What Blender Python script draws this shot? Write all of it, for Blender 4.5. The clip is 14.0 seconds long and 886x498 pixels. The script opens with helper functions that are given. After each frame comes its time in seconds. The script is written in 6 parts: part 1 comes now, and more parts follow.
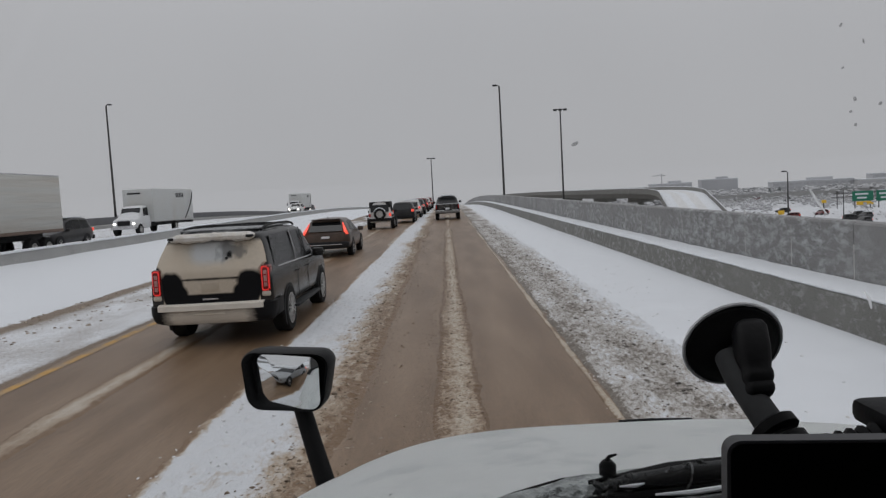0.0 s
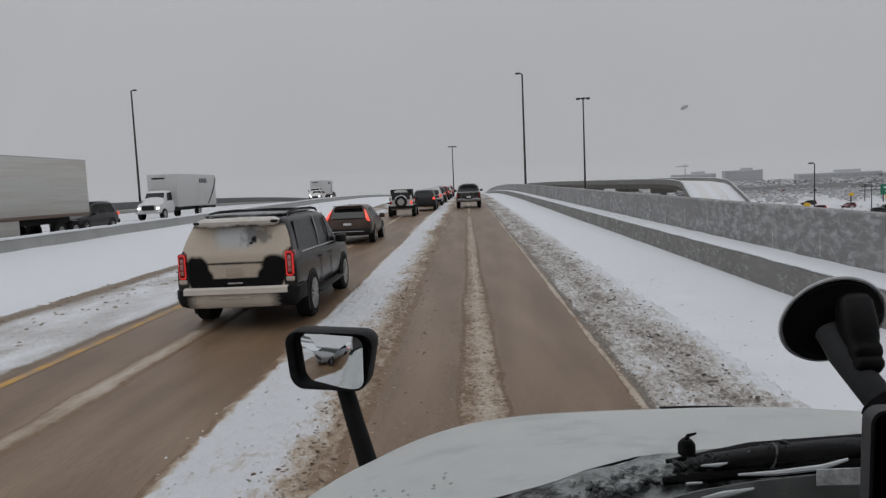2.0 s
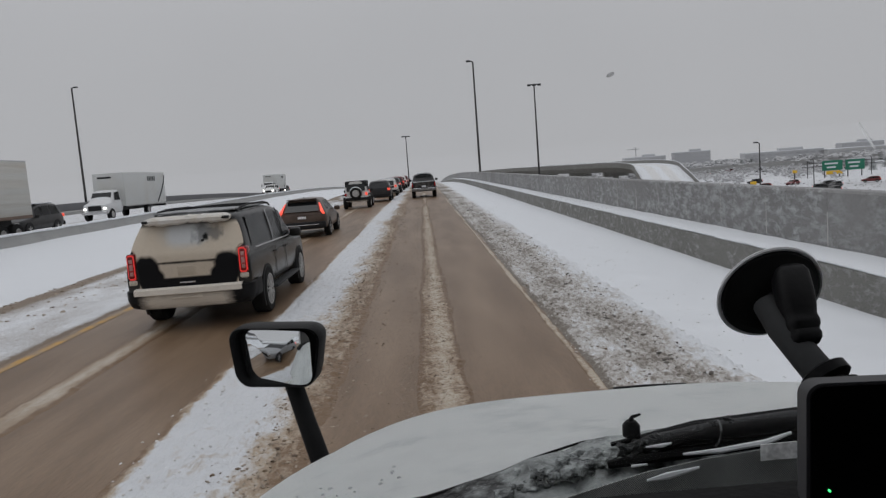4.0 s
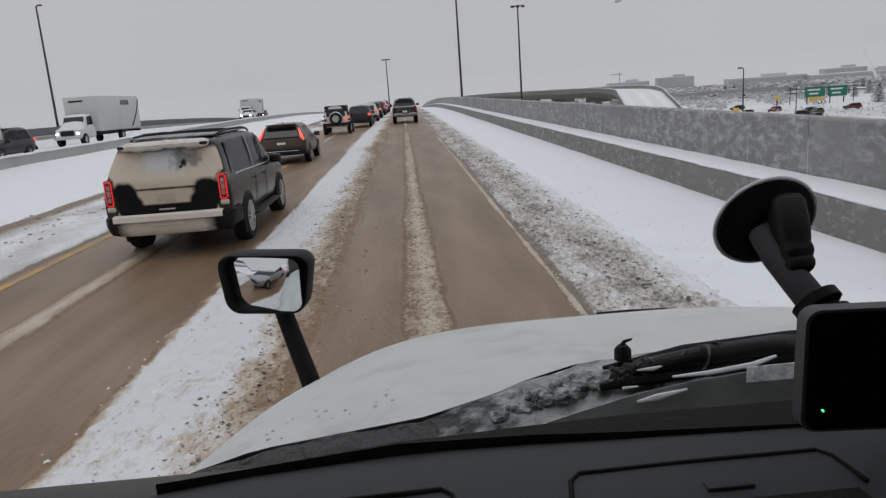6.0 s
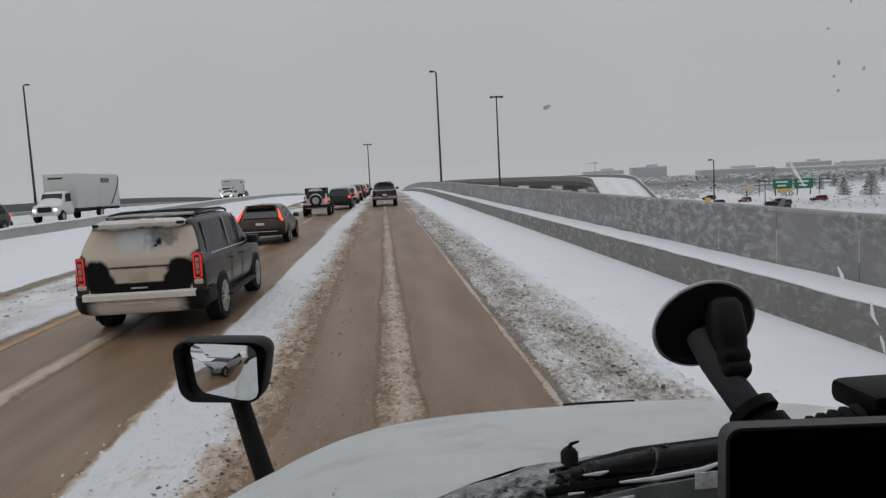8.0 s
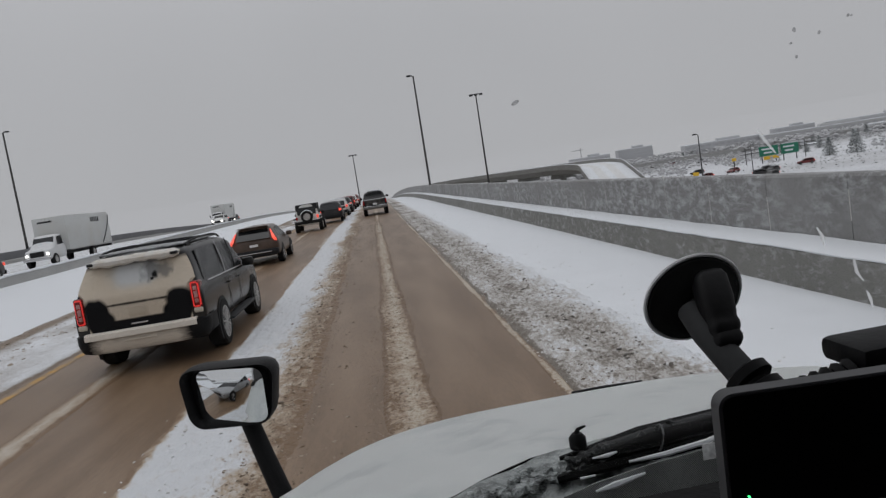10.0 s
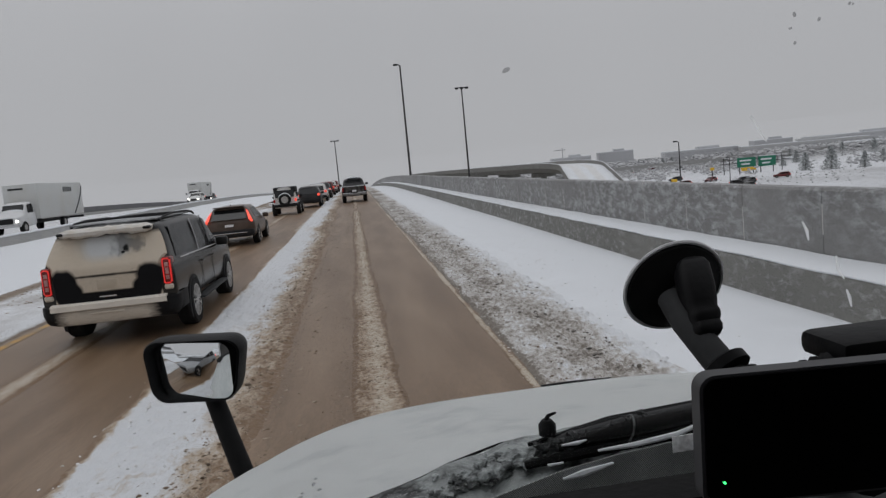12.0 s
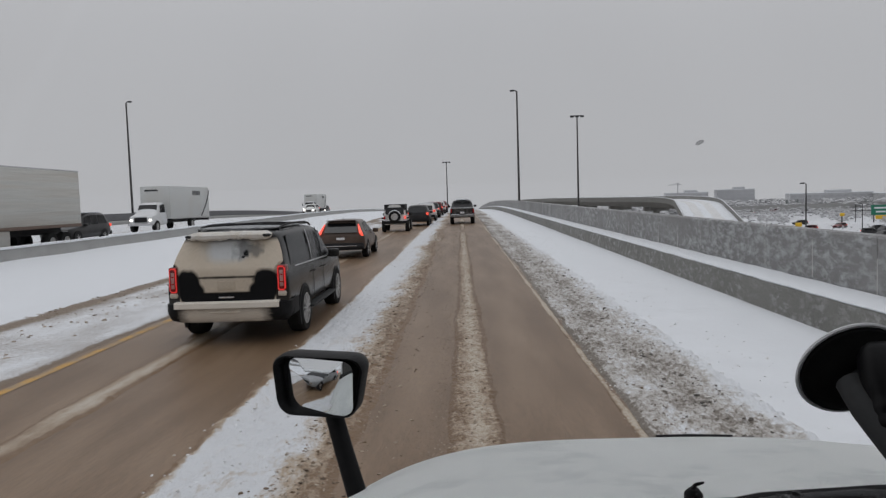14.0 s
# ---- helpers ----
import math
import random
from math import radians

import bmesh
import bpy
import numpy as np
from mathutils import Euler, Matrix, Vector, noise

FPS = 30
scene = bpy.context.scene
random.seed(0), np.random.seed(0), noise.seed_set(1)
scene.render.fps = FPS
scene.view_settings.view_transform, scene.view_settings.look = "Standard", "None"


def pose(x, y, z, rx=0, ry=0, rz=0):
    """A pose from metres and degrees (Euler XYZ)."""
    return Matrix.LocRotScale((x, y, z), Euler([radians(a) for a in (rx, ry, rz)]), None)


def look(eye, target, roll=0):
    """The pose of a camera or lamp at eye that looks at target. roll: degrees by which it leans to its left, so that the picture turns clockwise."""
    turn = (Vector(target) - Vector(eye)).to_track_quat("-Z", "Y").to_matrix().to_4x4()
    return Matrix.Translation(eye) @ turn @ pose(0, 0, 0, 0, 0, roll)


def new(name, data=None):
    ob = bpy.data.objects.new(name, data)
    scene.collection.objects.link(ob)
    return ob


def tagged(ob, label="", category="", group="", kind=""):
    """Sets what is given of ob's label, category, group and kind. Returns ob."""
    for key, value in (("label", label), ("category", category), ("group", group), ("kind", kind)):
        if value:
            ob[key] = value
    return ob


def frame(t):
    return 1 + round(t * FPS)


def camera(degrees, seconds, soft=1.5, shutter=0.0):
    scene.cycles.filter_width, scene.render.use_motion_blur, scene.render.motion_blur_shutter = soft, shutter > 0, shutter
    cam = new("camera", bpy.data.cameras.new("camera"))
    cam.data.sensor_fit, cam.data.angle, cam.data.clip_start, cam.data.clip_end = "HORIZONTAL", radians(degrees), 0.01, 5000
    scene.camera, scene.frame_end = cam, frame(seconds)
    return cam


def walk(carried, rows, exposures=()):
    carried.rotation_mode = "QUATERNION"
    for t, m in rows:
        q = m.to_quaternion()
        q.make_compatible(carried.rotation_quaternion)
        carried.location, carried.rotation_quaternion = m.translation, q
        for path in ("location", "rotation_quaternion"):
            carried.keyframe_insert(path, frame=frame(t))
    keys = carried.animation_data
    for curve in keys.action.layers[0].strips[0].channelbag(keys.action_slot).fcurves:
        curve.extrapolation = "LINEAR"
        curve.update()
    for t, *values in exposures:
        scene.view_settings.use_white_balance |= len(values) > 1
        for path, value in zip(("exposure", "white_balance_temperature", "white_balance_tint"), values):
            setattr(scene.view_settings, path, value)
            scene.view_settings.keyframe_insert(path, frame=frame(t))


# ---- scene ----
cam = camera(64.0, 14.0, 1.35)
# seconds, eye x y z in metres, yaw, pitch, roll in degrees
PATH = [
    (0, 0.031, -0.040, 2.363, 0.23, -4.33, 3.12),
    (0.5, 0.018, -0.020, 2.341, -0.35, -6.01, 3.17),
    (1, 0.009, -0.033, 2.354, 0.08, -5.67, 3.59),
    (1.5, -0.039, -0.021, 2.342, 0.91, -6.14, 0.48),
    (2, -0.030, -0.030, 2.348, 1.89, -5.18, 2.50),
    (2.5, -0.016, -0.018, 2.357, 0.71, -5.82, 3.08),
    (3, 0.008, -0.010, 2.350, -1.53, -6.15, 4.47),
    (3.2, 0.002, 0.001, 2.344, -1.91, -6.10, 4.53),
    (5.3, -0.012, 0.003, 2.337, -1.40, -8.62, 3.81),
    (5.5, -0.023, -0.004, 2.345, -2.09, -9.88, 3.93),
    (6, -0.021, 0.001, 2.342, -3.23, -12.25, 4.05),
    (6.5, -0.017, 0.031, 2.361, -5.10, -12.16, 3.33),
    (7, 0.022, 0.028, 2.351, -6.05, -8.39, 4.04),
    (7.5, 0.034, 0.006, 2.367, -5.68, -5.94, 2.54),
    (8, 0.015, 0.011, 2.351, -4.84, -5.67, 2.88),
    (8.2, 0.004, 0.025, 2.358, -4.71, -5.39, 1.80),
    (10.3, 0.022, -0.001, 2.347, -5.85, -5.61, 9.33),
    (10.5, 0.022, 0.008, 2.343, -5.56, -5.40, 8.27),
    (11, 0.024, 0.021, 2.341, -5.70, -5.79, 7.51),
    (11.5, 0.016, 0.020, 2.342, -7.01, -6.57, 6.32),
    (12, 0.019, 0.017, 2.334, -7.33, -6.43, 5.42),
    (12.5, 0.016, 0.001, 2.347, -5.17, -5.13, 2.34),
    (13, -0.007, 0.013, 2.342, -4.04, -5.17, 0.13),
    (13.5, -0.009, 0.008, 2.354, -3.21, -3.88, 1.77),
    (14, -0.032, 0.012, 2.363, 1.39, -3.97, 1.79),
]
walk(cam, [(t, pose(x, y, z, 90 + pitch, roll, yaw)) for t, x, y, z, yaw, pitch, roll in PATH],
     [(0, 0.0), (3, 0.05), (5.5, 0.05), (6, 0.26), (6.5, 0.38), (7, 0.18), (7.5, 0.15), (8, 0.12), (10.5, 0.03), (13, 0.05), (14, 0.12)])

# ---- world and light: an overcast snowy day ----
SKY = (0.424, 0.427, 0.446)
world = bpy.data.worlds.new("overcast")
scene.world = world
world.use_nodes = True
wn, wl = world.node_tree.nodes, world.node_tree.links
wn.clear()


w_out, w_bg = wn.new("ShaderNodeOutputWorld"), wn.new("ShaderNodeBackground")
w_sky = wn.new("ShaderNodeTexSky")
w_sky.sky_type, w_sky.sun_disc = "NISHITA", False
w_sky.sun_elevation, w_sky.sun_rotation = radians(70), radians(-34)
w_hsv = wn.new("ShaderNodeHueSaturation")
w_hsv.inputs["Saturation"].default_value, w_hsv.inputs["Value"].default_value = 0.08, 0.05
w_geo, w_sep = wn.new("ShaderNodeTexCoord"), wn.new("ShaderNodeSeparateXYZ")
w_ramp = wn.new("ShaderNodeValToRGB")
w_ramp.color_ramp.interpolation = "EASE"
w_ramp.color_ramp.elements[0].position, w_ramp.color_ramp.elements[0].color = 0.12, (*SKY, 1)
w_ramp.color_ramp.elements[1].position, w_ramp.color_ramp.elements[1].color = 1.0, (0.78, 0.79, 0.835, 1)
w_noise = wn.new("ShaderNodeTexNoise")
w_noise.inputs["Scale"].default_value, w_noise.inputs["Detail"].default_value = 2.2, 3
w_map = wn.new("ShaderNodeMapRange")
w_map.inputs["To Min"].default_value, w_map.inputs["To Max"].default_value = 0.93, 1.06
w_mul = wn.new("ShaderNodeMix")
w_mul.data_type, w_mul.blend_type = "RGBA", "MULTIPLY"
w_mul.inputs[0].default_value = 1.0
w_mix = wn.new("ShaderNodeMix")
w_mix.data_type = "RGBA"
w_mix.inputs[0].default_value = 0.94
wl.new(w_geo.outputs["Generated"], w_sep.inputs[0])
wl.new(w_sep.outputs["Z"], w_ramp.inputs["Fac"])
wl.new(w_geo.outputs["Generated"], w_noise.inputs["Vector"])
wl.new(w_noise.outputs["Fac"], w_map.inputs["Value"])
wl.new(w_ramp.outputs["Color"], w_mul.inputs[6])
wl.new(w_map.outputs["Result"], w_mul.inputs[7])
wl.new(w_sky.outputs["Color"], w_hsv.inputs["Color"])
wl.new(w_hsv.outputs["Color"], w_mix.inputs[6])
wl.new(w_mul.outputs[2], w_mix.inputs[7])
wl.new(w_mix.outputs[2], w_bg.inputs["Color"])
w_bg.inputs["Strength"].default_value = 1.0
wl.new(w_bg.outputs[0], w_out.inputs[0])

sun_data = bpy.data.lights.new("sun", "SUN")
sun_data.energy, sun_data.angle, sun_data.color = 0.25, radians(40), (1.0, 0.98, 0.95)
sun = new("sun", sun_data)
sun.matrix_world = look((-12, 18, 60), (0, 0, 0))


# ---- materials ----
def mat(name, base, rough=0.6, metal=0.0, var=0.15, scale=6.0, bump=0.0, second=None, amount=0.5, stretch=(1, 1, 1), emit=0.0, coat=0.0, fine=40.0, attr="", soft=0.15, both=0.0, spec=0.5):
    """Base colour with variation at two scales; a second colour in patches, by noise or by the named attribute."""
    m = bpy.data.materials.new(name)
    m.use_nodes = True
    nt = m.node_tree
    n, l = nt.nodes, nt.links
    b = n["Principled BSDF"]
    b.inputs["Roughness"].default_value, b.inputs["Metallic"].default_value = rough, metal
    b.inputs["Coat Weight"].default_value = coat
    b.inputs["Specular IOR Level"].default_value = spec
    tc, mp = n.new("ShaderNodeTexCoord"), n.new("ShaderNodeMapping")
    mp.inputs["Scale"].default_value = stretch
    l.new(tc.outputs["Object"], mp.inputs["Vector"])
    big, small = n.new("ShaderNodeTexNoise"), n.new("ShaderNodeTexNoise")
    big.inputs["Scale"].default_value, big.inputs["Detail"].default_value = scale, 5
    small.inputs["Scale"].default_value, small.inputs["Detail"].default_value = fine, 4
    l.new(mp.outputs[0], big.inputs["Vector"])
    l.new(mp.outputs[0], small.inputs["Vector"])
    add = n.new("ShaderNodeMath")
    add.operation = "ADD"
    l.new(big.outputs["Fac"], add.inputs[0])
    l.new(small.outputs["Fac"], add.inputs[1])
    rng = n.new("ShaderNodeMapRange")
    rng.inputs["From Min"].default_value, rng.inputs["From Max"].default_value = 0.6, 1.4
    rng.inputs["To Min"].default_value, rng.inputs["To Max"].default_value = 1 - var, 1 + var
    l.new(add.outputs[0], rng.inputs["Value"])
    col = n.new("ShaderNodeMix")
    col.data_type, col.blend_type = "RGBA", "MULTIPLY"
    col.inputs[0].default_value = 1
    col.inputs[6].default_value = (*base, 1)
    l.new(rng.outputs[0], col.inputs[7])
    if second:
        two = n.new("ShaderNodeMix")
        two.data_type = "RGBA"
        mask = n.new("ShaderNodeMapRange")
        if attr:
            at = n.new("ShaderNodeAttribute")
            at.attribute_name = attr
            pick = n.new("ShaderNodeMath")
            pick.operation = "ADD"
            cen = n.new("ShaderNodeMath")
            cen.operation = "MULTIPLY_ADD"
            cen.inputs[1].default_value, cen.inputs[2].default_value = 0.7, -0.35
            l.new(small.outputs["Fac"], cen.inputs[0])
            l.new(at.outputs["Fac"], pick.inputs[0])
            l.new(cen.outputs[0], pick.inputs[1])
            l.new(pick.outputs[0], mask.inputs["Value"])
        elif both:
            mean = n.new("ShaderNodeMix")
            mean.inputs[0].default_value = both
            l.new(big.outputs["Fac"], mean.inputs[2])
            l.new(small.outputs["Fac"], mean.inputs[3])
            l.new(mean.outputs[0], mask.inputs["Value"])
        else:
            l.new(big.outputs["Fac"], mask.inputs["Value"])
        mask.inputs["From Min"].default_value, mask.inputs["From Max"].default_value = amount - soft, amount + soft
        l.new(mask.outputs[0], two.inputs[0])
        l.new(col.outputs[2], two.inputs[6])
        sec = n.new("ShaderNodeMix")
        sec.data_type, sec.blend_type = "RGBA", "MULTIPLY"
        sec.inputs[0].default_value = 1
        sec.inputs[6].default_value = (*second, 1)
        l.new(rng.outputs[0], sec.inputs[7])
        l.new(sec.outputs[2], two.inputs[7])
        l.new(two.outputs[2], b.inputs["Base Color"])
    else:
        l.new(col.outputs[2], b.inputs["Base Color"])
    if bump:
        bp = n.new("ShaderNodeBump")
        bp.inputs["Strength"].default_value, bp.inputs["Distance"].default_value = bump, 0.02
        l.new(add.outputs[0], bp.inputs["Height"])
        l.new(bp.outputs[0], b.inputs["Normal"])
    if emit:
        b.inputs["Emission Color"].default_value, b.inputs["Emission Strength"].default_value = (*base, 1), emit
    return m


SNOW = (0.69, 0.71, 0.735)
M_SLUSH = mat("brown road slush", (0.156, 0.097, 0.054), 0.44, spec=0.38, var=0.24, scale=0.9, bump=0.16, second=(0.216, 0.149, 0.096), amount=0.57, stretch=(2.0, 0.30, 1), fine=19, soft=0.18)
M_SNOW = mat("clean snow", SNOW, 0.75, var=0.05, scale=1.2, bump=0.25, fine=18)
M_DIRTY = mat("dirty snow", SNOW, 0.7, var=0.16, scale=2.6, bump=0.5, second=(0.185, 0.140, 0.100), amount=0.5, fine=24, attr="dirt", soft=0.24)


def churn_mat(name, white, mid, dark, chunk=11.0, fine=46.0, along=0.62, spread=1.5, bump=0.6):
    """Churned road slush: clean snow, soiled slush and wet brown, broken into chunks by the dirt attribute."""
    m = bpy.data.materials.new(name)
    m.use_nodes = True
    n, l = m.node_tree.nodes, m.node_tree.links
    b = n["Principled BSDF"]
    b.inputs["Roughness"].default_value, b.inputs["Specular IOR Level"].default_value = 0.48, 0.32
    tc, mp, at = n.new("ShaderNodeTexCoord"), n.new("ShaderNodeMapping"), n.new("ShaderNodeAttribute")
    mp.inputs["Scale"].default_value = (1, along, 1)
    at.attribute_name = "dirt"
    l.new(tc.outputs["Object"], mp.inputs["Vector"])
    big, cell, grit = n.new("ShaderNodeTexNoise"), n.new("ShaderNodeTexNoise"), n.new("ShaderNodeTexNoise")
    for tx, sc, det, ro, dist in ((big, 2.3, 3, 0.5, 0.3), (cell, chunk, 3, 0.6, 0.15), (grit, fine, 3, 0.6, 0.2)):
        tx.inputs["Scale"].default_value, tx.inputs["Detail"].default_value = sc, det
        tx.inputs["Roughness"].default_value, tx.inputs["Distortion"].default_value = ro, dist
        l.new(mp.outputs[0], tx.inputs["Vector"])

    def fma(a, k, c):
        q = n.new("ShaderNodeMath")
        q.operation = "MULTIPLY_ADD"
        l.new(a, q.inputs[0])
        q.inputs[1].default_value = k
        if isinstance(c, float):
            q.inputs[2].default_value = c
        else:
            l.new(c, q.inputs[2])
        return q.outputs[0]
    relief = fma(cell.outputs["Fac"], 1.0, fma(grit.outputs["Fac"], 0.45, 0.0))
    # Low relief is coloured darker: settled dirt plus stand-in shade for the weak bump.
    v = fma(cell.outputs["Fac"], -spread, fma(grit.outputs["Fac"], -0.55 * spread, fma(big.outputs["Fac"], 0.9, at.outputs["Fac"])))
    v = fma(v, 1.0, 0.775 * spread - 0.45)
    ramp = n.new("ShaderNodeValToRGB")
    e = ramp.color_ramp.elements
    e[0].position, e[0].color = 0.20, (*white, 1)
    e[1].position, e[1].color = 0.95, (*dark, 1)
    k = e.new(0.42)
    k.color = (*[0.45 * a + 0.55 * c for a, c in zip(white, mid)], 1)
    k = e.new(0.62)
    k.color = (*mid, 1)
    l.new(v, ramp.inputs["Fac"])
    l.new(ramp.outputs["Color"], b.inputs["Base Color"])
    bp = n.new("ShaderNodeBump")
    bp.inputs["Strength"].default_value, bp.inputs["Distance"].default_value = bump, 0.045
    l.new(relief, bp.inputs["Height"])
    l.new(bp.outputs[0], b.inputs["Normal"])
    return m


M_CHURN = churn_mat("churned brown slush", (0.60, 0.615, 0.635), (0.39, 0.315, 0.235), (0.180, 0.113, 0.064), 9.0, 40.0, 0.6, 1.1)
M_RUT = churn_mat("tyre-pressed slush", (0.47, 0.41, 0.33), (0.315, 0.238, 0.168), (0.155, 0.096, 0.054), 14.0, 38.0, 1.2, 1.9)
M_SHOULDER = churn_mat("grey shoulder slush", SNOW, (0.46, 0.435, 0.405), (0.170, 0.146, 0.120), 12.0, 44.0, 0.6, 1.6, 0.8)
M_BANK = mat("trackless shoulder snow", SNOW, 0.75, var=0.07, scale=1.4, bump=0.10, second=(0.30, 0.265, 0.23), amount=0.55, fine=30, attr="dirt", soft=0.22)
M_TRACK_L = churn_mat("smeared grey slush", (0.50, 0.45, 0.385), (0.33, 0.26, 0.19), (0.175, 0.110, 0.062), 9.0, 34.0, 0.35, 0.55, 0.3)
M_CAP = mat("snow cap", (0.72, 0.74, 0.765), 0.75, var=0.04, scale=3, bump=0.3, fine=30)
M_YELLOW = mat("yellow road paint", (0.52, 0.29, 0.06), 0.6, var=0.3, scale=2, second=(0.28, 0.20, 0.12), amount=0.50, soft=0.1)
M_MEDIAN = mat("pale barrier concrete", (0.34, 0.34, 0.33), 0.85, var=0.18, scale=0.9, bump=0.3, fine=12)
M_DARKWALL = mat("dark wet concrete", (0.135, 0.135, 0.14), 0.8, var=0.2, scale=0.5, bump=0.3, fine=8)
M_POLE = mat("dark painted steel pole", (0.055, 0.053, 0.052), 0.5, 0.4, var=0.25, scale=3, fine=30)
M_PLASTIC = mat("black plastic", (0.004, 0.004, 0.0045), 0.55, var=0.25, scale=10, bump=0.05, fine=120, spec=0.15)
M_RUBBER = mat("black rubber", (0.005, 0.005, 0.005), 0.75, var=0.3, scale=12, bump=0.1, fine=90, spec=0.15)
M_GREYPL = mat("dark grey plastic", (0.034, 0.035, 0.036), 0.6, var=0.15, scale=12, fine=120, spec=0.15)
M_HOOD = mat("wet white hood paint", (0.92, 0.945, 0.935), 0.42, var=0.07, scale=4, spec=0.25, bump=0.04, fine=26, second=(0.76, 0.79, 0.785), amount=0.535, soft=0.05, both=0.35)
M_TYRE = mat("tyre rubber", (0.018, 0.018, 0.018), 0.85, var=0.3, scale=9, bump=0.3, fine=60, spec=0.15)
M_RIM = mat("dirty alloy", (0.5, 0.49, 0.48), 0.45, 0.3, var=0.2, scale=9)
M_GLASS = mat("dark car glass", (0.010, 0.011, 0.012), 0.06, var=0.1, spec=0.5)
M_CHROME = mat("dull chrome", (0.55, 0.55, 0.56), 0.25, 1.0, var=0.1)
M_TAIL = mat("lit red tail lamp", (0.72, 0.045, 0.04), 0.3, emit=0.36)
M_BRAKE = mat("bright brake lamp", (1.0, 0.10, 0.06), 0.3, emit=0.75)
M_TAILDIM = mat("red tail lamp", (0.30, 0.015, 0.015), 0.2, emit=0.12)
M_HEAD = mat("lit headlamp", (1.0, 0.97, 0.90), 0.2, emit=2.6)
M_RIMGREY = mat("translucent cup rim", (0.75, 0.75, 0.76), 0.5, var=0.1)
M_MIRROR = mat("mirror glass", (0.82, 0.84, 0.85), 0.015, 1.0, var=0.01)
M_SIGN = mat("green sign sheeting", (0.012, 0.17, 0.10), 0.5, var=0.15, scale=1)
M_SIGNY = mat("yellow sign sheeting", (0.75, 0.46, 0.03), 0.5, var=0.1, scale=1)
M_TRIM = mat("matt black trim", (0.02, 0.02, 0.021), 0.6, var=0.2, spec=0.15)


def wall_mat(name, base, snow, patch, lo, hi):
    """Grey concrete with stains, and wind-blown snow clinging to it in patches."""
    m = mat(name, base, 0.88, var=0.16, scale=0.7, bump=0.3, fine=22)
    n, l = m.node_tree.nodes, m.node_tree.links
    b = n["Principled BSDF"]
    tc, mp = n.new("ShaderNodeTexCoord"), n.new("ShaderNodeMapping")
    mp.inputs["Scale"].default_value = (1, 0.75, 1.6)
    mp.inputs["Rotation"].default_value = (0.5, 0, 0)
    l.new(tc.outputs["Object"], mp.inputs["Vector"])
    zone, fleck = n.new("ShaderNodeTexNoise"), n.new("ShaderNodeTexNoise")
    zone.inputs["Scale"].default_value, zone.inputs["Detail"].default_value = patch, 2
    fleck.inputs["Scale"].default_value, fleck.inputs["Detail"].default_value, fleck.inputs["Roughness"].default_value = 4.2, 8, 0.72
    fleck.inputs["Distortion"].default_value = 0.25
    l.new(tc.outputs["Object"], zone.inputs["Vector"])
    l.new(mp.outputs[0], fleck.inputs["Vector"])
    mz, mf = n.new("ShaderNodeMapRange"), n.new("ShaderNodeMapRange")
    mz.inputs["From Min"].default_value, mz.inputs["From Max"].default_value = 0.32, 0.54
    mf.inputs["From Min"].default_value, mf.inputs["From Max"].default_value = lo, hi
    l.new(zone.outputs["Fac"], mz.inputs["Value"])
    l.new(fleck.outputs["Fac"], mf.inputs["Value"])
    mul = n.new("ShaderNodeMath")
    mul.operation = "MULTIPLY"
    l.new(mz.outputs[0], mul.inputs[0])
    l.new(mf.outputs[0], mul.inputs[1])
    two = n.new("ShaderNodeMix")
    two.data_type = "RGBA"
    old = b.inputs["Base Color"].links[0].from_socket
    l.new(mul.outputs[0], two.inputs[0])
    l.new(old, two.inputs[6])
    two.inputs[7].default_value = (*snow, 1)
    l.new(two.outputs[2], b.inputs["Base Color"])
    bp = n.new("ShaderNodeBump")
    bp.inputs["Strength"].default_value, bp.inputs["Distance"].default_value = 0.7, 0.03
    l.new(mul.outputs[0], bp.inputs["Height"])
    l.new(b.inputs["Normal"].links[0].from_socket, bp.inputs["Normal"])
    l.new(bp.outputs[0], b.inputs["Normal"])
    return m


M_CONC = wall_mat("concrete with blown snow", (0.248, 0.246, 0.242), (0.52, 0.53, 0.54), 0.38, 0.46, 0.64)
M_KERB = wall_mat("weathered kerb concrete", (0.195, 0.192, 0.178), (0.46, 0.46, 0.45), 0.8, 0.50, 0.66)


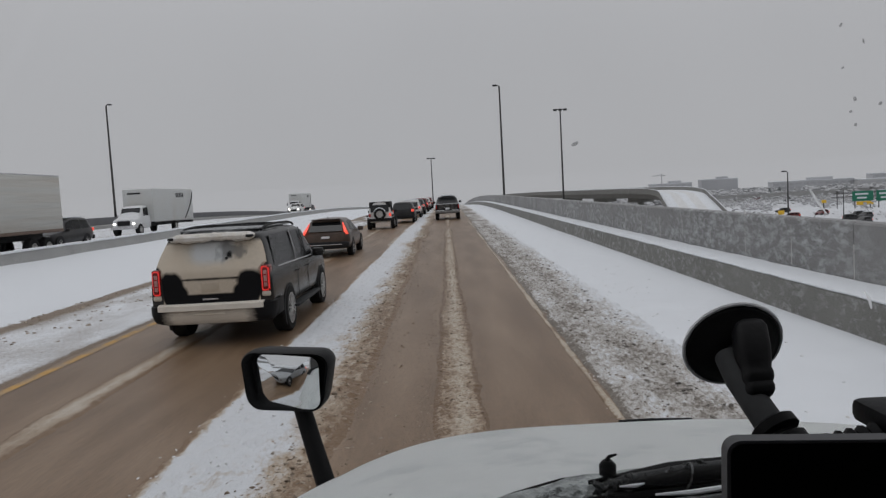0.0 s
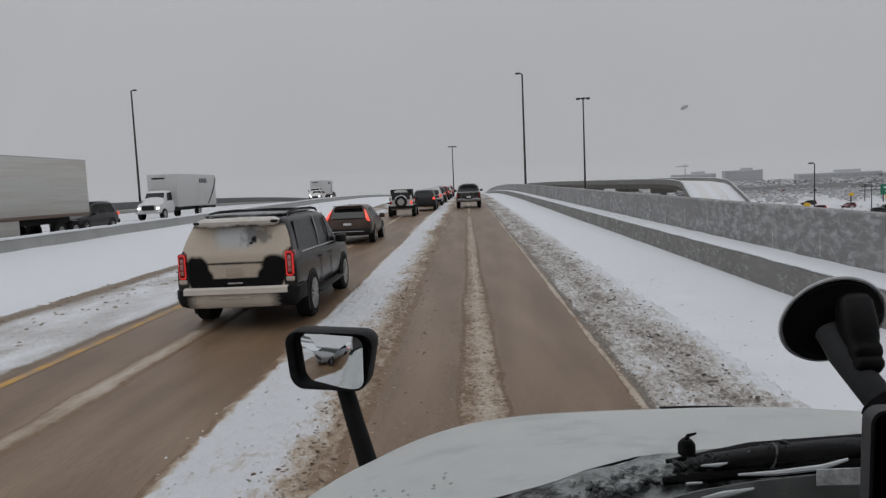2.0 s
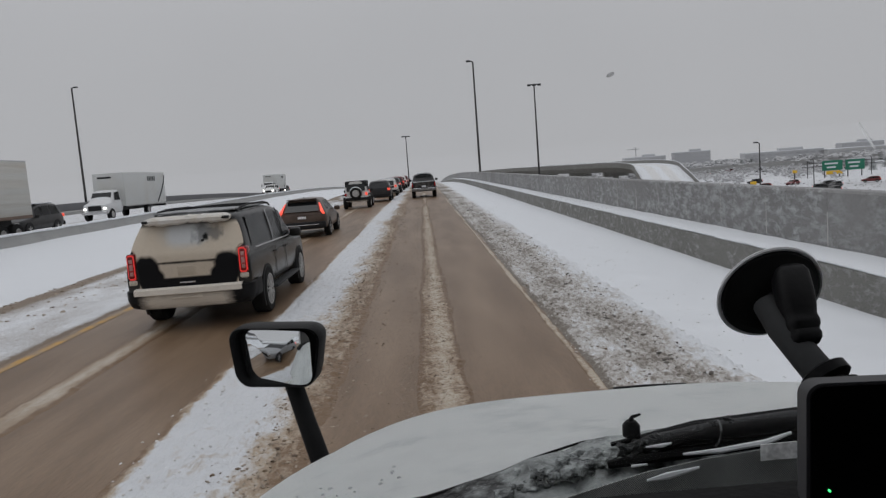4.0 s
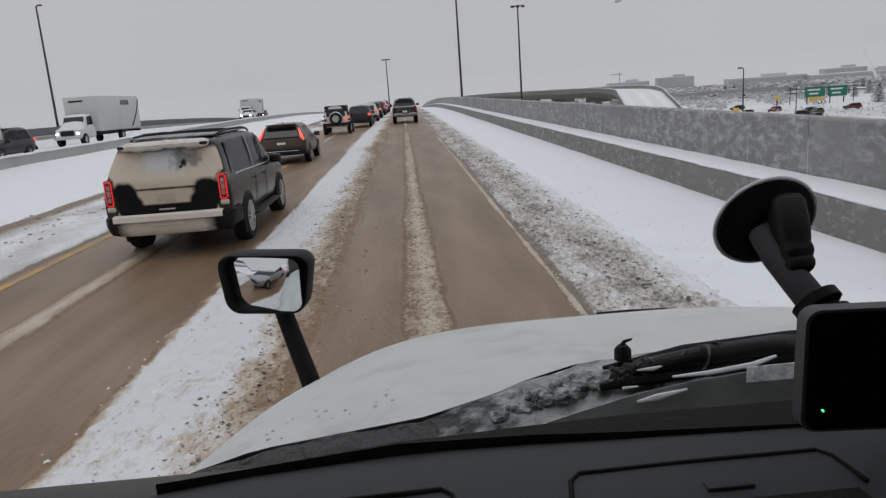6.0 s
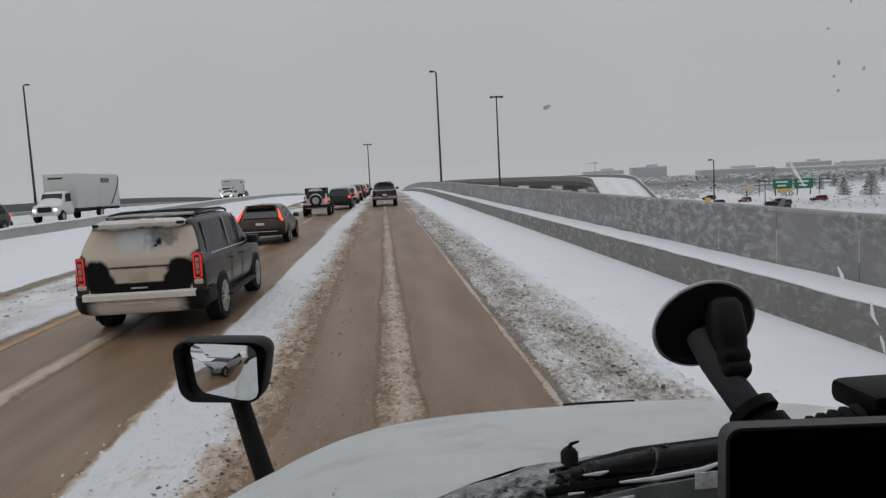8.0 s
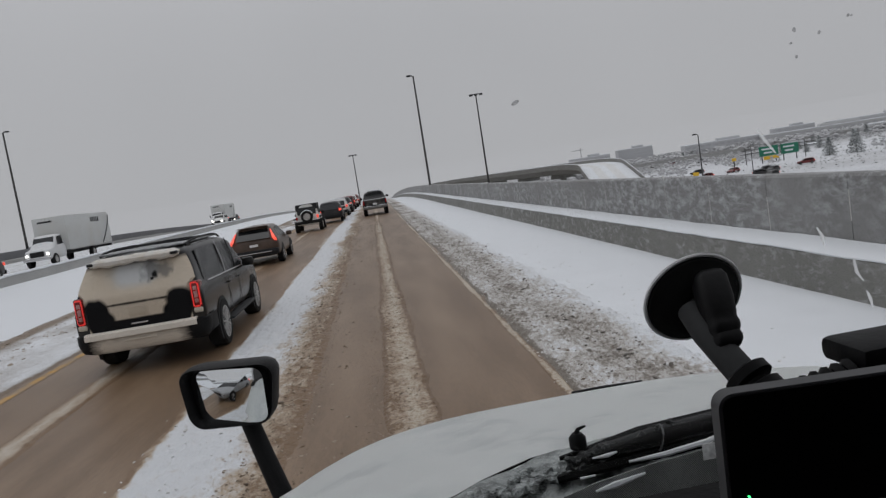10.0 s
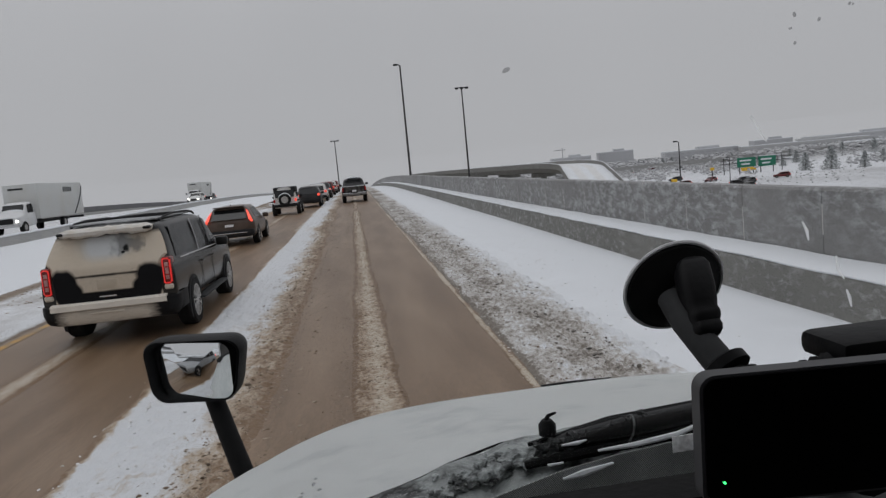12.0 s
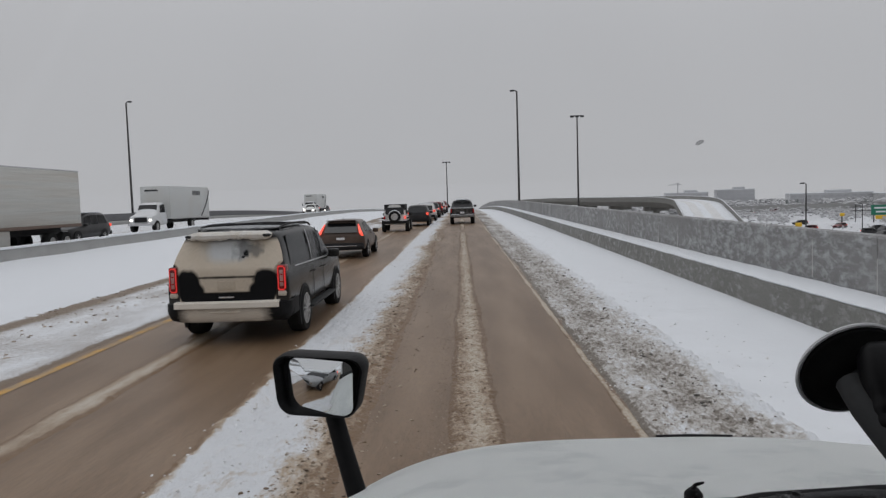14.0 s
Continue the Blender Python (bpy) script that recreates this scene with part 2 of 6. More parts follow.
def shape_mask(m, cx, cz, hx, hz, soft, mirror=False, wobble=0.05, stretch=1.0, corner=0.0):
    """A soft-edged rounded patch in a thing's own x and z: 1 inside, 0 outside."""
    n, l = m.node_tree.nodes, m.node_tree.links

    def op(kind, a, c, third=None):
        k = n.new("ShaderNodeMath")
        k.operation = kind
        for i, v in enumerate((a, c, third)):
            if v is None:
                continue
            if isinstance(v, (int, float)):
                k.inputs[i].default_value = v
            else:
                l.new(v, k.inputs[i])
        return k.outputs[0]
    tc, tx, sp = n.new("ShaderNodeTexCoord"), n.new("ShaderNodeTexNoise"), n.new("ShaderNodeSeparateXYZ")
    tx.inputs["Scale"].default_value, tx.inputs["Detail"].default_value = 9, 5
    mp = n.new("ShaderNodeMapping")
    mp.inputs["Scale"].default_value = (1, 1, stretch)
    l.new(tc.outputs["Object"], mp.inputs["Vector"])
    l.new(mp.outputs[0], tx.inputs["Vector"])
    l.new(tc.outputs["Object"], sp.inputs[0])
    w = op("MULTIPLY_ADD", tx.outputs["Fac"], 2 * wobble, -1.35 * wobble)
    x = op("ABSOLUTE", sp.outputs["X"], 0) if mirror else sp.outputs["X"]
    dx = op("MAXIMUM", op("SUBTRACT", op("ABSOLUTE", op("SUBTRACT", x, cx), 0), hx), 0)
    dz = op("MAXIMUM", op("SUBTRACT", op("ABSOLUTE", op("SUBTRACT", sp.outputs["Z"], cz), 0), hz), 0)
    d = op("ADD", op("SQRT", op("ADD", op("MULTIPLY", dx, dx), op("MULTIPLY", dz, dz)), 0), w)
    r = n.new("ShaderNodeMapRange")
    r.inputs["From Min"].default_value, r.inputs["From Max"].default_value = corner + soft, corner
    l.new(d, r.inputs["Value"])
    return r.outputs[0]


def coat_patch(m, mask, colour, strength=1.0):
    """Lays a colour over a material's base where the mask is 1."""
    n, l = m.node_tree.nodes, m.node_tree.links
    b = n["Principled BSDF"]
    mx = n.new("ShaderNodeMix")
    mx.data_type = "RGBA"
    k = n.new("ShaderNodeMath")
    k.operation = "MULTIPLY"
    k.inputs[1].default_value = strength
    l.new(mask, k.inputs[0])
    l.new(k.outputs[0], mx.inputs[0])
    l.new(b.inputs["Base Color"].links[0].from_socket, mx.inputs[6])
    mx.inputs[7].default_value = (*colour, 1)
    l.new(mx.outputs[2], b.inputs["Base Color"])


# ---- mesh helpers ----
def fbm(x, y, seed=0, octaves=4):
    """Smooth value noise on arrays, about -1 to 1."""
    x, y = np.asarray(x, float), np.asarray(y, float)
    out, amp, tot = np.zeros(np.broadcast(x, y).shape), 1.0, 0.0
    for o in range(octaves):
        xi, yi = np.floor(x), np.floor(y)
        u, v = x - xi, y - yi
        u, v = u * u * (3 - 2 * u), v * v * (3 - 2 * v)

        def lat(a, b):
            s = np.sin(a * 127.1 + b * 311.7 + seed * 74.7 + o * 19.19) * 43758.5453
            return (s - np.floor(s)) * 2 - 1
        out += amp * ((lat(xi, yi) * (1 - u) + lat(xi + 1, yi) * u) * (1 - v) + (lat(xi, yi + 1) * (1 - u) + lat(xi + 1, yi + 1) * u) * v)
        tot += amp
        amp *= 0.5
        x, y = x * 2.03 + 7.1, y * 2.03 + 3.7
    return out / tot


def gz(y):
    """Height of the road: a slight rise to a crest, then falling away."""
    y = np.asarray(y, float)
    return 0.006 * y - 1.3e-4 * np.clip(y - 75, 0, None) ** 2


def link(name, me, material, parent=None, label="", smooth=True):
    me.materials.append(material)
    if smooth:
        me.polygons.foreach_set("use_smooth", [True] * len(me.polygons))
        me.set_sharp_from_angle(angle=radians(38))
    ob = new(name, me)
    if parent:
        ob.parent = parent
    if label:
        ob["label"] = label
    return ob


def part(name, bm, material, parent=None, label="", smooth=True):
    """Links a bmesh as one mesh object, under a thing or a part."""
    bmesh.ops.recalc_face_normals(bm, faces=bm.faces)
    me = bpy.data.meshes.new(name)
    bm.to_mesh(me)
    bm.free()
    return link(name, me, material, parent, label, smooth)


def empty(name, m, label="", category="", group="", kind=""):
    ob = new(name)
    ob.matrix_basis = m
    return tagged(ob, label, category, group, kind)


def sheet(name, xs, ys, height, material, parent=None, dirt=None, label=""):
    """A grid over xs and ys with heights from height(X, Y), and a dirt attribute."""
    X, Y = np.meshgrid(xs, ys)
    Z = height(X, Y)
    nx, ny = len(xs), len(ys)
    me = bpy.data.meshes.new(name)
    idx = np.arange(nx * ny).reshape(ny, nx)
    quads = np.stack([idx[:-1, :-1], idx[:-1, 1:], idx[1:, 1:], idx[1:, :-1]], -1).reshape(-1, 4)
    me.from_pydata(np.stack([X, Y, Z], -1).reshape(-1, 3).tolist(), [], quads.tolist())
    if dirt is not None:
        me.attributes.new("dirt", "FLOAT", "POINT").data.foreach_set("value", dirt(X, Y).ravel().astype(np.float32))
    me.materials.append(material)
    me.polygons.foreach_set("use_smooth", [True] * len(me.polygons))
    ob = new(name, me)
    if parent:
        ob.parent = parent
    if label:
        ob["label"] = label
    return ob


def box(bm, cx, cy, cz, sx, sy, sz, bevel=0.0, m=None, seg=2):
    """A bevelled box by centre and size."""
    r = bmesh.ops.create_cube(bm, size=1.0)
    vs = r["verts"]
    for v in vs:
        v.co = Vector((cx + v.co.x * sx, cy + v.co.y * sy, cz + v.co.z * sz))
    if m is not None:
        bmesh.ops.transform(bm, matrix=m, verts=vs)
    if bevel:
        es = list({e for v in vs for e in v.link_edges})
        bmesh.ops.bevel(bm, geom=es, offset=bevel, segments=seg, affect="EDGES", profile=0.5)
    return bm


def rings(bm, loops, cap=True, closed=True):
    """Joins loops of equal length into a skin."""
    rows = [[bm.verts.new(p) for p in loop] for loop in loops]
    n = len(rows[0])
    for a, b in zip(rows, rows[1:]):
        for i in range(n if closed else n - 1):
            j = (i + 1) % n
            bm.faces.new((a[i], a[j], b[j], b[i]))
    if cap:
        bm.faces.new(rows[0][::-1])
        bm.faces.new(rows[-1])
    return bm


def tube(bm, points, radii, seg=10, flat=1.0):
    """A tapered round bar through points."""
    pts = [Vector(p) for p in points]
    if not isinstance(radii, (list, tuple)):
        radii = [radii] * len(pts)
    loops = []
    for i, p in enumerate(pts):
        d = (pts[min(i + 1, len(pts) - 1)] - pts[max(i - 1, 0)]).normalized()
        up = Vector((0, 0, 1)) if abs(d.z) < 0.9 else Vector((0, 1, 0))
        s = d.cross(up).normalized()
        t = s.cross(d)
        loops.append([p + radii[i] * (s * math.cos(a) + t * math.sin(a) * flat) for a in (2 * math.pi * k / seg for k in range(seg))])
    return rings(bm, loops)


def lathe(bm, profile, m, seg=24):
    """Turns (radius, height) pairs round the local z axis, placed by m."""
    loops = [[m @ Vector((r * math.cos(a), r * math.sin(a), h)) for a in (2 * math.pi * k / seg for k in range(seg))] for r, h in profile]
    return rings(bm, loops)


def plate(bm, pts, thick):
    """A polygon of 3D points with thickness along a vector."""
    n = Vector(thick)
    a = [bm.verts.new(Vector(p)) for p in pts]
    b = [bm.verts.new(Vector(p) + n) for p in pts]
    bm.faces.new(a)
    bm.faces.new(b[::-1])
    for i in range(len(a)):
        j = (i + 1) % len(a)
        bm.faces.new((a[j], a[i], b[i], b[j]))
    return bm


def island_mat(name, a, b, rough=0.75):
    """A colour between a and b for each loose piece."""
    m = bpy.data.materials.new(name)
    m.use_nodes = True
    n, l = m.node_tree.nodes, m.node_tree.links
    g, mx, tx = n.new("ShaderNodeNewGeometry"), n.new("ShaderNodeMix"), n.new("ShaderNodeTexNoise")
    mx.data_type = "RGBA"
    mx.inputs[6].default_value, mx.inputs[7].default_value = (*a, 1), (*b, 1)
    tx.inputs["Scale"].default_value = 60
    bp = n.new("ShaderNodeBump")
    bp.inputs["Strength"].default_value, bp.inputs["Distance"].default_value = 0.4, 0.01
    l.new(g.outputs["Random Per Island"], mx.inputs[0])
    l.new(mx.outputs[2], n["Principled BSDF"].inputs["Base Color"])
    l.new(tx.outputs["Fac"], bp.inputs["Height"])
    l.new(bp.outputs[0], n["Principled BSDF"].inputs["Normal"])
    n["Principled BSDF"].inputs["Roughness"].default_value = rough
    return m


def lumps(name, x, y, size, z, material, seed, lab):
    """Many small irregular lumps of slush in one mesh."""
    rng = np.random.default_rng(seed)
    p = (1 + 5 ** 0.5) / 2
    base = np.array([(-1, p, 0), (1, p, 0), (-1, -p, 0), (1, -p, 0), (0, -1, p), (0, 1, p), (0, -1, -p), (0, 1, -p), (p, 0, -1), (p, 0, 1), (-p, 0, -1), (-p, 0, 1)]) / 1.9
    tri = np.array([(0, 11, 5), (0, 5, 1), (0, 1, 7), (0, 7, 10), (0, 10, 11), (1, 5, 9), (5, 11, 4), (11, 10, 2), (10, 7, 6), (7, 1, 8), (3, 9, 4), (3, 4, 2), (3, 2, 6), (3, 6, 8), (3, 8, 9), (4, 9, 5), (2, 4, 11), (6, 2, 10), (8, 6, 7), (9, 8, 1)])
    n = len(x)
    v = base[None] * (1 + 0.35 * rng.standard_normal((n, 12, 1)).clip(-1.5, 1.5)) * size[:, None, None]
    v = v * np.stack([rng.uniform(0.7, 1.3, n), rng.uniform(0.8, 1.7, n), rng.uniform(0.45, 0.8, n)], 1)[:, None]
    a = rng.uniform(0, 6.28, n)
    c, s = np.cos(a)[:, None], np.sin(a)[:, None]
    v = np.stack([v[..., 0] * c - v[..., 1] * s, v[..., 0] * s + v[..., 1] * c, v[..., 2]], -1)
    v = v + np.stack([x, y, z + size * 0.2], 1)[:, None]
    f = (tri[None] + 12 * np.arange(n)[:, None, None]).reshape(-1, 3)
    me = bpy.data.meshes.new(name)
    me.from_pydata(v.reshape(-1, 3).tolist(), [], f.tolist())
    me.materials.append(material)
    return tagged(new(name, me), lab, "slush", kind="stuff")


# ---- the large structure ----
def spaced(*runs):
    """Values from runs of (start, end, step)."""
    return np.concatenate([np.arange(a, b, s) for a, b, s in runs])


YS = spaced((-40, 0, 2.0), (0, 60, 1.0), (60, 430, 5.0))
road = sheet("road", spaced((-18.9, 1.5, 0.6), (1.7, 6.3, 0.7)), YS, lambda X, Y: gz(Y) + np.clip(-X - 9, 0, None) * 0.01 - 0.03 * np.clip(X - 1.7, 0, None), M_SLUSH)
tagged(road, "brown slush-covered two-lane freeway with wheel ruts", "road", kind="structure")

YN = spaced((-30, 0.5, 0.6), (0.5, 12, 0.05), (12, 30, 0.10), (30, 75, 0.3), (75, 300, 2.5))


SURFACES = []


def snow_strip(name, x0, x1, step, rise, rough, dirtiness, seed, material=M_DIRTY, floor=-0.02, ys=YN, edge=0.25, label="", fx=1.3, fy=0.35):
    """A strip of snow on the road whose ragged edges dip under the slush."""
    xs = np.arange(x0 - edge, x1 + edge + step, step)

    def solid(X, Y):
        inside = np.clip(np.minimum(X - x0, x1 - X) / edge + 0.35, -1, 1)
        ragged = 0.55 * fbm(X * fx, Y * fy, seed, 3) + 0.35 * fbm(X * 6, Y * 3, seed + 5, 3)
        ragged = ragged + np.clip((Y - 16) / 16, 0, 1) * (1.5 * fbm(X * 0.7, Y * 0.17, seed + 21, 3) - 0.25)
        return np.clip(inside + ragged * 0.8, -1, 1)

    def height(X, Y):
        body = solid(X, Y)
        bumps = np.abs(fbm(X * 7, Y * 6, seed + 9, 3)) * rough + np.abs(fbm(X * 19, Y * 16, seed + 11, 2)) * rough * 0.5
        return gz(Y) - 0.03 * np.clip(X - 1.7, 0, None) + np.where(body > 0, body * rise + bumps * np.clip(body * 2, 0, 1), body * 0.05 + floor * 0.2)

    def dirt(X, Y):
        u = (X - x0) / (x1 - x0)
        thin = np.clip(1 - solid(X, Y) * 1.6, 0, 1)
        return np.clip(dirtiness(u) + 0.22 * fbm(X * 2.2, Y * 0.6, seed + 3, 3) + 0.85 * thin, 0, 1.3)
    SURFACES.append((x0 - edge, x1 + edge, height))
    ob = sheet(name, xs, ys, height, material, dirt=dirt)
    return tagged(ob, label, "snow", kind="stuff")


snow_strip("lane_snow", -2.64, -1.14, 0.035, 0.02, 0.055, lambda u: np.clip(0.04 + 0.44 * np.exp(-(u / 0.06) ** 2) + 0.76 * np.clip((u - 0.48) * 2.6, 0, 1), 0, 1), 3, M_CHURN, label="ridge of snow and dirty slush lumps between two lanes", edge=0.22)
snow_strip("rut_snow", -0.15, 0.26, 0.022, 0.005, 0.05, lambda u: 0.38 + 0.55 * np.abs(u - 0.62) + 0.10 * np.sin(u * 9), 17, M_RUT, label="trodden beige slush ridge between the wheel ruts", edge=0.16, fx=1.0, fy=0.22)
snow_strip("rut_snow", -4.74, -4.42, 0.04, 0.006, 0.03, lambda u: 0.60 + 0.5 * np.abs(u - 0.5), 23, M_TRACK_L, label="thin grey snow ridge between the wheel ruts", edge=0.16, fx=1.0, fy=0.25)
snow_strip("shoulder_slush", 1.76, 3.25, 0.026, 0.012, 0.085, lambda u: np.interp(u, [0, 0.10, 0.22, 0.36, 0.56, 0.80, 1.0], [0.78, 0.72, 0.60, 0.74, 0.68, 0.44, 0.08]), 31, M_SHOULDER, label="churned dirty slush along the shoulder", edge=0.12, fx=2, fy=1)
snow_strip("left_edge_slush", -9.5, -6.25, 0.09, 0.02, 0.03, lambda u: 0.40 + 0.45 * np.exp(-((u - 0.12) / 0.1) ** 2), 41, label="grey churned snow beside the yellow line", edge=0.2)

M_LUMP = island_mat("slush lumps", (0.42, 0.355, 0.285), (0.130, 0.092, 0.060))
M_LUMPG = island_mat("grey slush lumps", (0.46, 0.43, 0.40), (0.15, 0.125, 0.10))
M_CLOD = island_mat("wet brown clods", (0.200, 0.140, 0.090), (0.075, 0.050, 0.032))
M_CLODG = island_mat("wet grey clods", (0.200, 0.180, 0.160), (0.070, 0.062, 0.054))
M_LUMPW = island_mat("snow crumbs", (0.80, 0.81, 0.83), (0.50, 0.47, 0.43))
rl = np.random.default_rng(11)


def bank_height(X, Y):
    return gz(Y) - 0.03 * (X - 1.7) - 0.04 + 0.08 * np.clip((X - 2.7) / 0.6 + 0.4 * fbm(X * 2, Y * 1.2, 51, 3), 0, 1) + 0.018 * fbm(X * 0.8, Y * 0.35, 52, 3) + 0.008 * np.abs(fbm(X * 5, Y * 4, 53, 2)) * np.clip((4.3 - X) / 1.2, 0, 1)


SURFACES.append((2.7, 6.0, bank_height))


def top_at(x, y):
    """Height of the highest snow or road surface."""
    z = gz(y) - 0.03 * np.clip(x - 1.7, 0, None)
    for a, b_, f in SURFACES:
        z = np.where((x > a) & (x < b_), np.maximum(z, f(x, y)), z)
    return z


def scatter(n, x0, x1, s0, s1, mid=None, far=45.0):
    """Places spread evenly over the view, thinning out with distance."""
    y = 2.5 + (far - 2.5) * rl.random(n) ** 2.2
    x = np.clip(rl.normal(mid, (x1 - x0) / 4, n), x0, x1) if mid is not None else rl.uniform(x0, x1, n)
    return x, y, rl.uniform(s0, s1, n) * (1 + y / 60)


for nm, n, x0, x1, s0, s1, mid, m, lab in (("slush_lumps", 5200, -1.90, -0.98, 0.003, 0.014, -1.40, M_LUMP, "brown and grey lumps of slush along the lane edge"),
                                                 ("slush_lumps", 2200, -0.20, 0.34, 0.002, 0.011, 0.05, M_LUMP, "small slush lumps between the ruts"),
                                                 ("slush_lumps", 4200, 1.8, 3.1, 0.003, 0.013, 2.40, M_LUMPG, "churned lumps of dirty slush on the shoulder"),
                                                 ("snow_crumbs", 900, 2.7, 5.6, 0.005, 0.018, 3.2, M_LUMPW, "crumbs of snow thrown onto the shoulder bank"),
                                                 ("slush_lumps", 1200, -9.6, -6.3, 0.01, 0.035, -8.9, M_LUMP, "lumps of slush beside the yellow line"),
                                                 ("slush_lumps", 1500, -0.52, -0.20, 0.002, 0.011, -0.34, M_LUMP, "line of dark slush crumbs beside a wheel rut"),
                                                 ("slush_lumps", 420, -1.0, 1.6, 0.003, 0.008, None, M_LUMP, "scattered slush crumbs on the wet lane"),
                                                 ("slush_lumps", 500, 1.60, 1.78, 0.004, 0.012, 1.70, M_LUMPW, "crusted slush along the white line"),
                                                 ("slush_lumps", 150, -1.0, -0.55, 0.006, 0.022, -0.78, M_LUMP, "brown clods of slush dropped in the lane"),
                                                 ("snow_crumbs", 700, -2.8, -1.8, 0.005, 0.016, -2.3, M_LUMPW, "white snow crumbs on the lane ridge"),
                                                 ("slush_clods", 520, 2.10, 3.15, 0.010, 0.026, 2.62, M_CLODG, "dark wet clods in the churned shoulder slush"),
                                                 ("slush_clods", 260, 1.80, 2.14, 0.007, 0.018, 1.97, M_CLOD, "brown clods of slush beside the white line"),
                                                 ("slush_clods", 420, -0.18, 0.36, 0.006, 0.016, 0.10, M_CLOD, "dark clods pressed into the slush between the ruts"),
                                                 ("slush_clods", 340, -1.85, -1.00, 0.008, 0.022, -1.40, M_CLOD, "dark brown clods along the edge of the lane")):
    x, y, s = scatter(n, x0, x1, s0, s1, mid)
    lumps(nm, x, y, s, top_at(x, y) - s * 0.25, m, n, lab)

bank = sheet("shoulder_snow", np.arange(2.7, 6.02, 0.06), YN, bank_height, M_BANK,
             dirt=lambda X, Y: np.clip(0.16 - 0.05 * (X - 2.7) + 0.12 * fbm(X * 2, Y * 1.0, 54, 3), 0, 1))
tagged(bank, "untouched snow bank on the road shoulder beside the kerb", "snow", kind="stuff")
field = sheet("median_snow", np.arange(-19.0, -9.2, 0.25), spaced((-40, 2, 1.0), (2, 60, 0.3), (60, 300, 3)), lambda X, Y: gz(Y) + 0.0 + 0.09 * np.clip((-9.3 - X) / 0.8, 0, 1) + 0.012 * (-9.3 - X) + 0.04 * fbm(X * 0.6, Y * 0.3, 61, 4), M_SNOW)
tagged(field, "smooth deep snow on the wide left shoulder", "snow", kind="stuff")


def road_line(name, x, width, material, lab, seed):
    def height(X, Y):
        return gz(Y) + 0.004 + 0.004 * fbm(X * 0 + 3, Y * 0.7, seed, 2)
    ob = sheet(name, np.array([x - width / 2, x + width / 2]), spaced((0, 300, 1.0)), height, material)
    return tagged(ob, lab, "road line", kind="structure")


road_line("yellow_line", -6.03, 0.15, M_YELLOW, "worn yellow edge line half under slush", 71)
line = snow_strip("white_line", 1.625, 1.695, 0.018, 0.006, 0.03, lambda u: 0.20 + 0 * u, 72, M_RUT, edge=0.05, fx=3, fy=0.8)
tagged(line, "thin white edge line crusted with slush", "road line", kind="structure")


def swept(name, profile, y0, y1, step, material, parent=None, z=gz, label="", wob=0.0, seed=0):
    """A profile of (x, z) pairs carried along the road."""
    bm = bmesh.new()
    loops = []
    for y in np.arange(y0, y1 + step / 2, step):
        g = float(z(y))
        w = float(fbm(np.array(y * 1.6), np.array(seed * 1.7), seed, 4)) * wob
        loops.append([(px, y, pz + g + (w if pz > 0.2 else 0)) for px, pz in profile])
    return part(name, rings(bm, loops), material, parent, label)


kerb = swept("kerb_wall", [(5.98, -0.7), (5.98, -0.1), (6.03, 0.43), (6.06, 0.46), (6.62, 0.46), (6.62, -0.5)], -30, 330, 3.0, M_KERB)
tagged(kerb, "low weathered concrete kerb wall with a snowy ledge", "kerb wall", kind="structure")
ledge = swept("ledge_snow", [(6.035, 0.455), (6.03, 0.475), (6.10, 0.505), (6.3, 0.53), (6.605, 0.555), (6.605, 0.455)], 0, 300, 0.25, M_CAP, wob=0.02, seed=81)
tagged(ledge, "band of fresh snow lying on the kerb ledge", "snow", kind="stuff")

wall = empty("wall_right", Matrix(), "tall concrete parapet plastered with wind-blown snow", "wall", kind="structure")
bm = bmesh.new()
rings(bm, [[(6.66, y, float(gz(y)) - 8.0), (6.66, y, float(gz(y)) + 1.44), (6.88, y, float(gz(y)) + 1.44), (6.88, y, float(gz(y)) - 8.0)] for y in np.arange(-30, 331, 6.0)])
part("core", bm, M_KERB, wall)
PANEL = 2.1
for i in range(-2, 82):
    y = 1.0 + i * PANEL
    g0, g1 = float(gz(y)), float(gz(y + PANEL - 0.016))
    bm = bmesh.new()
    yy = y + PANEL - 0.016
    rings(bm, [[(6.62, y, g0 + 0.5), (6.61, y, g0 + 1.46), (6.64, y, g0 + 1.5), (6.88, y, g0 + 1.5), (6.9, y, g0 + 1.46), (6.9, y, g0 + 0.5)],
               [(6.62, yy, g1 + 0.5), (6.61, yy, g1 + 1.46), (6.64, yy, g1 + 1.5), (6.88, yy, g1 + 1.5), (6.9, yy, g1 + 1.46), (6.9, yy, g1 + 0.5)]])
    part("panel", bm, M_CONC, wall, smooth=False)
    bm = bmesh.new()
    box(bm, 6.622, y - 0.008, g0 + 0.84 + 0.07 * (i * 7 % 5), 0.022, 0.017, 0.45 + 0.16 * (i * 5 % 4), 0.005)
    part("joint_snow", bm, M_LUMPW, wall)
far = swept("wall_right_far", [(6.62, -8), (6.62, 1.5), (6.9, 1.5), (6.9, -8)], 175, 330, 5.0, M_CONC)
tagged(far, "distant stretch of concrete parapet", "wall", kind="structure")


def gl(y, x=-19.2):
    """Height of the opposite carriageway, which falls away to its far side."""
    return gz(y) + 0.30 - 0.018 * (-19.2 - x)


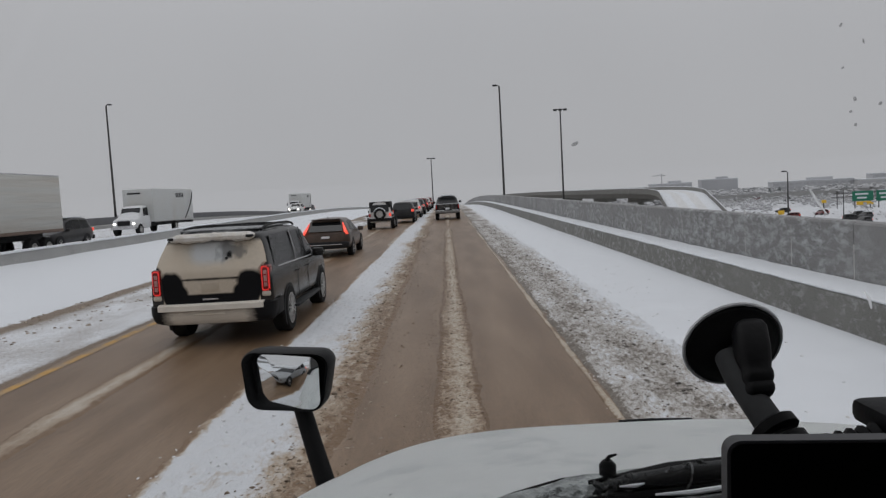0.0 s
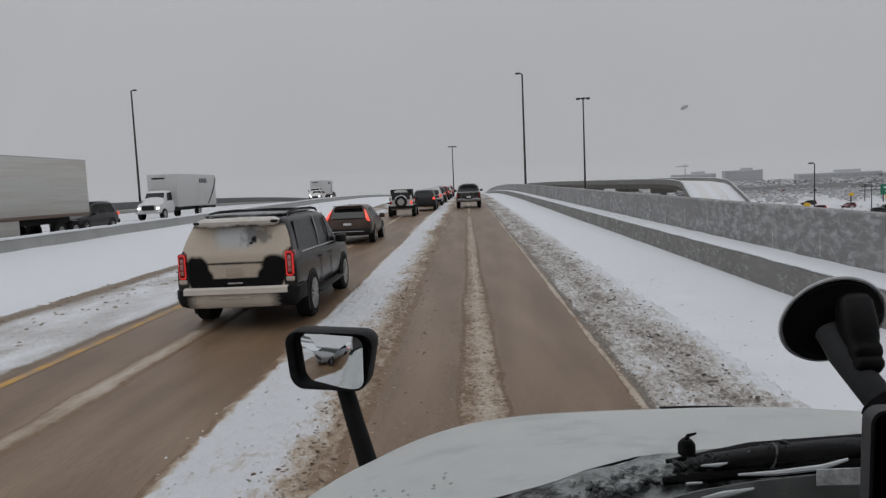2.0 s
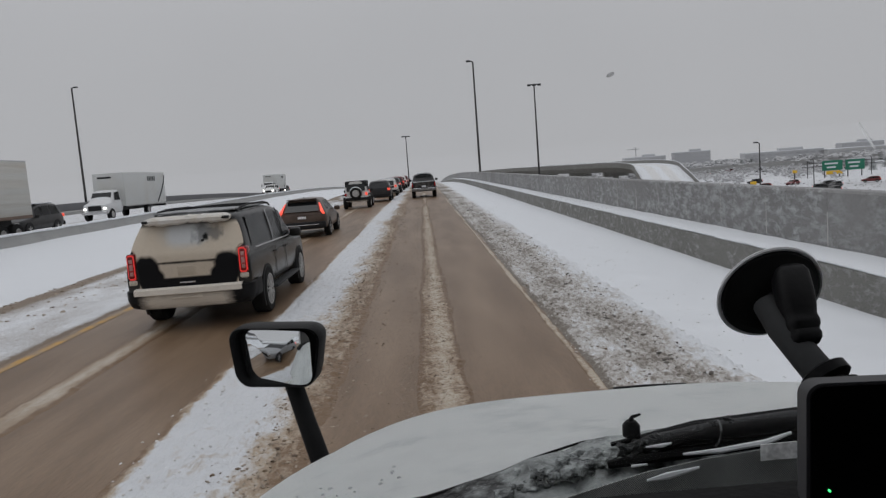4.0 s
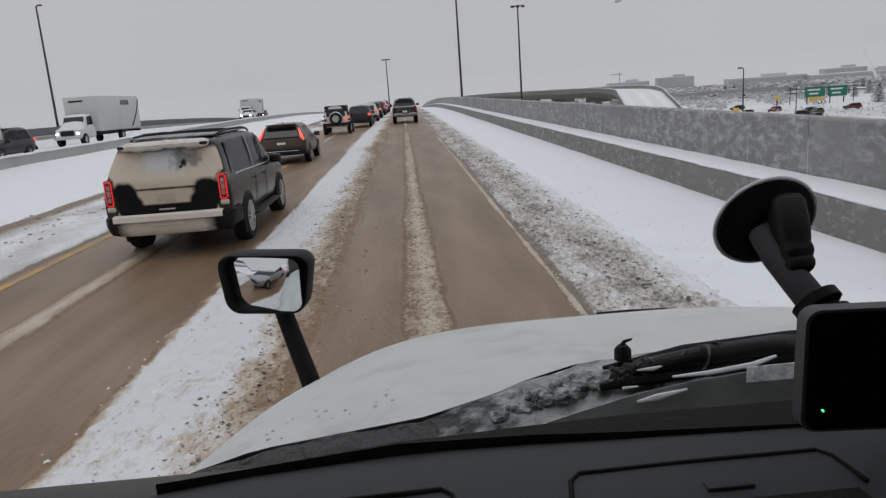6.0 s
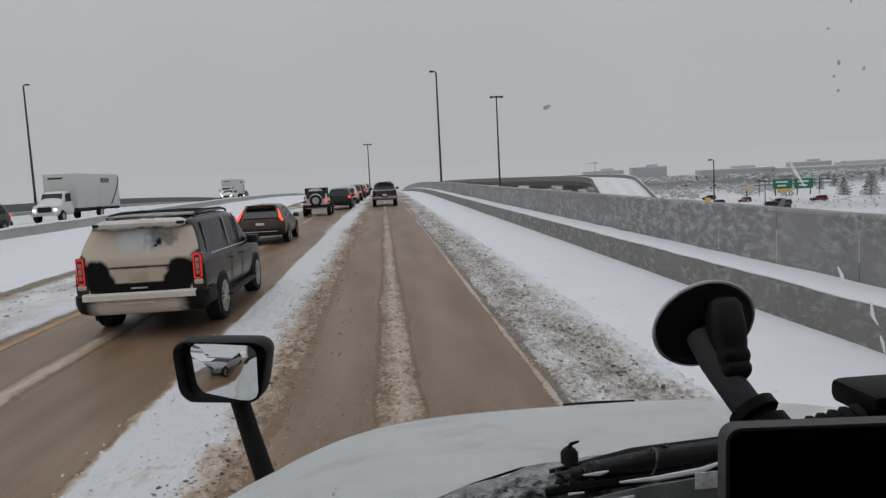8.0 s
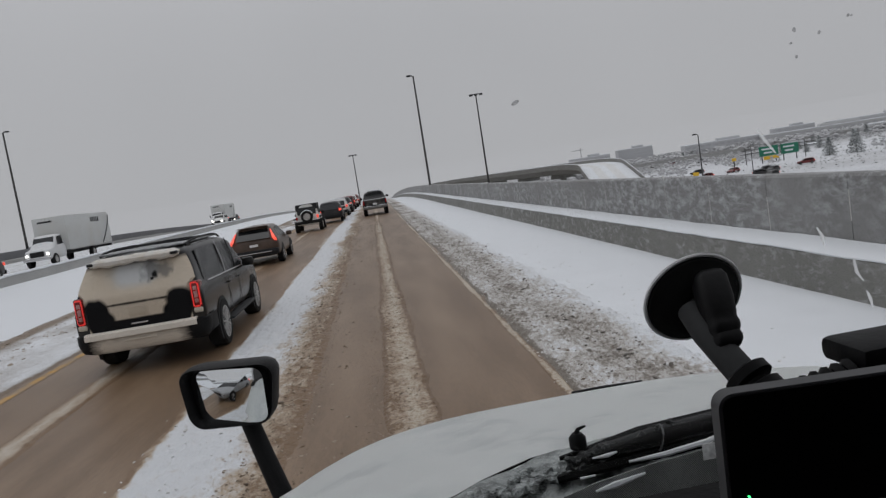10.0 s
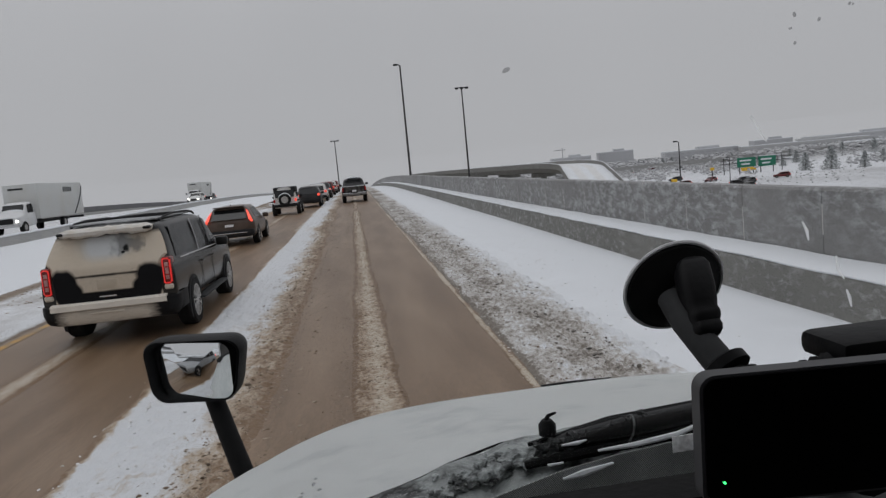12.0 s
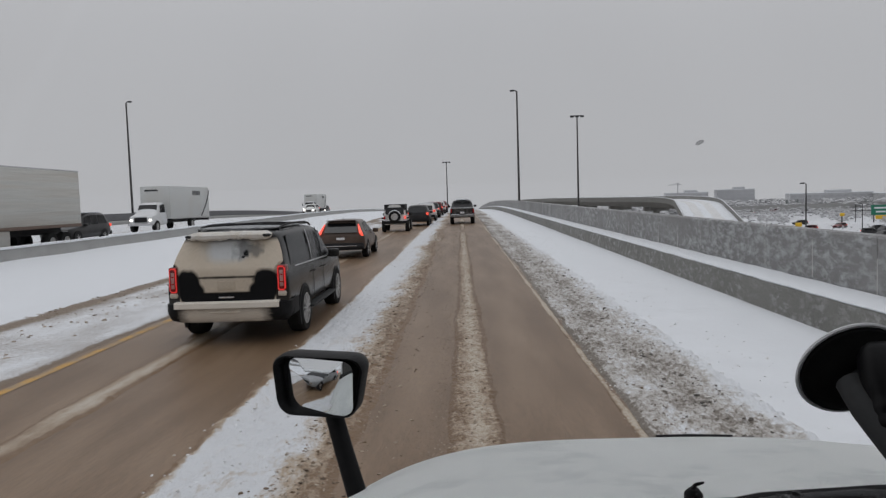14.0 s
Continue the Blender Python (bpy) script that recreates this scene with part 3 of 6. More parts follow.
median = swept("median_barrier", [(-19.35, -0.4), (-19.3, 0.12), (-19.18, 0.3), (-19.1, 0.68), (-18.95, 0.68), (-18.87, 0.3), (-18.72, 0.0), (-18.7, -0.4)], -20, 330, 4.0, M_MEDIAN)
tagged(median, "pale concrete median barrier half buried in snow", "barrier", kind="structure")
mcap = swept("median_cap_snow", [(-19.14, 0.68), (-19.13, 0.75), (-19.02, 0.79), (-18.92, 0.75), (-18.91, 0.68)], -20, 300, 1.0, M_CAP, wob=0.04, seed=91)
tagged(mcap, "cap of snow along the barrier top", "snow", kind="stuff")
opp = sheet("road_opposite", spaced((-48, -19.2, 0.8)), YS, lambda X, Y: gl(Y, X) + 0.02 * fbm(X * 0.5, Y * 0.05, 95, 3), M_DIRTY, dirt=lambda X, Y: np.clip(0.30 + 0.30 * np.sin(X * 3.3) + 0.2 * fbm(X * 2, Y * 0.2, 96, 3), 0, 1))
tagged(opp, "snowy opposite carriageway with grey wheel tracks", "road", kind="structure")
wall_left = swept("wall_left", [(-48.4, -8), (-48.4, 1.5), (-48.35, 1.55), (-48.1, 1.55), (-48.05, 1.5), (-48.0, 0.0), (-48.0, -8)], -40, 330, 6.0, M_DARKWALL, z=lambda y: gl(y, -48))
tagged(wall_left, "dark wet concrete parapet of the opposite carriageway", "wall", kind="structure")

kerb_left = swept("kerb_left", [(-47.99, -0.6), (-47.99, 0.52), (-47.5, 0.48), (-47.44, 0.44), (-47.40, -0.6)], -40, 330, 6.0, M_MEDIAN, z=lambda y: gl(y, -47.5))
tagged(kerb_left, "low grey kerb wall below the opposite parapet", "kerb wall", kind="structure")
# The scrub colour has distance haze mixed in: grey and pale, not brown.
M_GROUND = mat("snowy scrub greyed by haze", (0.62, 0.63, 0.65), 0.8, var=0.12, scale=0.05, second=(0.37, 0.37, 0.375), amount=0.5, fine=0.5, attr="dirt", soft=0.2)
ground = sheet("ground", spaced((-2500, -60, 200), (-60, 200, 10), (200, 2500, 100)), spaced((-600, 0, 100), (0, 300, 10), (300, 2500, 60)),
               lambda X, Y: np.where(X < 0, -20.0, -9.0 - 0.006 * np.clip(Y - 100, 0, 1500)) + 1.2 * fbm(X * 0.02, Y * 0.02, 101, 4), M_GROUND, dirt=lambda X, Y: np.clip(0.40 + 0.25 * (Y > 400) + 0.7 * fbm(X * 0.03, Y * 0.012, 102, 4), 0, 1))
tagged(ground, "snow-covered ground with haze-greyed grass showing through", "ground", kind="structure")

# Emissive cylinder in the sky's colour, added to stand for distant haze.
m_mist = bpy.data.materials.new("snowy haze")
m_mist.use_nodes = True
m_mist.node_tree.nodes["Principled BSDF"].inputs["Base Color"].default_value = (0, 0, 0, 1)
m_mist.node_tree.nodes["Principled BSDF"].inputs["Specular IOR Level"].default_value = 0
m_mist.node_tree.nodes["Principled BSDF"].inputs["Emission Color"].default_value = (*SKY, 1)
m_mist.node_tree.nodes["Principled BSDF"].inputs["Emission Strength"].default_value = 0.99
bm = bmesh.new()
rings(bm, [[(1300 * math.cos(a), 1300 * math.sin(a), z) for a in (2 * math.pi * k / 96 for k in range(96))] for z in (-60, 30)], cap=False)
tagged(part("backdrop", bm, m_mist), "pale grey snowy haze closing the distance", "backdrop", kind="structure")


# ---- vehicles ----
def wheel(parent, x, y, r, w, side, rim=M_RIM, spokes=6, hub=0.66):
    m = pose(x, y, r, 0, 90 * side, 0)
    bm = bmesh.new()
    lathe(bm, [(r * hub, -w / 2), (r * 0.93, -w / 2), (r, -w * 0.38), (r, w * 0.38), (r * 0.93, w / 2), (r * hub, w / 2), (r * hub, -w / 2)], m, 24)
    t = part("wheel", bm, M_TYRE, parent)
    bm = bmesh.new()
    lathe(bm, [(r * hub, w * 0.1), (r * hub, w * 0.5), (r * hub * 0.93, w * 0.5), (r * hub * 0.9, w * 0.2), (r * 0.1, w * 0.2)], m, 24)
    lathe(bm, [(r * 0.15, w * 0.2), (r * 0.15, w * 0.50), (r * 0.05, w * 0.54)], m, 10)
    for k in range(spokes):
        box(bm, r * hub * 0.5, 0, w * 0.47, r * hub * 0.92, r * 0.66 / spokes, w * 0.12, 0, m @ pose(0, 0, 0, 0, 0, 360 / spokes * k))
    part("rim", bm, rim, t)
    return t


class Hull:
    """A car body lofted from stations (y low, y high, half width, bottom, belt, roof half width, roof)."""

    def __init__(self, st):
        self.st = st

    def ring(self, s):
        yl, yu, w, zb, zt, wr, zr = s
        ym = yl + 0.08 * (yu - yl)
        h = zt - zb
        return [(0, yl, zb), (w * 0.86, yl, zb), (w * 0.96, yl, zb + 0.09), (w, yl, zb + 0.38 * h), (w * 0.99, yl, zb + 0.78 * h), (w * 0.95, ym, zt),
                (wr, yu, max(zt + 0.004, zr - 0.08)), (wr * 0.9, yu, max(zt + 0.012, zr - 0.02)), (wr * 0.5, yu, max(zt + 0.02, zr + 0.005)), (0, yu, max(zt + 0.024, zr + 0.015))]

    def body(self):
        bm = bmesh.new()
        loops = []
        for s in self.st:
            half = self.ring(s)
            loops.append(half + [(-x, y, z) for x, y, z in half[-2:0:-1]])
        rows = [[bm.verts.new(p) for p in lp] for lp in loops]
        n = len(rows[0])
        for a, b in zip(rows, rows[1:]):
            for i in range(n):
                bm.faces.new((a[i], a[(i + 1) % n], b[(i + 1) % n], b[i]))
        for row in (rows[0], rows[-1]):
            k = n // 2
            for i in range(k):
                bm.faces.new([v for v in dict.fromkeys((row[i], row[i + 1], row[-i - 1], row[-i % n] if i else row[0]))])
        return bm

    def side(self, y, s):
        """A point on the glass side: s runs from the belt to the roof."""
        st = self.st
        for a, b in zip(st, st[1:]):
            ya, yb = a[0] + (a[1] - a[0]) * (0.08 + 0.92 * s), b[0] + (b[1] - b[0]) * (0.08 + 0.92 * s)
            if ya <= y <= yb:
                f = (y - ya) / max(yb - ya, 1e-6)
                q = [a[k] + (b[k] - a[k]) * f for k in range(7)]
                break
        else:
            q = st[0] if y < st[0][0] else st[-1]
        w, zt, wr, zr = q[2] * 0.95, q[4], q[5], q[6] - 0.08
        return Vector((w + (wr - w) * s, y, zt + (zr - zt) * s))

    def rear(self, x, z):
        """A point on the back face."""
        yl, yu, w, zb, zt, wr, zr = self.st[0]
        y = yl if z < zt * 0.9 else yl + (yu - yl) * min(1, max(0, (z - zt) / max(zr - 0.08 - zt, 1e-3)))
        return Vector((x, y, z))


def hull_part(h, material, parent, levels=2, name="body"):
    """The lofted body, rounded off."""
    ob = part(name, h.body(), material, parent)
    sub = ob.modifiers.new("rounding", "SUBSURF")
    sub.levels = sub.render_levels = levels
    return ob


def side_window(h, corners, parent, material=M_GLASS, name="window", out=0.008):
    """A pane that follows the body side, from four (y, s) corners: low back, low front, high front, high back."""
    (ya, sa), (yb, sb), (yc, sc), (yd, sd) = corners
    for sgn in (1, -1):
        bm = bmesh.new()
        rows = []
        for v in np.linspace(0, 1, 5):
            row = []
            for u in np.linspace(0, 1, 7):
                y = (ya * (1 - u) + yb * u) * (1 - v) + (yd * (1 - u) + yc * u) * v
                s = (sa * (1 - u) + sb * u) * (1 - v) + (sd * (1 - u) + sc * u) * v
                p = h.side(float(y), float(s))
                row.append(bm.verts.new((sgn * (p.x + out), p.y, p.z + out * 0.3)))
            rows.append(row)
        for a, c in zip(rows, rows[1:]):
            for k in range(6):
                bm.faces.new((a[k], a[k + 1], c[k + 1], c[k]))
        bmesh.ops.solidify(bm, geom=bm.faces[:], thickness=0.06 * sgn)
        part(name, bm, material, parent)


def back_panel(h, pts, parent, material, name, out=0.012, label="", depth=0.02):
    q = [h.rear(x, z) + Vector((0, depth - out, 0)) for x, z in pts]
    return part(name, plate(bmesh.new(), q, (0, -depth, 0)), material, parent, label, smooth=False)


def front_panel(h, pts, y, parent, material, name, label=""):
    return part(name, plate(bmesh.new(), [(x, y, z) for x, z in pts], (0, 0.03, 0)), material, parent, label, smooth=False)


def rounded(x0, x1, z0, z1, r, n=4):
    """Corners of a rounded rectangle."""
    out = []
    for cx, cz, a0 in ((x1 - r, z1 - r, 0), (x0 + r, z1 - r, 90), (x0 + r, z0 + r, 180), (x1 - r, z0 + r, 270)):
        for k in range(n + 1):
            a = radians(a0 + 90 * k / n)
            out.append((cx + r * math.cos(a), cz + r * math.sin(a)))
    return out


def arches(parent, w, ys, r):
    for y in ys:
        for s in (1, -1):
            bm = bmesh.new()
            pts = [(s * (w - 0.05), y + (r + 0.07) * math.cos(a), max(0.16, r + (r + 0.07) * math.sin(a))) for a in np.linspace(-0.5, math.pi + 0.5, 18)]
            part("wheel_arch", plate(bm, pts, (s * 0.056, 0, 0)), M_TRIM, parent, smooth=False)


def side_mirrors(parent, x, y, z, material):
    for s in (1, -1):
        bm = bmesh.new()
        box(bm, s * (x + 0.12), y, z, 0.24, 0.12, 0.18, 0.04)
        part("side_mirror", bm, material, parent)


def place(name, x, y, turn, label, category, group=""):
    return empty(name, pose(x, y, float(gz(y)) if x > -19 else float(gl(y, x)), 0, 0, turn), label, category, group)


def paint(name, c, rough=0.35, second=None, amount=0.55, metal=0.0):
    return mat(name, c, rough, metal, var=0.12, scale=1.6, coat=0.08, spec=0.35, second=second, amount=amount, fine=22, soft=0.2)


P_SUV = mat("charcoal car paint with road film", (0.006, 0.0064, 0.0068), 0.22, var=0.25, scale=1.8, spec=0.26, second=(0.021, 0.020, 0.018), amount=0.55, fine=22, soft=0.2)
coat_patch(P_SUV, shape_mask(P_SUV, 0.0, 0.40, 2.0, 0.12, 0.42, wobble=0.10, stretch=0.6), (0.075, 0.068, 0.060), 0.55)
P_GATE = mat("beige road salt film", (0.50, 0.44, 0.36), 0.75, var=0.10, scale=2.2, fine=30, second=(0.58, 0.54, 0.47), amount=0.55)
P_BLACK = mat("clean black paint patch", (0.006, 0.006, 0.0065), 0.35, var=0.2, spec=0.25)
P_WAGON = paint("brown car paint", (0.070, 0.046, 0.034), 0.3, (0.12, 0.085, 0.065), 0.6)
P_WHITEC = paint("dirty white car paint", (0.70, 0.70, 0.69), 0.4, (0.48, 0.45, 0.41), 0.62)
P_DARKC = paint("dark grey car paint", (0.018, 0.018, 0.02), 0.35, (0.05, 0.047, 0.044), 0.6)
P_RED = paint("dark red car paint", (0.16, 0.018, 0.02), 0.35, (0.13, 0.07, 0.06), 0.6)
P_TRUCK = paint("white truck paint", (0.66, 0.67, 0.68), 0.4, (0.52, 0.51, 0.49), 0.62)
P_BOX = mat("white box body sheet", (0.56, 0.57, 0.56), 0.55, var=0.08, scale=0.6, second=(0.48, 0.47, 0.44), amount=0.58, fine=9)
P_TRAILER = mat("dirty ribbed trailer sheet", (0.52, 0.52, 0.49), 0.55, var=0.16, scale=0.8, second=(0.40, 0.36, 0.31), amount=0.58, fine=3, stretch=(0.12, 0.12, 5), bump=0.4)


def big_suv():
    c = place("large_suv", -3.93, 11.60, 0, "charcoal full-size suv, tailgate caked in beige road salt", "suv", "queue of cars")
    h = Hull([(0.0, 0.28, 1.00, 0.52, 1.24, 0.78, 1.80), (0.03, 0.32, 1.02, 0.46, 1.24, 0.80, 1.84), (0.16, 0.46, 1.03, 0.42, 1.24, 0.83, 1.885), (1.2, 1.3, 1.03, 0.38, 1.22, 0.85, 1.90), (2.6, 2.6, 1.03, 0.38, 1.20, 0.86, 1.90),
              (3.55, 3.3, 1.03, 0.38, 1.18, 0.84, 1.87), (4.25, 3.62, 1.03, 0.38, 1.16, 0.80, 1.77), (4.32, 4.30, 1.02, 0.38, 1.14, 0.80, 1.18), (5.3, 5.3, 1.0, 0.38, 1.08, 0.80, 1.12), (5.62, 5.6, 0.9, 0.42, 0.98, 0.72, 1.0)])
    hull_part(h, P_SUV, c)
    bm = bmesh.new()
    zs = [0.60, 0.86, 1.11, 1.24, 1.30, 1.36, 1.5, 1.64, 1.75]
    ws = [0.835, 0.835, 0.835, 0.835, 0.86, 0.92, 0.885, 0.835, 0.785]
    prof = []
    for zz, ww in zip(zs, ws):
        y = h.rear(0, zz).y
        prof.append([(-ww, y + 0.035, zz), (-ww + 0.05, y - 0.012, zz), (-ww * 0.5, y - 0.03, zz), (0, y - 0.036, zz), (ww * 0.5, y - 0.03, zz), (ww - 0.05, y - 0.010, zz), (ww, y + 0.035, zz), (ww - 0.02, y + 0.14, zz), (-ww + 0.02, y + 0.14, zz)])
    rings(bm, prof)
    gm = mat("salt crust with wipes and spoiler shade", (0.57, 0.50, 0.41), 0.7, var=0.16, scale=2.5, bump=0.2, fine=30, second=(0.48, 0.41, 0.325), amount=0.54, soft=0.2, spec=0.06)
    coat_patch(gm, shape_mask(gm, -0.02, 1.66, 0.30, 0.02, 0.16, wobble=0.10, corner=0.06), (0.34, 0.325, 0.30), 0.45)
    coat_patch(gm, shape_mask(gm, 0.0, 1.60, 0.15, 0.03, 0.13, wobble=0.03, corner=0.11), (0.50, 0.515, 0.52), 0.95)
    coat_patch(gm, shape_mask(gm, 0.33, 1.58, 0.12, 0.02, 0.10, wobble=0.16, stretch=0.5), (0.13, 0.13, 0.128), 0.75)
    coat_patch(gm, shape_mask(gm, 0.30, 1.50, 0.018, 0.012, 0.03, wobble=0.05), (0.015, 0.015, 0.015))
    coat_patch(gm, shape_mask(gm, 0.655, 1.02, 0.03, 0.05, 0.06, mirror=True, wobble=0.03, corner=0.14), (0.010, 0.010, 0.011))
    coat_patch(gm, shape_mask(gm, 0.61, 0.90, 0.10, 0.0, 0.05, mirror=True, wobble=0.012, corner=0.11), (0.010, 0.010, 0.011))
    coat_patch(gm, shape_mask(gm, 0.0, 0.800, 0.72, 0.02, 0.03, wobble=0.012, corner=0.045), (0.010, 0.010, 0.011))
    coat_patch(gm, shape_mask(gm, 0.0, 1.128, 0.46, 0.0, 0.026, wobble=0.012), (0.03, 0.027, 0.024))
    # Shadow line below the spoiler snow, painted into the crust colour.
    coat_patch(gm, shape_mask(gm, 0.0, 1.75, 0.8, 0.0, 0.05, wobble=0.02), (0.06, 0.055, 0.05), 0.8)
    gate = part("tailgate", bm, gm, c, "beige salt-caked tailgate with two cleared black patches")
    bm = bmesh.new()
    yp = h.rear(0, 0.97).y
    plate(bm, [(-0.40, yp - 0.034, 0.875), (0.40, yp - 0.034, 0.875), (0.44, yp - 0.034, 1.02), (0.46, yp - 0.034, 1.105), (-0.46, yp - 0.034, 1.105), (-0.44, yp - 0.034, 1.02)], (0, -0.008, 0))
    part("plate_panel", bm, gm, gate, smooth=False)
    bm = bmesh.new()
    box(bm, 0.0, h.rear(0, 0.97).y - 0.044, 0.985, 0.30, 0.006, 0.15, 0.002)
    part("plate_bar", bm, mat("salted plate", (0.44, 0.375, 0.295), 0.7, var=0.15), gate)
    M_LAMPDARK = mat("dark red lamp lens", (0.14, 0.012, 0.012), 0.15, var=0.3, scale=20, emit=0.10)
    for s in (1, -1):
        bm = bmesh.new()
        box(bm, s * 0.908, 0.115, 1.09, 0.145, 0.24, 0.44, 0.035, seg=3)
        lamp = part("tail_lamp", bm, M_LAMPDARK, c)
        bm = bmesh.new()
        q = rounded(0.842, 0.974, 0.885, 1.295, 0.03)
        va = [bm.verts.new((s * x, -0.010 if x < 0.95 else 0.010, z)) for x, z in q]
        vb = [bm.verts.new((s * (0.908 + (x - 0.908) * 0.66), -0.013, 1.09 + (z - 1.09) * 0.88)) for x, z in q]
        for k in range(len(va)):
            bm.faces.new((va[k], va[(k + 1) % len(va)], vb[(k + 1) % len(va)], vb[k]))
        bmesh.ops.solidify(bm, geom=bm.faces[:], thickness=0.012)
        part("light_guide", bm, M_TAIL, lamp, "glowing red lamp ring")
        bm = bmesh.new()
        box(bm, s * 0.908, -0.007, 1.09, 0.058, 0.012, 0.27, 0.005)
        part("reflector", bm, mat("pale pink reflector", (0.40, 0.20, 0.19), 0.2, var=0.4, scale=25), lamp)
        for zz in (1.03, 1.15):
            bm = bmesh.new()
            box(bm, s * 0.908, -0.013, zz, 0.05, 0.008, 0.02, 0.003)
            part("reflector_bar", bm, M_TAILDIM, lamp)
        bm = bmesh.new()
        box(bm, s * 0.905, 0.10, 0.835, 0.145, 0.22, 0.09, 0.03, seg=3)
        part("lamp_sill", bm, P_GATE, c)
    back_panel(h, rounded(-0.14, 0.12, 0.785, 0.81, 0.01), gate, M_CHROME, "badge_bar", 0.048)
    back_panel(h, rounded(0.24, 0.29, 1.43, 1.47, 0.012), gate, P_BLACK, "wiper_pivot", 0.050)
    bm = bmesh.new()
    box(bm, 0, 0.28, 1.80, 1.42, 0.36, 0.05, 0.02)
    part("spoiler", bm, P_SUV, c)
    bm = bmesh.new()
    loops = []
    for x in np.linspace(-0.71, 0.71, 60):
        dz = 0.016 * math.sin(x * 7.0 + 0.6) + 0.011 * math.sin(x * 23 + 1) + 0.006 * math.sin(x * 57) - 0.08 * max(0, abs(x) - 0.58)
        f = 1 - 0.55 * max(0, (abs(x) - 0.60) / 0.11)
        loops.append([(x, 0.24 + (yy - 0.24) * f, 1.80 + (zz - 1.80) * f) for yy, zz in ((0.14, 1.735 + dz * 0.8), (0.10, 1.765 + dz * 0.5), (0.095, 1.815), (0.14, 1.852 + dz * 0.5), (0.28, 1.868 + dz * 0.5), (0.40, 1.868), (0.40, 1.80))])
    rings(bm, loops)
    part("spoiler_snow", bm, mat("dirty snow rim", (0.63, 0.61, 0.575), 0.75, var=0.22, scale=6, bump=0.5, second=(0.46, 0.415, 0.355), amount=0.54), c, "rim of snow along the rear spoiler")
    # bumper
    bm = bmesh.new()
    rings(bm, [[(x, y, lo), (x * 0.985, y - 0.07, lo + 0.015), (x, y - 0.125, lo + 0.13), (x, y - 0.12, 0.70), (x, y, 0.725)] for x, y, lo in
               [(-1.045, 0.60, 0.46), (-1.05, 0.26, 0.46), (-1.025, 0.13, 0.44), (-0.95, 0.05, 0.41), (-0.80, 0.01, 0.385), (-0.5, 0.0, 0.38), (0.5, 0.0, 0.38), (0.80, 0.01, 0.385), (0.95, 0.05, 0.41), (1.025, 0.13, 0.44), (1.05, 0.26, 0.46), (1.045, 0.60, 0.46)]], cap=True)
    bumpm = mat("black bumper plastic", (0.010, 0.010, 0.011), 0.5, var=0.3, scale=6, fine=50, spec=0.12)
    coat_patch(bumpm, shape_mask(bumpm, -0.03, 0.50, 0.56, 0.01, 0.20, wobble=0.10, stretch=6), (0.60, 0.54, 0.46), 0.95)
    bp = part("bumper", bm, bumpm, c, "black bumper smeared with road salt")
    bm = bmesh.new()
    rings(bm, [[(x, y - 0.11, 0.618), (x, y - 0.152, 0.63), (x, y - 0.148, 0.712), (x, y - 0.10, 0.735), (x, y + 0.05, 0.735), (x, y + 0.05, 0.618)] for x, y in
               [(-0.87, 0.03), (-0.80, 0.01), (-0.5, 0.0), (0.5, 0.0), (0.80, 0.01), (0.87, 0.03)]])
    part("bumper_step", bm, mat("thick pale salt", (0.68, 0.63, 0.555), 0.75, var=0.1, scale=4, fine=40), bp, "beige salted bumper step")
    bm = bmesh.new()
    box(bm, -0.02, -0.128, 0.555, 0.50, 0.02, 0.03, 0.008)
    part("plate_bar", bm, P_GATE, bp)
    sg = mat("dusty tinted glass", (0.068, 0.072, 0.078), 0.16, var=0.2, scale=3, spec=0.6)
    side_window(h, [(0.42, 0.06), (1.95, 0.06), (1.93, 0.95), (0.62, 0.95)], c, sg)
    side_window(h, [(2.05, 0.08), (2.92, 0.08), (2.85, 0.93), (2.03, 0.93)], c, sg)
    side_window(h, [(3.02, 0.08), (3.92, 0.08), (3.42, 0.92), (2.95, 0.93)], c, sg)
    for s in (1, -1):
        bm = bmesh.new()
        tube(bm, [(s * 0.70, 0.75, 1.87), (s * 0.72, 0.95, 1.93), (s * 0.73, 1.5, 1.955), (s * 0.73, 2.6, 1.945), (s * 0.72, 3.05, 1.91), (s * 0.71, 3.25, 1.86)], 0.02, 8)
        part("roof_rail", bm, M_TRIM, c)
        bm = bmesh.new()
        box(bm, s * 1.06, 2.55, 0.42, 0.16, 2.3, 0.05, 0.015)
        part("running_board", bm, M_GREYPL, c)
        bm = bmesh.new()
        tube(bm, [(s * 0.986, 0.6, 1.235), (s * 0.987, 1.9, 1.215), (s * 0.985, 3.0, 1.195), (s * 0.98, 3.95, 1.18)], 0.012, 6)
        part("belt_trim", bm, M_CHROME, c)
        for ya, yb in ((2.0, 1.98), (2.98, 2.90)):
            bm = bmesh.new()
            tube(bm, [(s * 0.992, ya, 1.225), (s * 0.958, (ya + yb) / 2, 1.5), (s * 0.880, yb, 1.82)], 0.011, 6)
            part("pillar_trim", bm, M_CHROME if ya < 2.5 else M_TRIM, c)
        for yy in (2.05, 3.0):
            bm = bmesh.new()
            box(bm, s * 1.045, yy - 0.02, 1.02, 0.03, 0.2, 0.03, 0.01)
            part("door_handle", bm, P_SUV, c)
        for yy in (1.98, 2.97):
            bm = bmesh.new()
            box(bm, s * 1.031, yy, 0.78, 0.006, 0.012, 0.68)
            part("door_seam", bm, P_BLACK, c)
    for yy in (1.2, 1.9, 2.5):
        bm = bmesh.new()
        tube(bm, [(-0.73, yy, 1.94), (0, yy, 1.955), (0.73, yy, 1.94)], 0.012, 6)
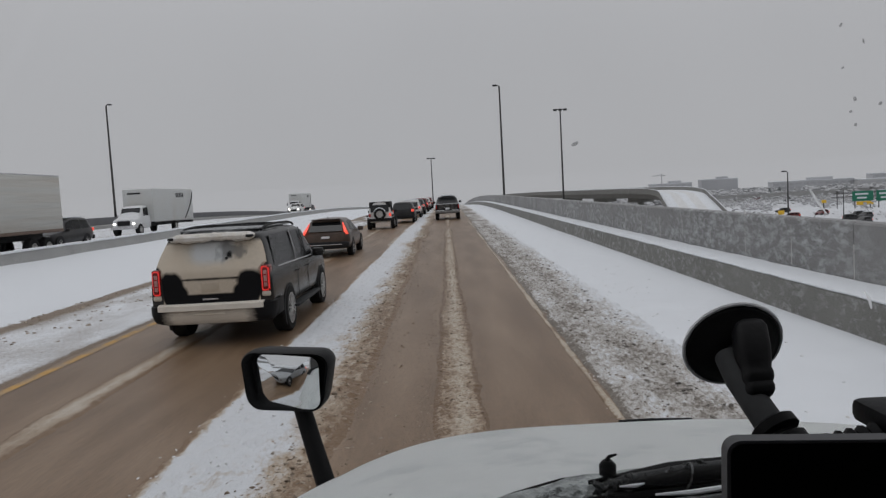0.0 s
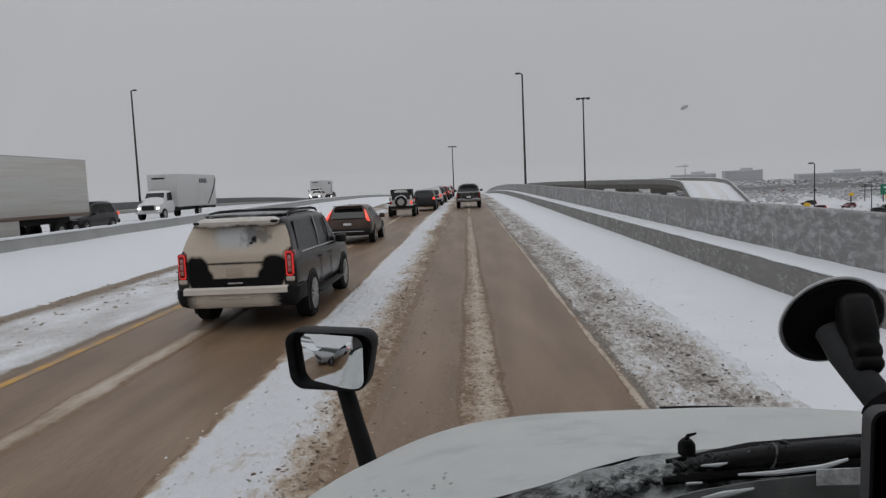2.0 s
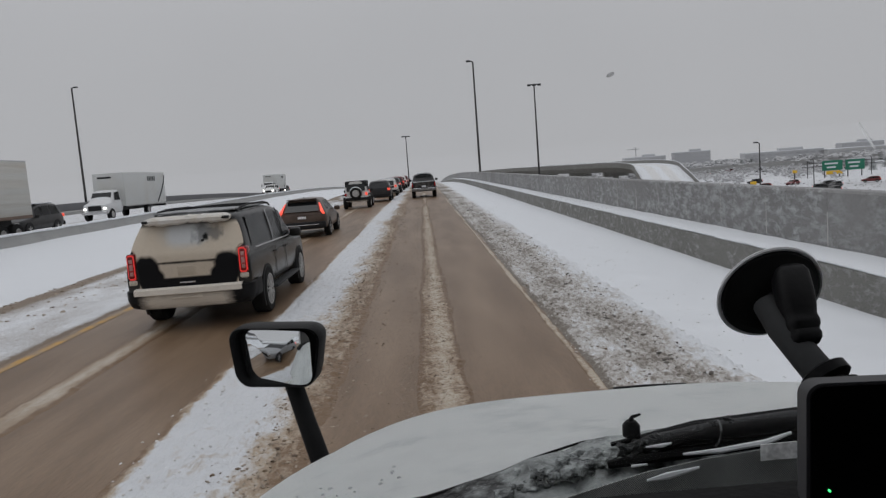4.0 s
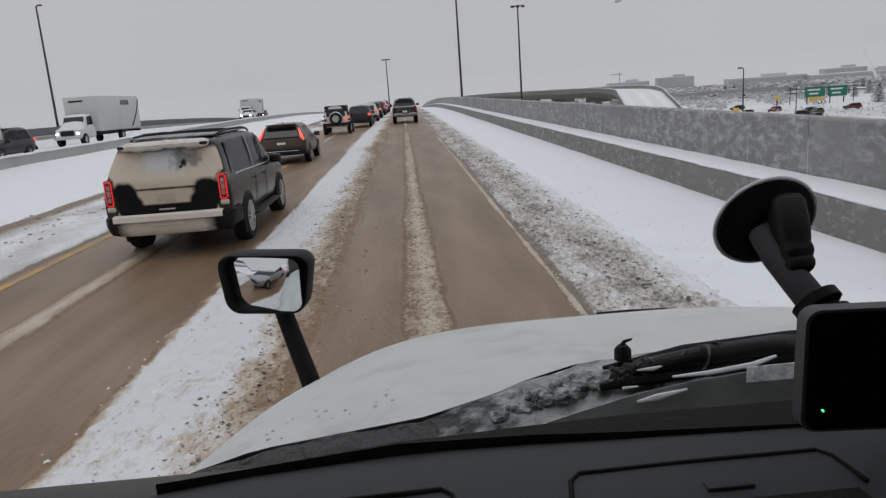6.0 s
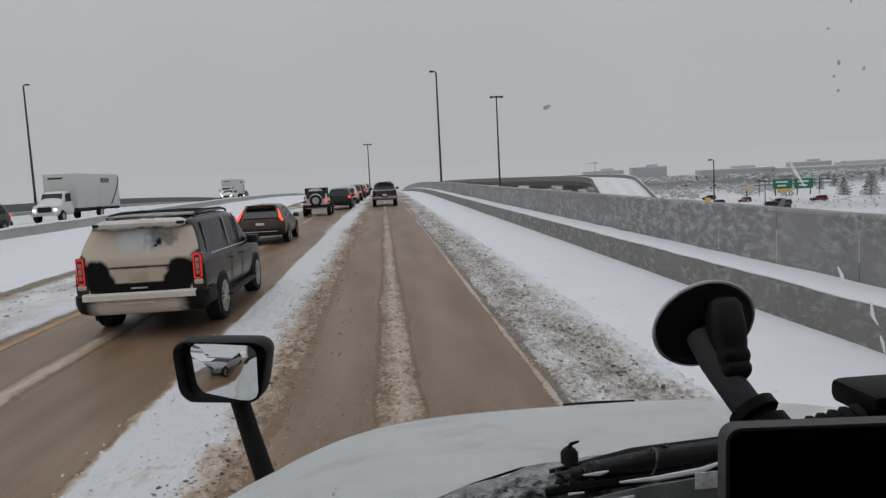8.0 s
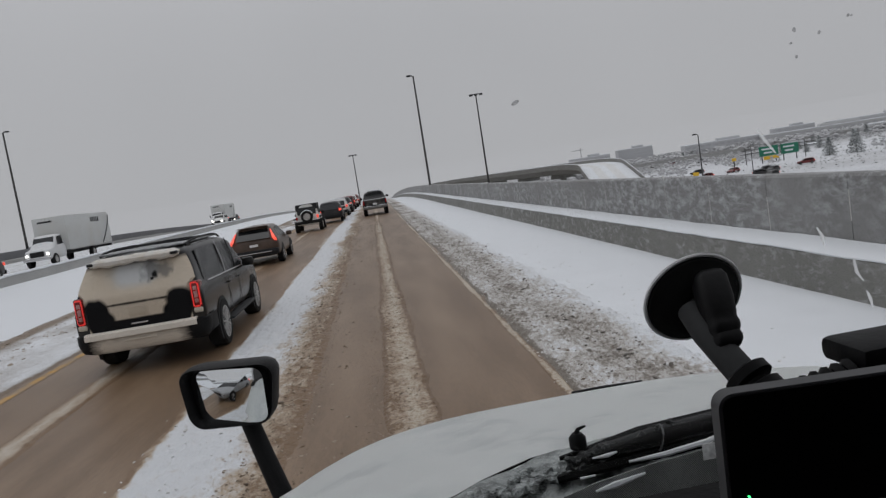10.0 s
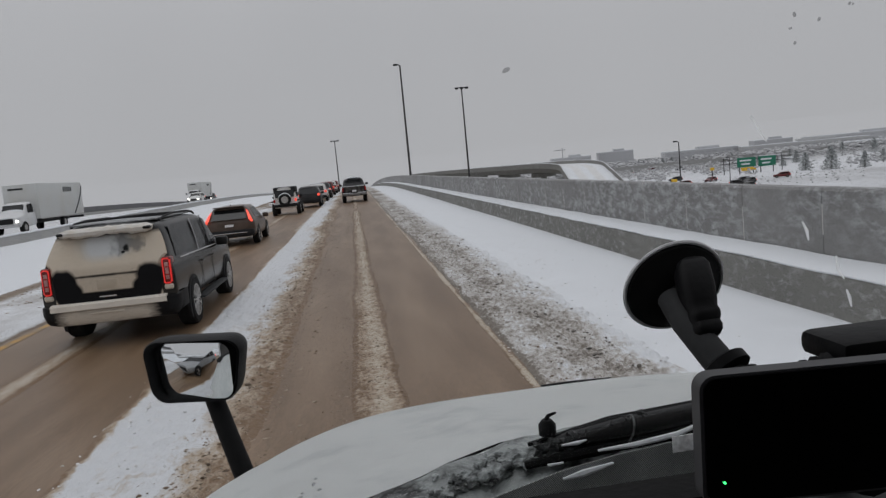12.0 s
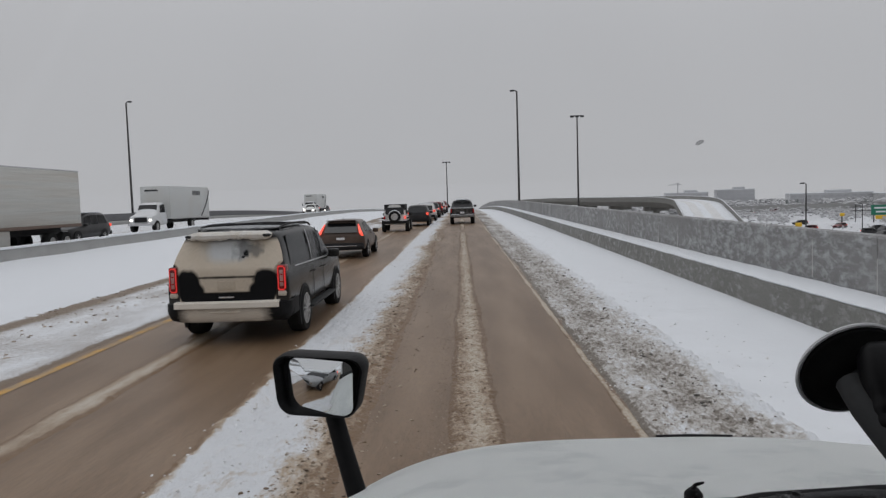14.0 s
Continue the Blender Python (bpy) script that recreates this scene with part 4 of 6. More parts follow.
        part("cross_bar", bm, M_TRIM, c)
    bm = bmesh.new()
    box(bm, 0, 1.9, 1.905, 1.36, 2.6, 0.03, 0.014)
    part("roof_snow", bm, mat("thin roof snow", (0.22, 0.225, 0.23), 0.7, var=0.3, scale=5, second=(0.45, 0.46, 0.47), amount=0.58, stretch=(1, 3, 1)), c)
    arches(c, 1.03, (1.15, 4.42), 0.40)
    for yy in (1.15, 4.42):
        for s in (1, -1):
            wheel(c, s * 0.915, yy, 0.415, 0.28, s, spokes=11, hub=0.68)
    side_mirrors(c, 0.98, 3.80, 1.22, P_SUV)
    bm = bmesh.new()
    box(bm, 0, 2.8, 0.38, 1.7, 4.6, 0.16, 0.03)
    part("underbody", bm, M_TRIM, c)
    return c


big_suv()


def wagon():
    c = place("station_wagon", -4.74, 27.5, 0, "brown station wagon with tall lit tail lamps", "car", "queue of cars")
    h = Hull([(0.0, 0.40, 0.90, 0.42, 1.02, 0.63, 1.46), (0.10, 0.55, 0.95, 0.32, 1.03, 0.67, 1.51), (1.2, 1.3, 0.96, 0.28, 0.97, 0.66, 1.53), (2.2, 2.2, 0.95, 0.28, 0.95, 0.66, 1.54), (3.1, 2.6, 0.95, 0.28, 0.93, 0.62, 1.46),
              (3.6, 3.5, 0.94, 0.28, 0.93, 0.66, 0.97), (4.5, 4.5, 0.86, 0.3, 0.78, 0.6, 0.82)])
    hull_part(h, P_WAGON, c)
    back_panel(h, [(-0.66, 1.04), (0.66, 1.04), (0.56, 1.40), (-0.56, 1.40)], c, M_GLASS, "rear_window")
    for s in (1, -1):
        lamp = back_panel(h, [(s * 0.74, 1.02), (s * 0.82, 0.90), (s * 0.91, 0.92), (s * 0.84, 1.06), (s * 0.69, 1.34), (s * 0.635, 1.37)], c, M_BRAKE, "tail_lamp", 0.03, "tall glowing red tail lamp")
    back_panel(h, rounded(-0.16, 0.16, 0.76, 0.85, 0.02), c, M_RIMGREY, "plate_bar", 0.02)
    bm = bmesh.new()
    box(bm, 0, -0.03, 0.50, 1.84, 0.18, 0.26, 0.06)
    bp = part("bumper", bm, M_TRIM, c)
    bm = bmesh.new()
    box(bm, 0, -0.13, 0.52, 1.3, 0.02, 0.035, 0.008)
    part("skid_strip", bm, M_CHROME, bp)
    bm = bmesh.new()
    box(bm, 0, 0.42, 1.505, 1.16, 0.34, 0.03, 0.012)
    part("spoiler", bm, P_WAGON, c)
    side_window(h, [(0.75, 0.15), (1.55, 0.1), (1.55, 0.92), (1.0, 0.85)], c)
    side_window(h, [(1.62, 0.1), (2.35, 0.1), (2.3, 0.93), (1.62, 0.92)], c)
    side_window(h, [(2.42, 0.1), (3.0, 0.1), (2.62, 0.85), (2.38, 0.93)], c)
    arches(c, 0.95, (0.95, 3.65), 0.34)
    for yy in (0.95, 3.65):
        for s in (1, -1):
            wheel(c, s * 0.84, yy, 0.34, 0.23, s)
    side_mirrors(c, 0.9, 2.95, 1.0, P_WAGON)
    bm = bmesh.new()
    tube(bm, [(0, 0.95, 1.53), (0, 0.78, 1.60)], [0.02, 0.006], 6)
    part("antenna", bm, M_TRIM, c)
    return c


wagon()


def jeep():
    c = place("off_roader", -4.50, 48.0, 0, "white boxy off-road vehicle with a covered spare wheel", "off-roader", "queue of cars")
    h = Hull([(0.0, 0.04, 0.78, 0.50, 1.10, 0.66, 1.82), (0.06, 0.10, 0.80, 0.46, 1.10, 0.68, 1.84), (1.4, 1.4, 0.80, 0.44, 1.10, 0.69, 1.85), (2.2, 2.0, 0.80, 0.44, 1.10, 0.68, 1.80), (2.35, 2.3, 0.78, 0.44, 1.08, 0.6, 1.12), (3.6, 3.6, 0.72, 0.5, 1.02, 0.55, 1.06)])
    hull_part(h, P_WHITEC, c, 1)
    bm = bmesh.new()
    box(bm, 0, 1.05, 1.66, 1.42, 2.0, 0.42, 0.06)
    part("soft_top", bm, M_TRIM, c)
    back_panel(h, rounded(-0.62, 0.62, 1.18, 1.66, 0.05), c, M_GLASS, "rear_window", 0.03)
    sp = bmesh.new()
    lathe(sp, [(0.05, 0.0), (0.36, 0.0), (0.40, 0.04), (0.40, 0.2), (0.36, 0.24), (0.25, 0.24), (0.23, 0.2), (0.02, 0.2)], pose(0.0, -0.02, 1.03, 90, 0, 0), 28)
    spare = part("spare_wheel", sp, M_TYRE, c)
    sp = bmesh.new()
    lathe(sp, [(0.235, 0.19), (0.235, 0.215), (0.21, 0.225), (0.18, 0.20), (0.07, 0.205), (0.06, 0.235), (0.02, 0.24)], pose(0.0, -0.02, 1.03, 90, 0, 0), 20)
    for k in range(7):
        box(sp, 0.13, 0, 0.215, 0.15, 0.05, 0.02, 0, pose(0.0, -0.02, 1.03, 90, 0, 0) @ pose(0, 0, 0, 0, 0, 360 / 7 * k))
    part("spokes", sp, M_RIM, spare)
    sp = bmesh.new()
    tube(sp, [(0.40 * math.cos(a), -0.16, 1.045 + 0.40 * math.sin(a)) for a in np.linspace(0.4, math.pi - 0.4, 12)], 0.05, 6)
    part("snow_rim", sp, M_CAP, spare, "arc of snow on the spare tyre")
    for s in (1, -1):
        bm = bmesh.new()
        box(bm, s * 0.70, -0.02, 0.98, 0.13, 0.08, 0.2, 0.02)
        part("tail_lamp", bm, M_BRAKE if s > 0 else M_TAILDIM, c)
        bm = bmesh.new()
        box(bm, s * 0.86, 0.62, 0.93, 0.2, 0.95, 0.08, 0.03)
        part("fender", bm, M_TRIM, c)
    bm = bmesh.new()
    box(bm, 0, -0.10, 0.66, 1.72, 0.16, 0.2, 0.03)
    bp = part("bumper", bm, M_TRIM, c)
    bm = bmesh.new()
    box(bm, 0, -0.10, 0.775, 1.5, 0.14, 0.035, 0.012)
    part("bumper_snow", bm, M_CAP, bp)
    side_window(h, [(0.25, 0.12), (1.0, 0.12), (1.0, 0.9), (0.25, 0.9)], c)
    side_window(h, [(1.1, 0.12), (1.9, 0.12), (1.85, 0.9), (1.1, 0.9)], c)
    for yy in (0.62, 3.05):
        for s in (1, -1):
            wheel(c, s * 0.80, yy, 0.40, 0.26, s)
    side_mirrors(c, 0.78, 2.05, 1.18, M_TRIM)
    return c


jeep()


def plain_suv(name, x, y, turn, paintm, label, lit=M_BRAKE, heads=False, roof_snow=False, w=0.93, length=4.6, height=1.68, group="queue of cars"):
    c = place(name, x, y, turn, label, "suv", group)
    k = length / 4.6
    h = Hull([(0.0, 0.28, w * 0.94, 0.45, 1.02, 0.66, height - 0.10), (0.10, 0.42, w, 0.34, 1.03, 0.70, height - 0.03), (1.3 * k, 1.3 * k, w, 0.30, 1.02, 0.72, height), (2.2 * k, 2.2 * k, w, 0.30, 1.0, 0.72, height), (3.2 * k, 2.65 * k, w, 0.30, 1.0, 0.68, height - 0.12),
              (3.35 * k, 3.3 * k, w * 0.99, 0.30, 0.99, 0.7, 1.03), (4.4 * k, 4.4 * k, w * 0.94, 0.32, 0.90, 0.66, 0.94), (4.6 * k, 4.6 * k, w * 0.84, 0.36, 0.80, 0.6, 0.84)])
    hull_part(h, paintm, c, 1)
    back_panel(h, rounded(-0.62, 0.62, 1.06, height - 0.2, 0.06), c, M_GLASS, "rear_window")
    for s in (1, -1):
        bm = bmesh.new()
        box(bm, s * (w - 0.14), 0.03, 0.98, 0.2, 0.12, 0.18, 0.03)
        part("tail_lamp", bm, lit, c)
        bm = bmesh.new()
        box(bm, s * (w - 0.24), 4.56 * k, 0.72, 0.3, 0.12, 0.14, 0.03)
        part("headlamp", bm, M_HEAD if heads else M_CHROME, c)
    bm = bmesh.new()
    box(bm, 0, -0.02, 0.52, 2 * w * 0.95, 0.14, 0.24, 0.05)
    part("bumper", bm, M_TRIM, c)
    front_panel(h, rounded(-0.45, 0.45, 0.45, 0.74, 0.05), 4.58 * k, c, M_TRIM, "grille")
    bm = bmesh.new()
    a, b = h.side(3.02 * k, 0.12), h.side(2.72 * k, 0.86)
    plate(bm, [(-a.x * 0.88, 3.28 * k, 1.06), (a.x * 0.88, 3.28 * k, 1.06), (b.x * 0.9, 2.74 * k, height - 0.14), (-b.x * 0.9, 2.74 * k, height - 0.14)], (0, 0.03, 0.03))
    part("windscreen", bm, M_GLASS, c, smooth=False)
    side_window(h, [(0.5, 0.12), (1.35 * k, 0.1), (1.35 * k, 0.92), (0.62, 0.88)], c)
    side_window(h, [(1.45 * k, 0.1), (2.2 * k, 0.1), (2.2 * k, 0.93), (1.45 * k, 0.92)], c)
    side_window(h, [(2.28 * k, 0.1), (3.0 * k, 0.1), (2.7 * k, 0.88), (2.28 * k, 0.93)], c)
    if roof_snow:
        bm = bmesh.new()
        box(bm, 0, 1.6 * k, height + 0.02, 1.2, 1.9 * k, 0.07, 0.03)
        part("roof_snow", bm, M_CAP, c)
    arches(c, w, (0.9 * k, 3.7 * k), 0.35)
    for yy in (0.9 * k, 3.7 * k):
        for s in (1, -1):
            wheel(c, s * (w - 0.11), yy, 0.35, 0.23, s)
    side_mirrors(c, w * 0.93, 2.95 * k, 1.06, paintm)
    return c


plain_suv("suv", -3.45, 56.0, 0, P_DARKC, "dark grey suv with one bright brake lamp")
plain_suv("suv", -3.25, 65.5, 0, P_WHITEC, "white suv with a snowy roof", roof_snow=True)
plain_suv("suv", -3.15, 74.0, 0, P_DARKC, "dark suv waiting in the queue")
plain_suv("suv", -3.0, 83.0, 0, P_RED, "dark red suv far along the queue")
plain_suv("suv", -2.9, 92.0, 0, P_WHITEC, "pale suv far along the queue")
plain_suv("suv", -2.8, 101.0, 0, P_RED, "red suv at the end of the visible queue")
plain_suv("suv", -4.5, -5.9, 0, paint("silver car paint", (0.30, 0.31, 0.32), 0.35, (0.22, 0.21, 0.20), 0.6), "silver grey suv following behind in the other lane")
plain_suv("suv", -22.6, 43.5, 180, P_DARKC, "dark suv with a snow-crusted nose, oncoming", heads=False, roof_snow=True, length=4.9, height=1.75, group="oncoming traffic")
plain_suv("suv", -24.4, 118.0, 180, P_WHITEC, "white suv with lit headlamps, oncoming", heads=True, group="oncoming traffic")
plain_suv("suv", -28.6, 150.0, 180, P_DARKC, "dark suv with lit headlamps, oncoming", heads=True, group="oncoming traffic")


def pickup():
    c = place("pickup_truck", 0.10, 57.6, 0, "dark pickup truck with a snowy bumper and tailgate", "pickup truck", "queue of cars")
    h = Hull([(0.0, 0.0, 0.96, 0.58, 1.30, 0.80, 1.30), (0.08, 0.08, 1.0, 0.52, 1.32, 0.84, 1.32), (1.75, 1.75, 1.0, 0.48, 1.32, 0.84, 1.32), (1.80, 1.88, 1.0, 0.48, 1.32, 0.76, 1.92), (2.6, 2.6, 1.0, 0.48, 1.30, 0.78, 1.95), (3.9, 3.4, 1.0, 0.48, 1.28, 0.74, 1.86), (4.1, 4.0, 1.0, 0.48, 1.26, 0.8, 1.29), (5.6, 5.6, 0.95, 0.5, 1.15, 0.75, 1.18)])
    hull_part(h, mat("black pickup paint", (0.008, 0.008, 0.009), 0.4, var=0.2, spec=0.25), c, 1)
    back_panel(h, [(-0.70, 1.40), (0.70, 1.40), (0.64, 1.82), (-0.64, 1.82)], c, M_GLASS, "rear_window", -1.78, depth=0.03)
    back_panel(h, rounded(-0.78, 0.78, 0.86, 1.28, 0.04), c, mat("salted tailgate", (0.022, 0.021, 0.020), 0.5, var=0.2, second=(0.16, 0.15, 0.14), amount=0.6, scale=3, spec=0.25), "tailgate", 0.02)
    for s in (1, -1):
        bm = bmesh.new()
        box(bm, s * 0.905, 0.01, 1.08, 0.11, 0.1, 0.30, 0.03)
        part("tail_lamp", bm, M_TAILDIM, c)
    bm = bmesh.new()
    box(bm, 0, -0.12, 0.68, 1.94, 0.24, 0.2, 0.04)
    bp = part("bumper", bm, mat("salted chrome", (0.30, 0.30, 0.30), 0.45, 0.5, var=0.3, scale=6, second=(0.12, 0.115, 0.11), amount=0.52), c)
    for xa in (-0.58, 0.60):
        bm = bmesh.new()
        box(bm, xa, -0.12, 0.79, 0.62, 0.2, 0.045, 0.02)
        part("bumper_snow", bm, M_CAP, bp, "snow lying on the step bumper")
    bm = bmesh.new()
    box(bm, 0, 0.0, 1.31, 1.66, 0.09, 0.05, 0.02)
    part("tailgate_snow", bm, M_CAP, c)
    bm = bmesh.new()
    box(bm, 0, -0.03, 0.93, 0.34, 0.03, 0.16, 0.01)
    part("plate_bar", bm, M_RIMGREY, c)
    bm = bmesh.new()
    box(bm, 0.05, 2.7, 1.99, 1.1, 1.2, 0.1, 0.04)
    part("roof_snow", bm, M_CAP, c)
    side_window(h, [(1.98, 0.12), (2.8, 0.12), (2.8, 0.9), (2.0, 0.9)], c)
    side_window(h, [(2.88, 0.12), (3.75, 0.12), (3.4, 0.88), (2.88, 0.9)], c)
    arches(c, 1.0, (1.1, 4.6), 0.42)
    for yy in (1.1, 4.6):
        for s in (1, -1):
            wheel(c, s * 0.86, yy, 0.42, 0.28, s)
    side_mirrors(c, 1.0, 3.6, 1.42, M_TRIM)
    return c


pickup()


def box_truck(name, x, y, label, length=8.0):
    """Faces the viewer: its nose is towards smaller y."""
    c = place(name, x, y, 180, label, "box truck", "oncoming traffic")
    h = Hull([(-2.9, -2.5, 0.95, 0.55, 1.45, 0.80, 2.30), (-2.3, -2.3, 1.0, 0.5, 1.45, 0.86, 2.36), (-1.7, -1.7, 1.0, 0.5, 1.45, 0.86, 2.36), (-0.9, -1.3, 1.0, 0.5, 1.42, 0.8, 2.26), (-0.75, -0.8, 1.0, 0.5, 1.40, 0.82, 1.45), (0.15, 0.15, 0.98, 0.5, 1.30, 0.80, 1.36), (0.3, 0.3, 0.92, 0.55, 1.2, 0.75, 1.25)])
    hull_part(h, P_TRUCK, c, 1, "cab")
    part("windscreen", plate(bmesh.new(), [(-0.78, -0.84, 1.48), (0.78, -0.84, 1.48), (0.72, -1.26, 2.14), (-0.72, -1.26, 2.14)], (0, 0.04, 0.03)), M_GLASS, c)
    front_panel(h, rounded(-0.5, 0.5, 0.80, 1.18, 0.05), 0.29, c, M_TRIM, "grille")
    bm = bmesh.new()
    box(bm, 0, 0.36, 0.62, 2.0, 0.16, 0.2, 0.04)
    part("bumper", bm, M_CHROME, c)
    side_window(h, [(-2.2, 0.1), (-1.2, 0.1), (-1.4, 0.85), (-2.2, 0.9)], c)
    for s in (1, -1):
        bm = bmesh.new()
        box(bm, s * 0.76, 0.27, 0.96, 0.22, 0.12, 0.15, 0.04)
        part("headlamp", bm, M_HEAD, c)
        bm = bmesh.new()
        box(bm, s * 1.25, -1.1, 1.75, 0.16, 0.1, 0.42, 0.04)
        box(bm, s * 1.08, -1.1, 1.6, 0.3, 0.03, 0.03)
        part("side_mirror", bm, M_TRIM, c)
    bm = bmesh.new()
    box(bm, 0, -2.6 - length / 2, 2.35, 2.5, length, 2.7, 0.04)
    b = part("box_body", bm, P_BOX, c, "white box body with a dark swoosh mark")
    for s in (1, -1):
        bm = bmesh.new()
        pts = [(s * 1.27, -2.6 - length + 0.05 + 2.1 * (1 - u) ** 1.5, 1.1 + 2.3 * u) for u in np.linspace(0, 1, 9)]
        tube(bm, pts, 0.05, 6, 1.0)
        part("swoosh", bm, M_GREYPL, b)
        for k in range(5):
            bm = bmesh.new()
            box(bm, s * 1.252, -2.6 - length + 2.4 + k * 0.38, 3.15, 0.012, 0.26, 0.4)
            part("lettering_bar", bm, M_GREYPL, b)
    bm = bmesh.new()
    box(bm, 0.3, -2.595, 3.35, 1.1, 0.02, 0.14)
    part("front_bar", bm, M_GREYPL, b)
    bm = bmesh.new()
    box(bm, 0, -5.6, 0.75, 1.0, 9, 0.24, 0.02)
    box(bm, 0, -2.6 - length, 0.75, 2.3, 0.1, 0.2, 0.02)
    part("chassis", bm, M_TRIM, c)
    for yy, dx in ((-0.45, 0.88), (-7.6, 0.95)):
        for s in (1, -1):
            wheel(c, s * dx, yy, 0.46, 0.3, s, hub=0.55)
    return c


box_truck("box_truck", -25.2, 55.5, "white box truck with lit headlamps, oncoming", 9.0)
box_truck("box_truck", -28.5, 132.0, "distant white box truck on the opposite carriageway", 9.0)


def semi():
    c = place("semi_truck", -21.6, 14.2, 180, "white semi truck pulling a long dirty white trailer", "truck", "oncoming traffic")
    h = Hull([(-6.2, -6.2, 1.2, 0.9, 2.0, 1.15, 3.75), (-5.8, -5.8, 1.22, 0.6, 2.0, 1.18, 3.9), (-3.3, -3.5, 1.22, 0.6, 2.0, 1.15, 3.7), (-2.0, -2.9, 1.2, 0.6, 2.0, 1.0, 2.95), (-1.9, -1.9, 1.15, 0.6, 1.9, 0.9, 2.0), (0, 0, 1.05, 0.6, 1.55, 0.85, 1.65)])
    hull_part(h, P_TRUCK, c, 1, "cab")
    part("windscreen", plate(bmesh.new(), [(-1.0, -2.0, 2.05), (1.0, -2.0, 2.05), (0.9, -2.75, 2.85), (-0.9, -2.75, 2.85)], (0, 0.05, 0.04)), M_GLASS, c)
    side_window(h, [(-3.6, 0.05), (-2.4, 0.05), (-2.9, 0.5), (-3.6, 0.5)], c)
    side_window(h, [(-5.3, 0.45), (-4.8, 0.45), (-4.8, 0.7), (-5.3, 0.7)], c)
    for s in (1, -1):
        bm = bmesh.new()
        box(bm, s * 1.42, -2.3, 2.2, 0.2, 0.18, 0.8, 0.06)
        box(bm, s * 1.2, -2.3, 2.3, 0.4, 0.04, 0.04)
        part("side_mirror", bm, M_TRIM, c)
        bm = bmesh.new()
        box(bm, s * 0.8, 0.0, 1.0, 0.36, 0.12, 0.26, 0.05)
        part("headlamp", bm, M_HEAD, c)
        bm = bmesh.new()
        box(bm, s * 1.2, -4.2, 0.75, 0.3, 2.6, 0.6, 0.06)
        part("fuel_tank", bm, P_TRUCK, c)
    bm = bmesh.new()
    box(bm, 0, -15.2, 2.75, 2.6, 16.1, 2.75, 0.03)
    t = part("trailer", bm, P_TRAILER, c, "long dirty white trailer body")
    bm = bmesh.new()
    box(bm, 0, -15.2, 1.30, 2.62, 16.1, 0.16, 0.02)
    part("floor_rail", bm, mat("rusty rail", (0.16, 0.11, 0.085), 0.7, var=0.3), t)
    bm = bmesh.new()
    box(bm, 0, -15.2, 4.13, 2.62, 16.1, 0.06, 0.02)
    part("roof_rail", bm, M_CHROME, t)
    for s in (1, -1):
        bm = bmesh.new()
        box(bm, s * 1.22, -14.0, 0.85, 0.04, 6.5, 0.75, 0.01)
        part("side_skirt", bm, P_TRAILER, t)
        for yy in (-0.9, -5.2, -6.5, -20.6, -21.9):
            wheel(c, s * 1.05, yy, 0.5, 0.36, s, hub=0.52)
    bm = bmesh.new()
    box(bm, 0, -20.0, 1.05, 1.2, 5.0, 0.3, 0.02)
    box(bm, 0, -3.5, 0.85, 1.0, 7.0, 0.3, 0.02)
    part("chassis", bm, M_TRIM, c)
    return c


semi()


# ---- lamps, bridge and the low ground on the right ----
def street_lamp(x, y, base, top, r, label, kind="hook", reach=0.62, turn=0):
    c = empty("street_lamp", pose(x, y, base, 0, 0, turn), label, "street lamp", "street lamps")
    hgt = top - base
    bm = bmesh.new()
    tube(bm, [(0, 0, 0), (0, 0, hgt * 0.5), (0, 0, hgt)], [r, r * 0.8, r * 0.55], 12)
    part("pole", bm, M_POLE, c)
    bm = bmesh.new()
    box(bm, 0, 0, 0.03, r * 3.4, r * 3.4, 0.06, 0.01)
    part("base_plate", bm, M_POLE, c)
    if kind == "hook":
        bm = bmesh.new()
        tube(bm, [(0, 0, hgt - 0.1), (-reach * 0.3, 0, hgt + 0.1), (-reach, 0, hgt + 0.12)], [r * 0.5, r * 0.4, r * 0.35], 8)
        part("arm", bm, M_POLE, c)
        bm = bmesh.new()
        box(bm, -reach * 0.9, 0, hgt + 0.1, reach * 0.9, 0.42, 0.2, 0.08)
        part("lamp_head", bm, M_GREYPL, c)
    else:
        bm = bmesh.new()
        tube(bm, [(-reach, 0, hgt), (0, 0, hgt + 0.15), (reach, 0, hgt)], [r * 0.4] * 3, 8)
        part("arm", bm, M_POLE, c)
        for s in (-1, 0, 1):
            bm = bmesh.new()
            box(bm, s * reach, 0, hgt - 0.1, reach * 0.7, 0.6, reach * 0.4, 0.1)
            part("lamp_head", bm, M_GREYPL, c)
    return c


street_lamp(7.25, 88.0, -6.5, 15.3, 0.17, "tall dark steel lamp post beside the parapet")
street_lamp(7.25, 8.6, -6.5, 15.3, 0.14, "tall dark steel lamp post beside the parapet")
street_lamp(37.7, 228.0, -10, 27.5, 0.36, "high mast with a ring of lamp heads", "double", 1.6)
street_lamp(-8.5, 470.0, -12, 27.0, 0.45, "distant high mast with lamp heads", "double", 2.0)
street_lamp(-49.5, 106.0, -6, 18.3, 0.20, "tall dark lamp post behind the opposite parapet", turn=180)
street_lamp(48.0, 100.0, -9.0, 3.0, 0.13, "hooked lamp post standing on the lower road", reach=0.6)
street_lamp(-125, 300.0, -20, 8, 0.2, "small distant lamp post", "double", 1.0)
street_lamp(92, 165.0, -10, -1.5, 0.13, "thin lamp post on the lower road")

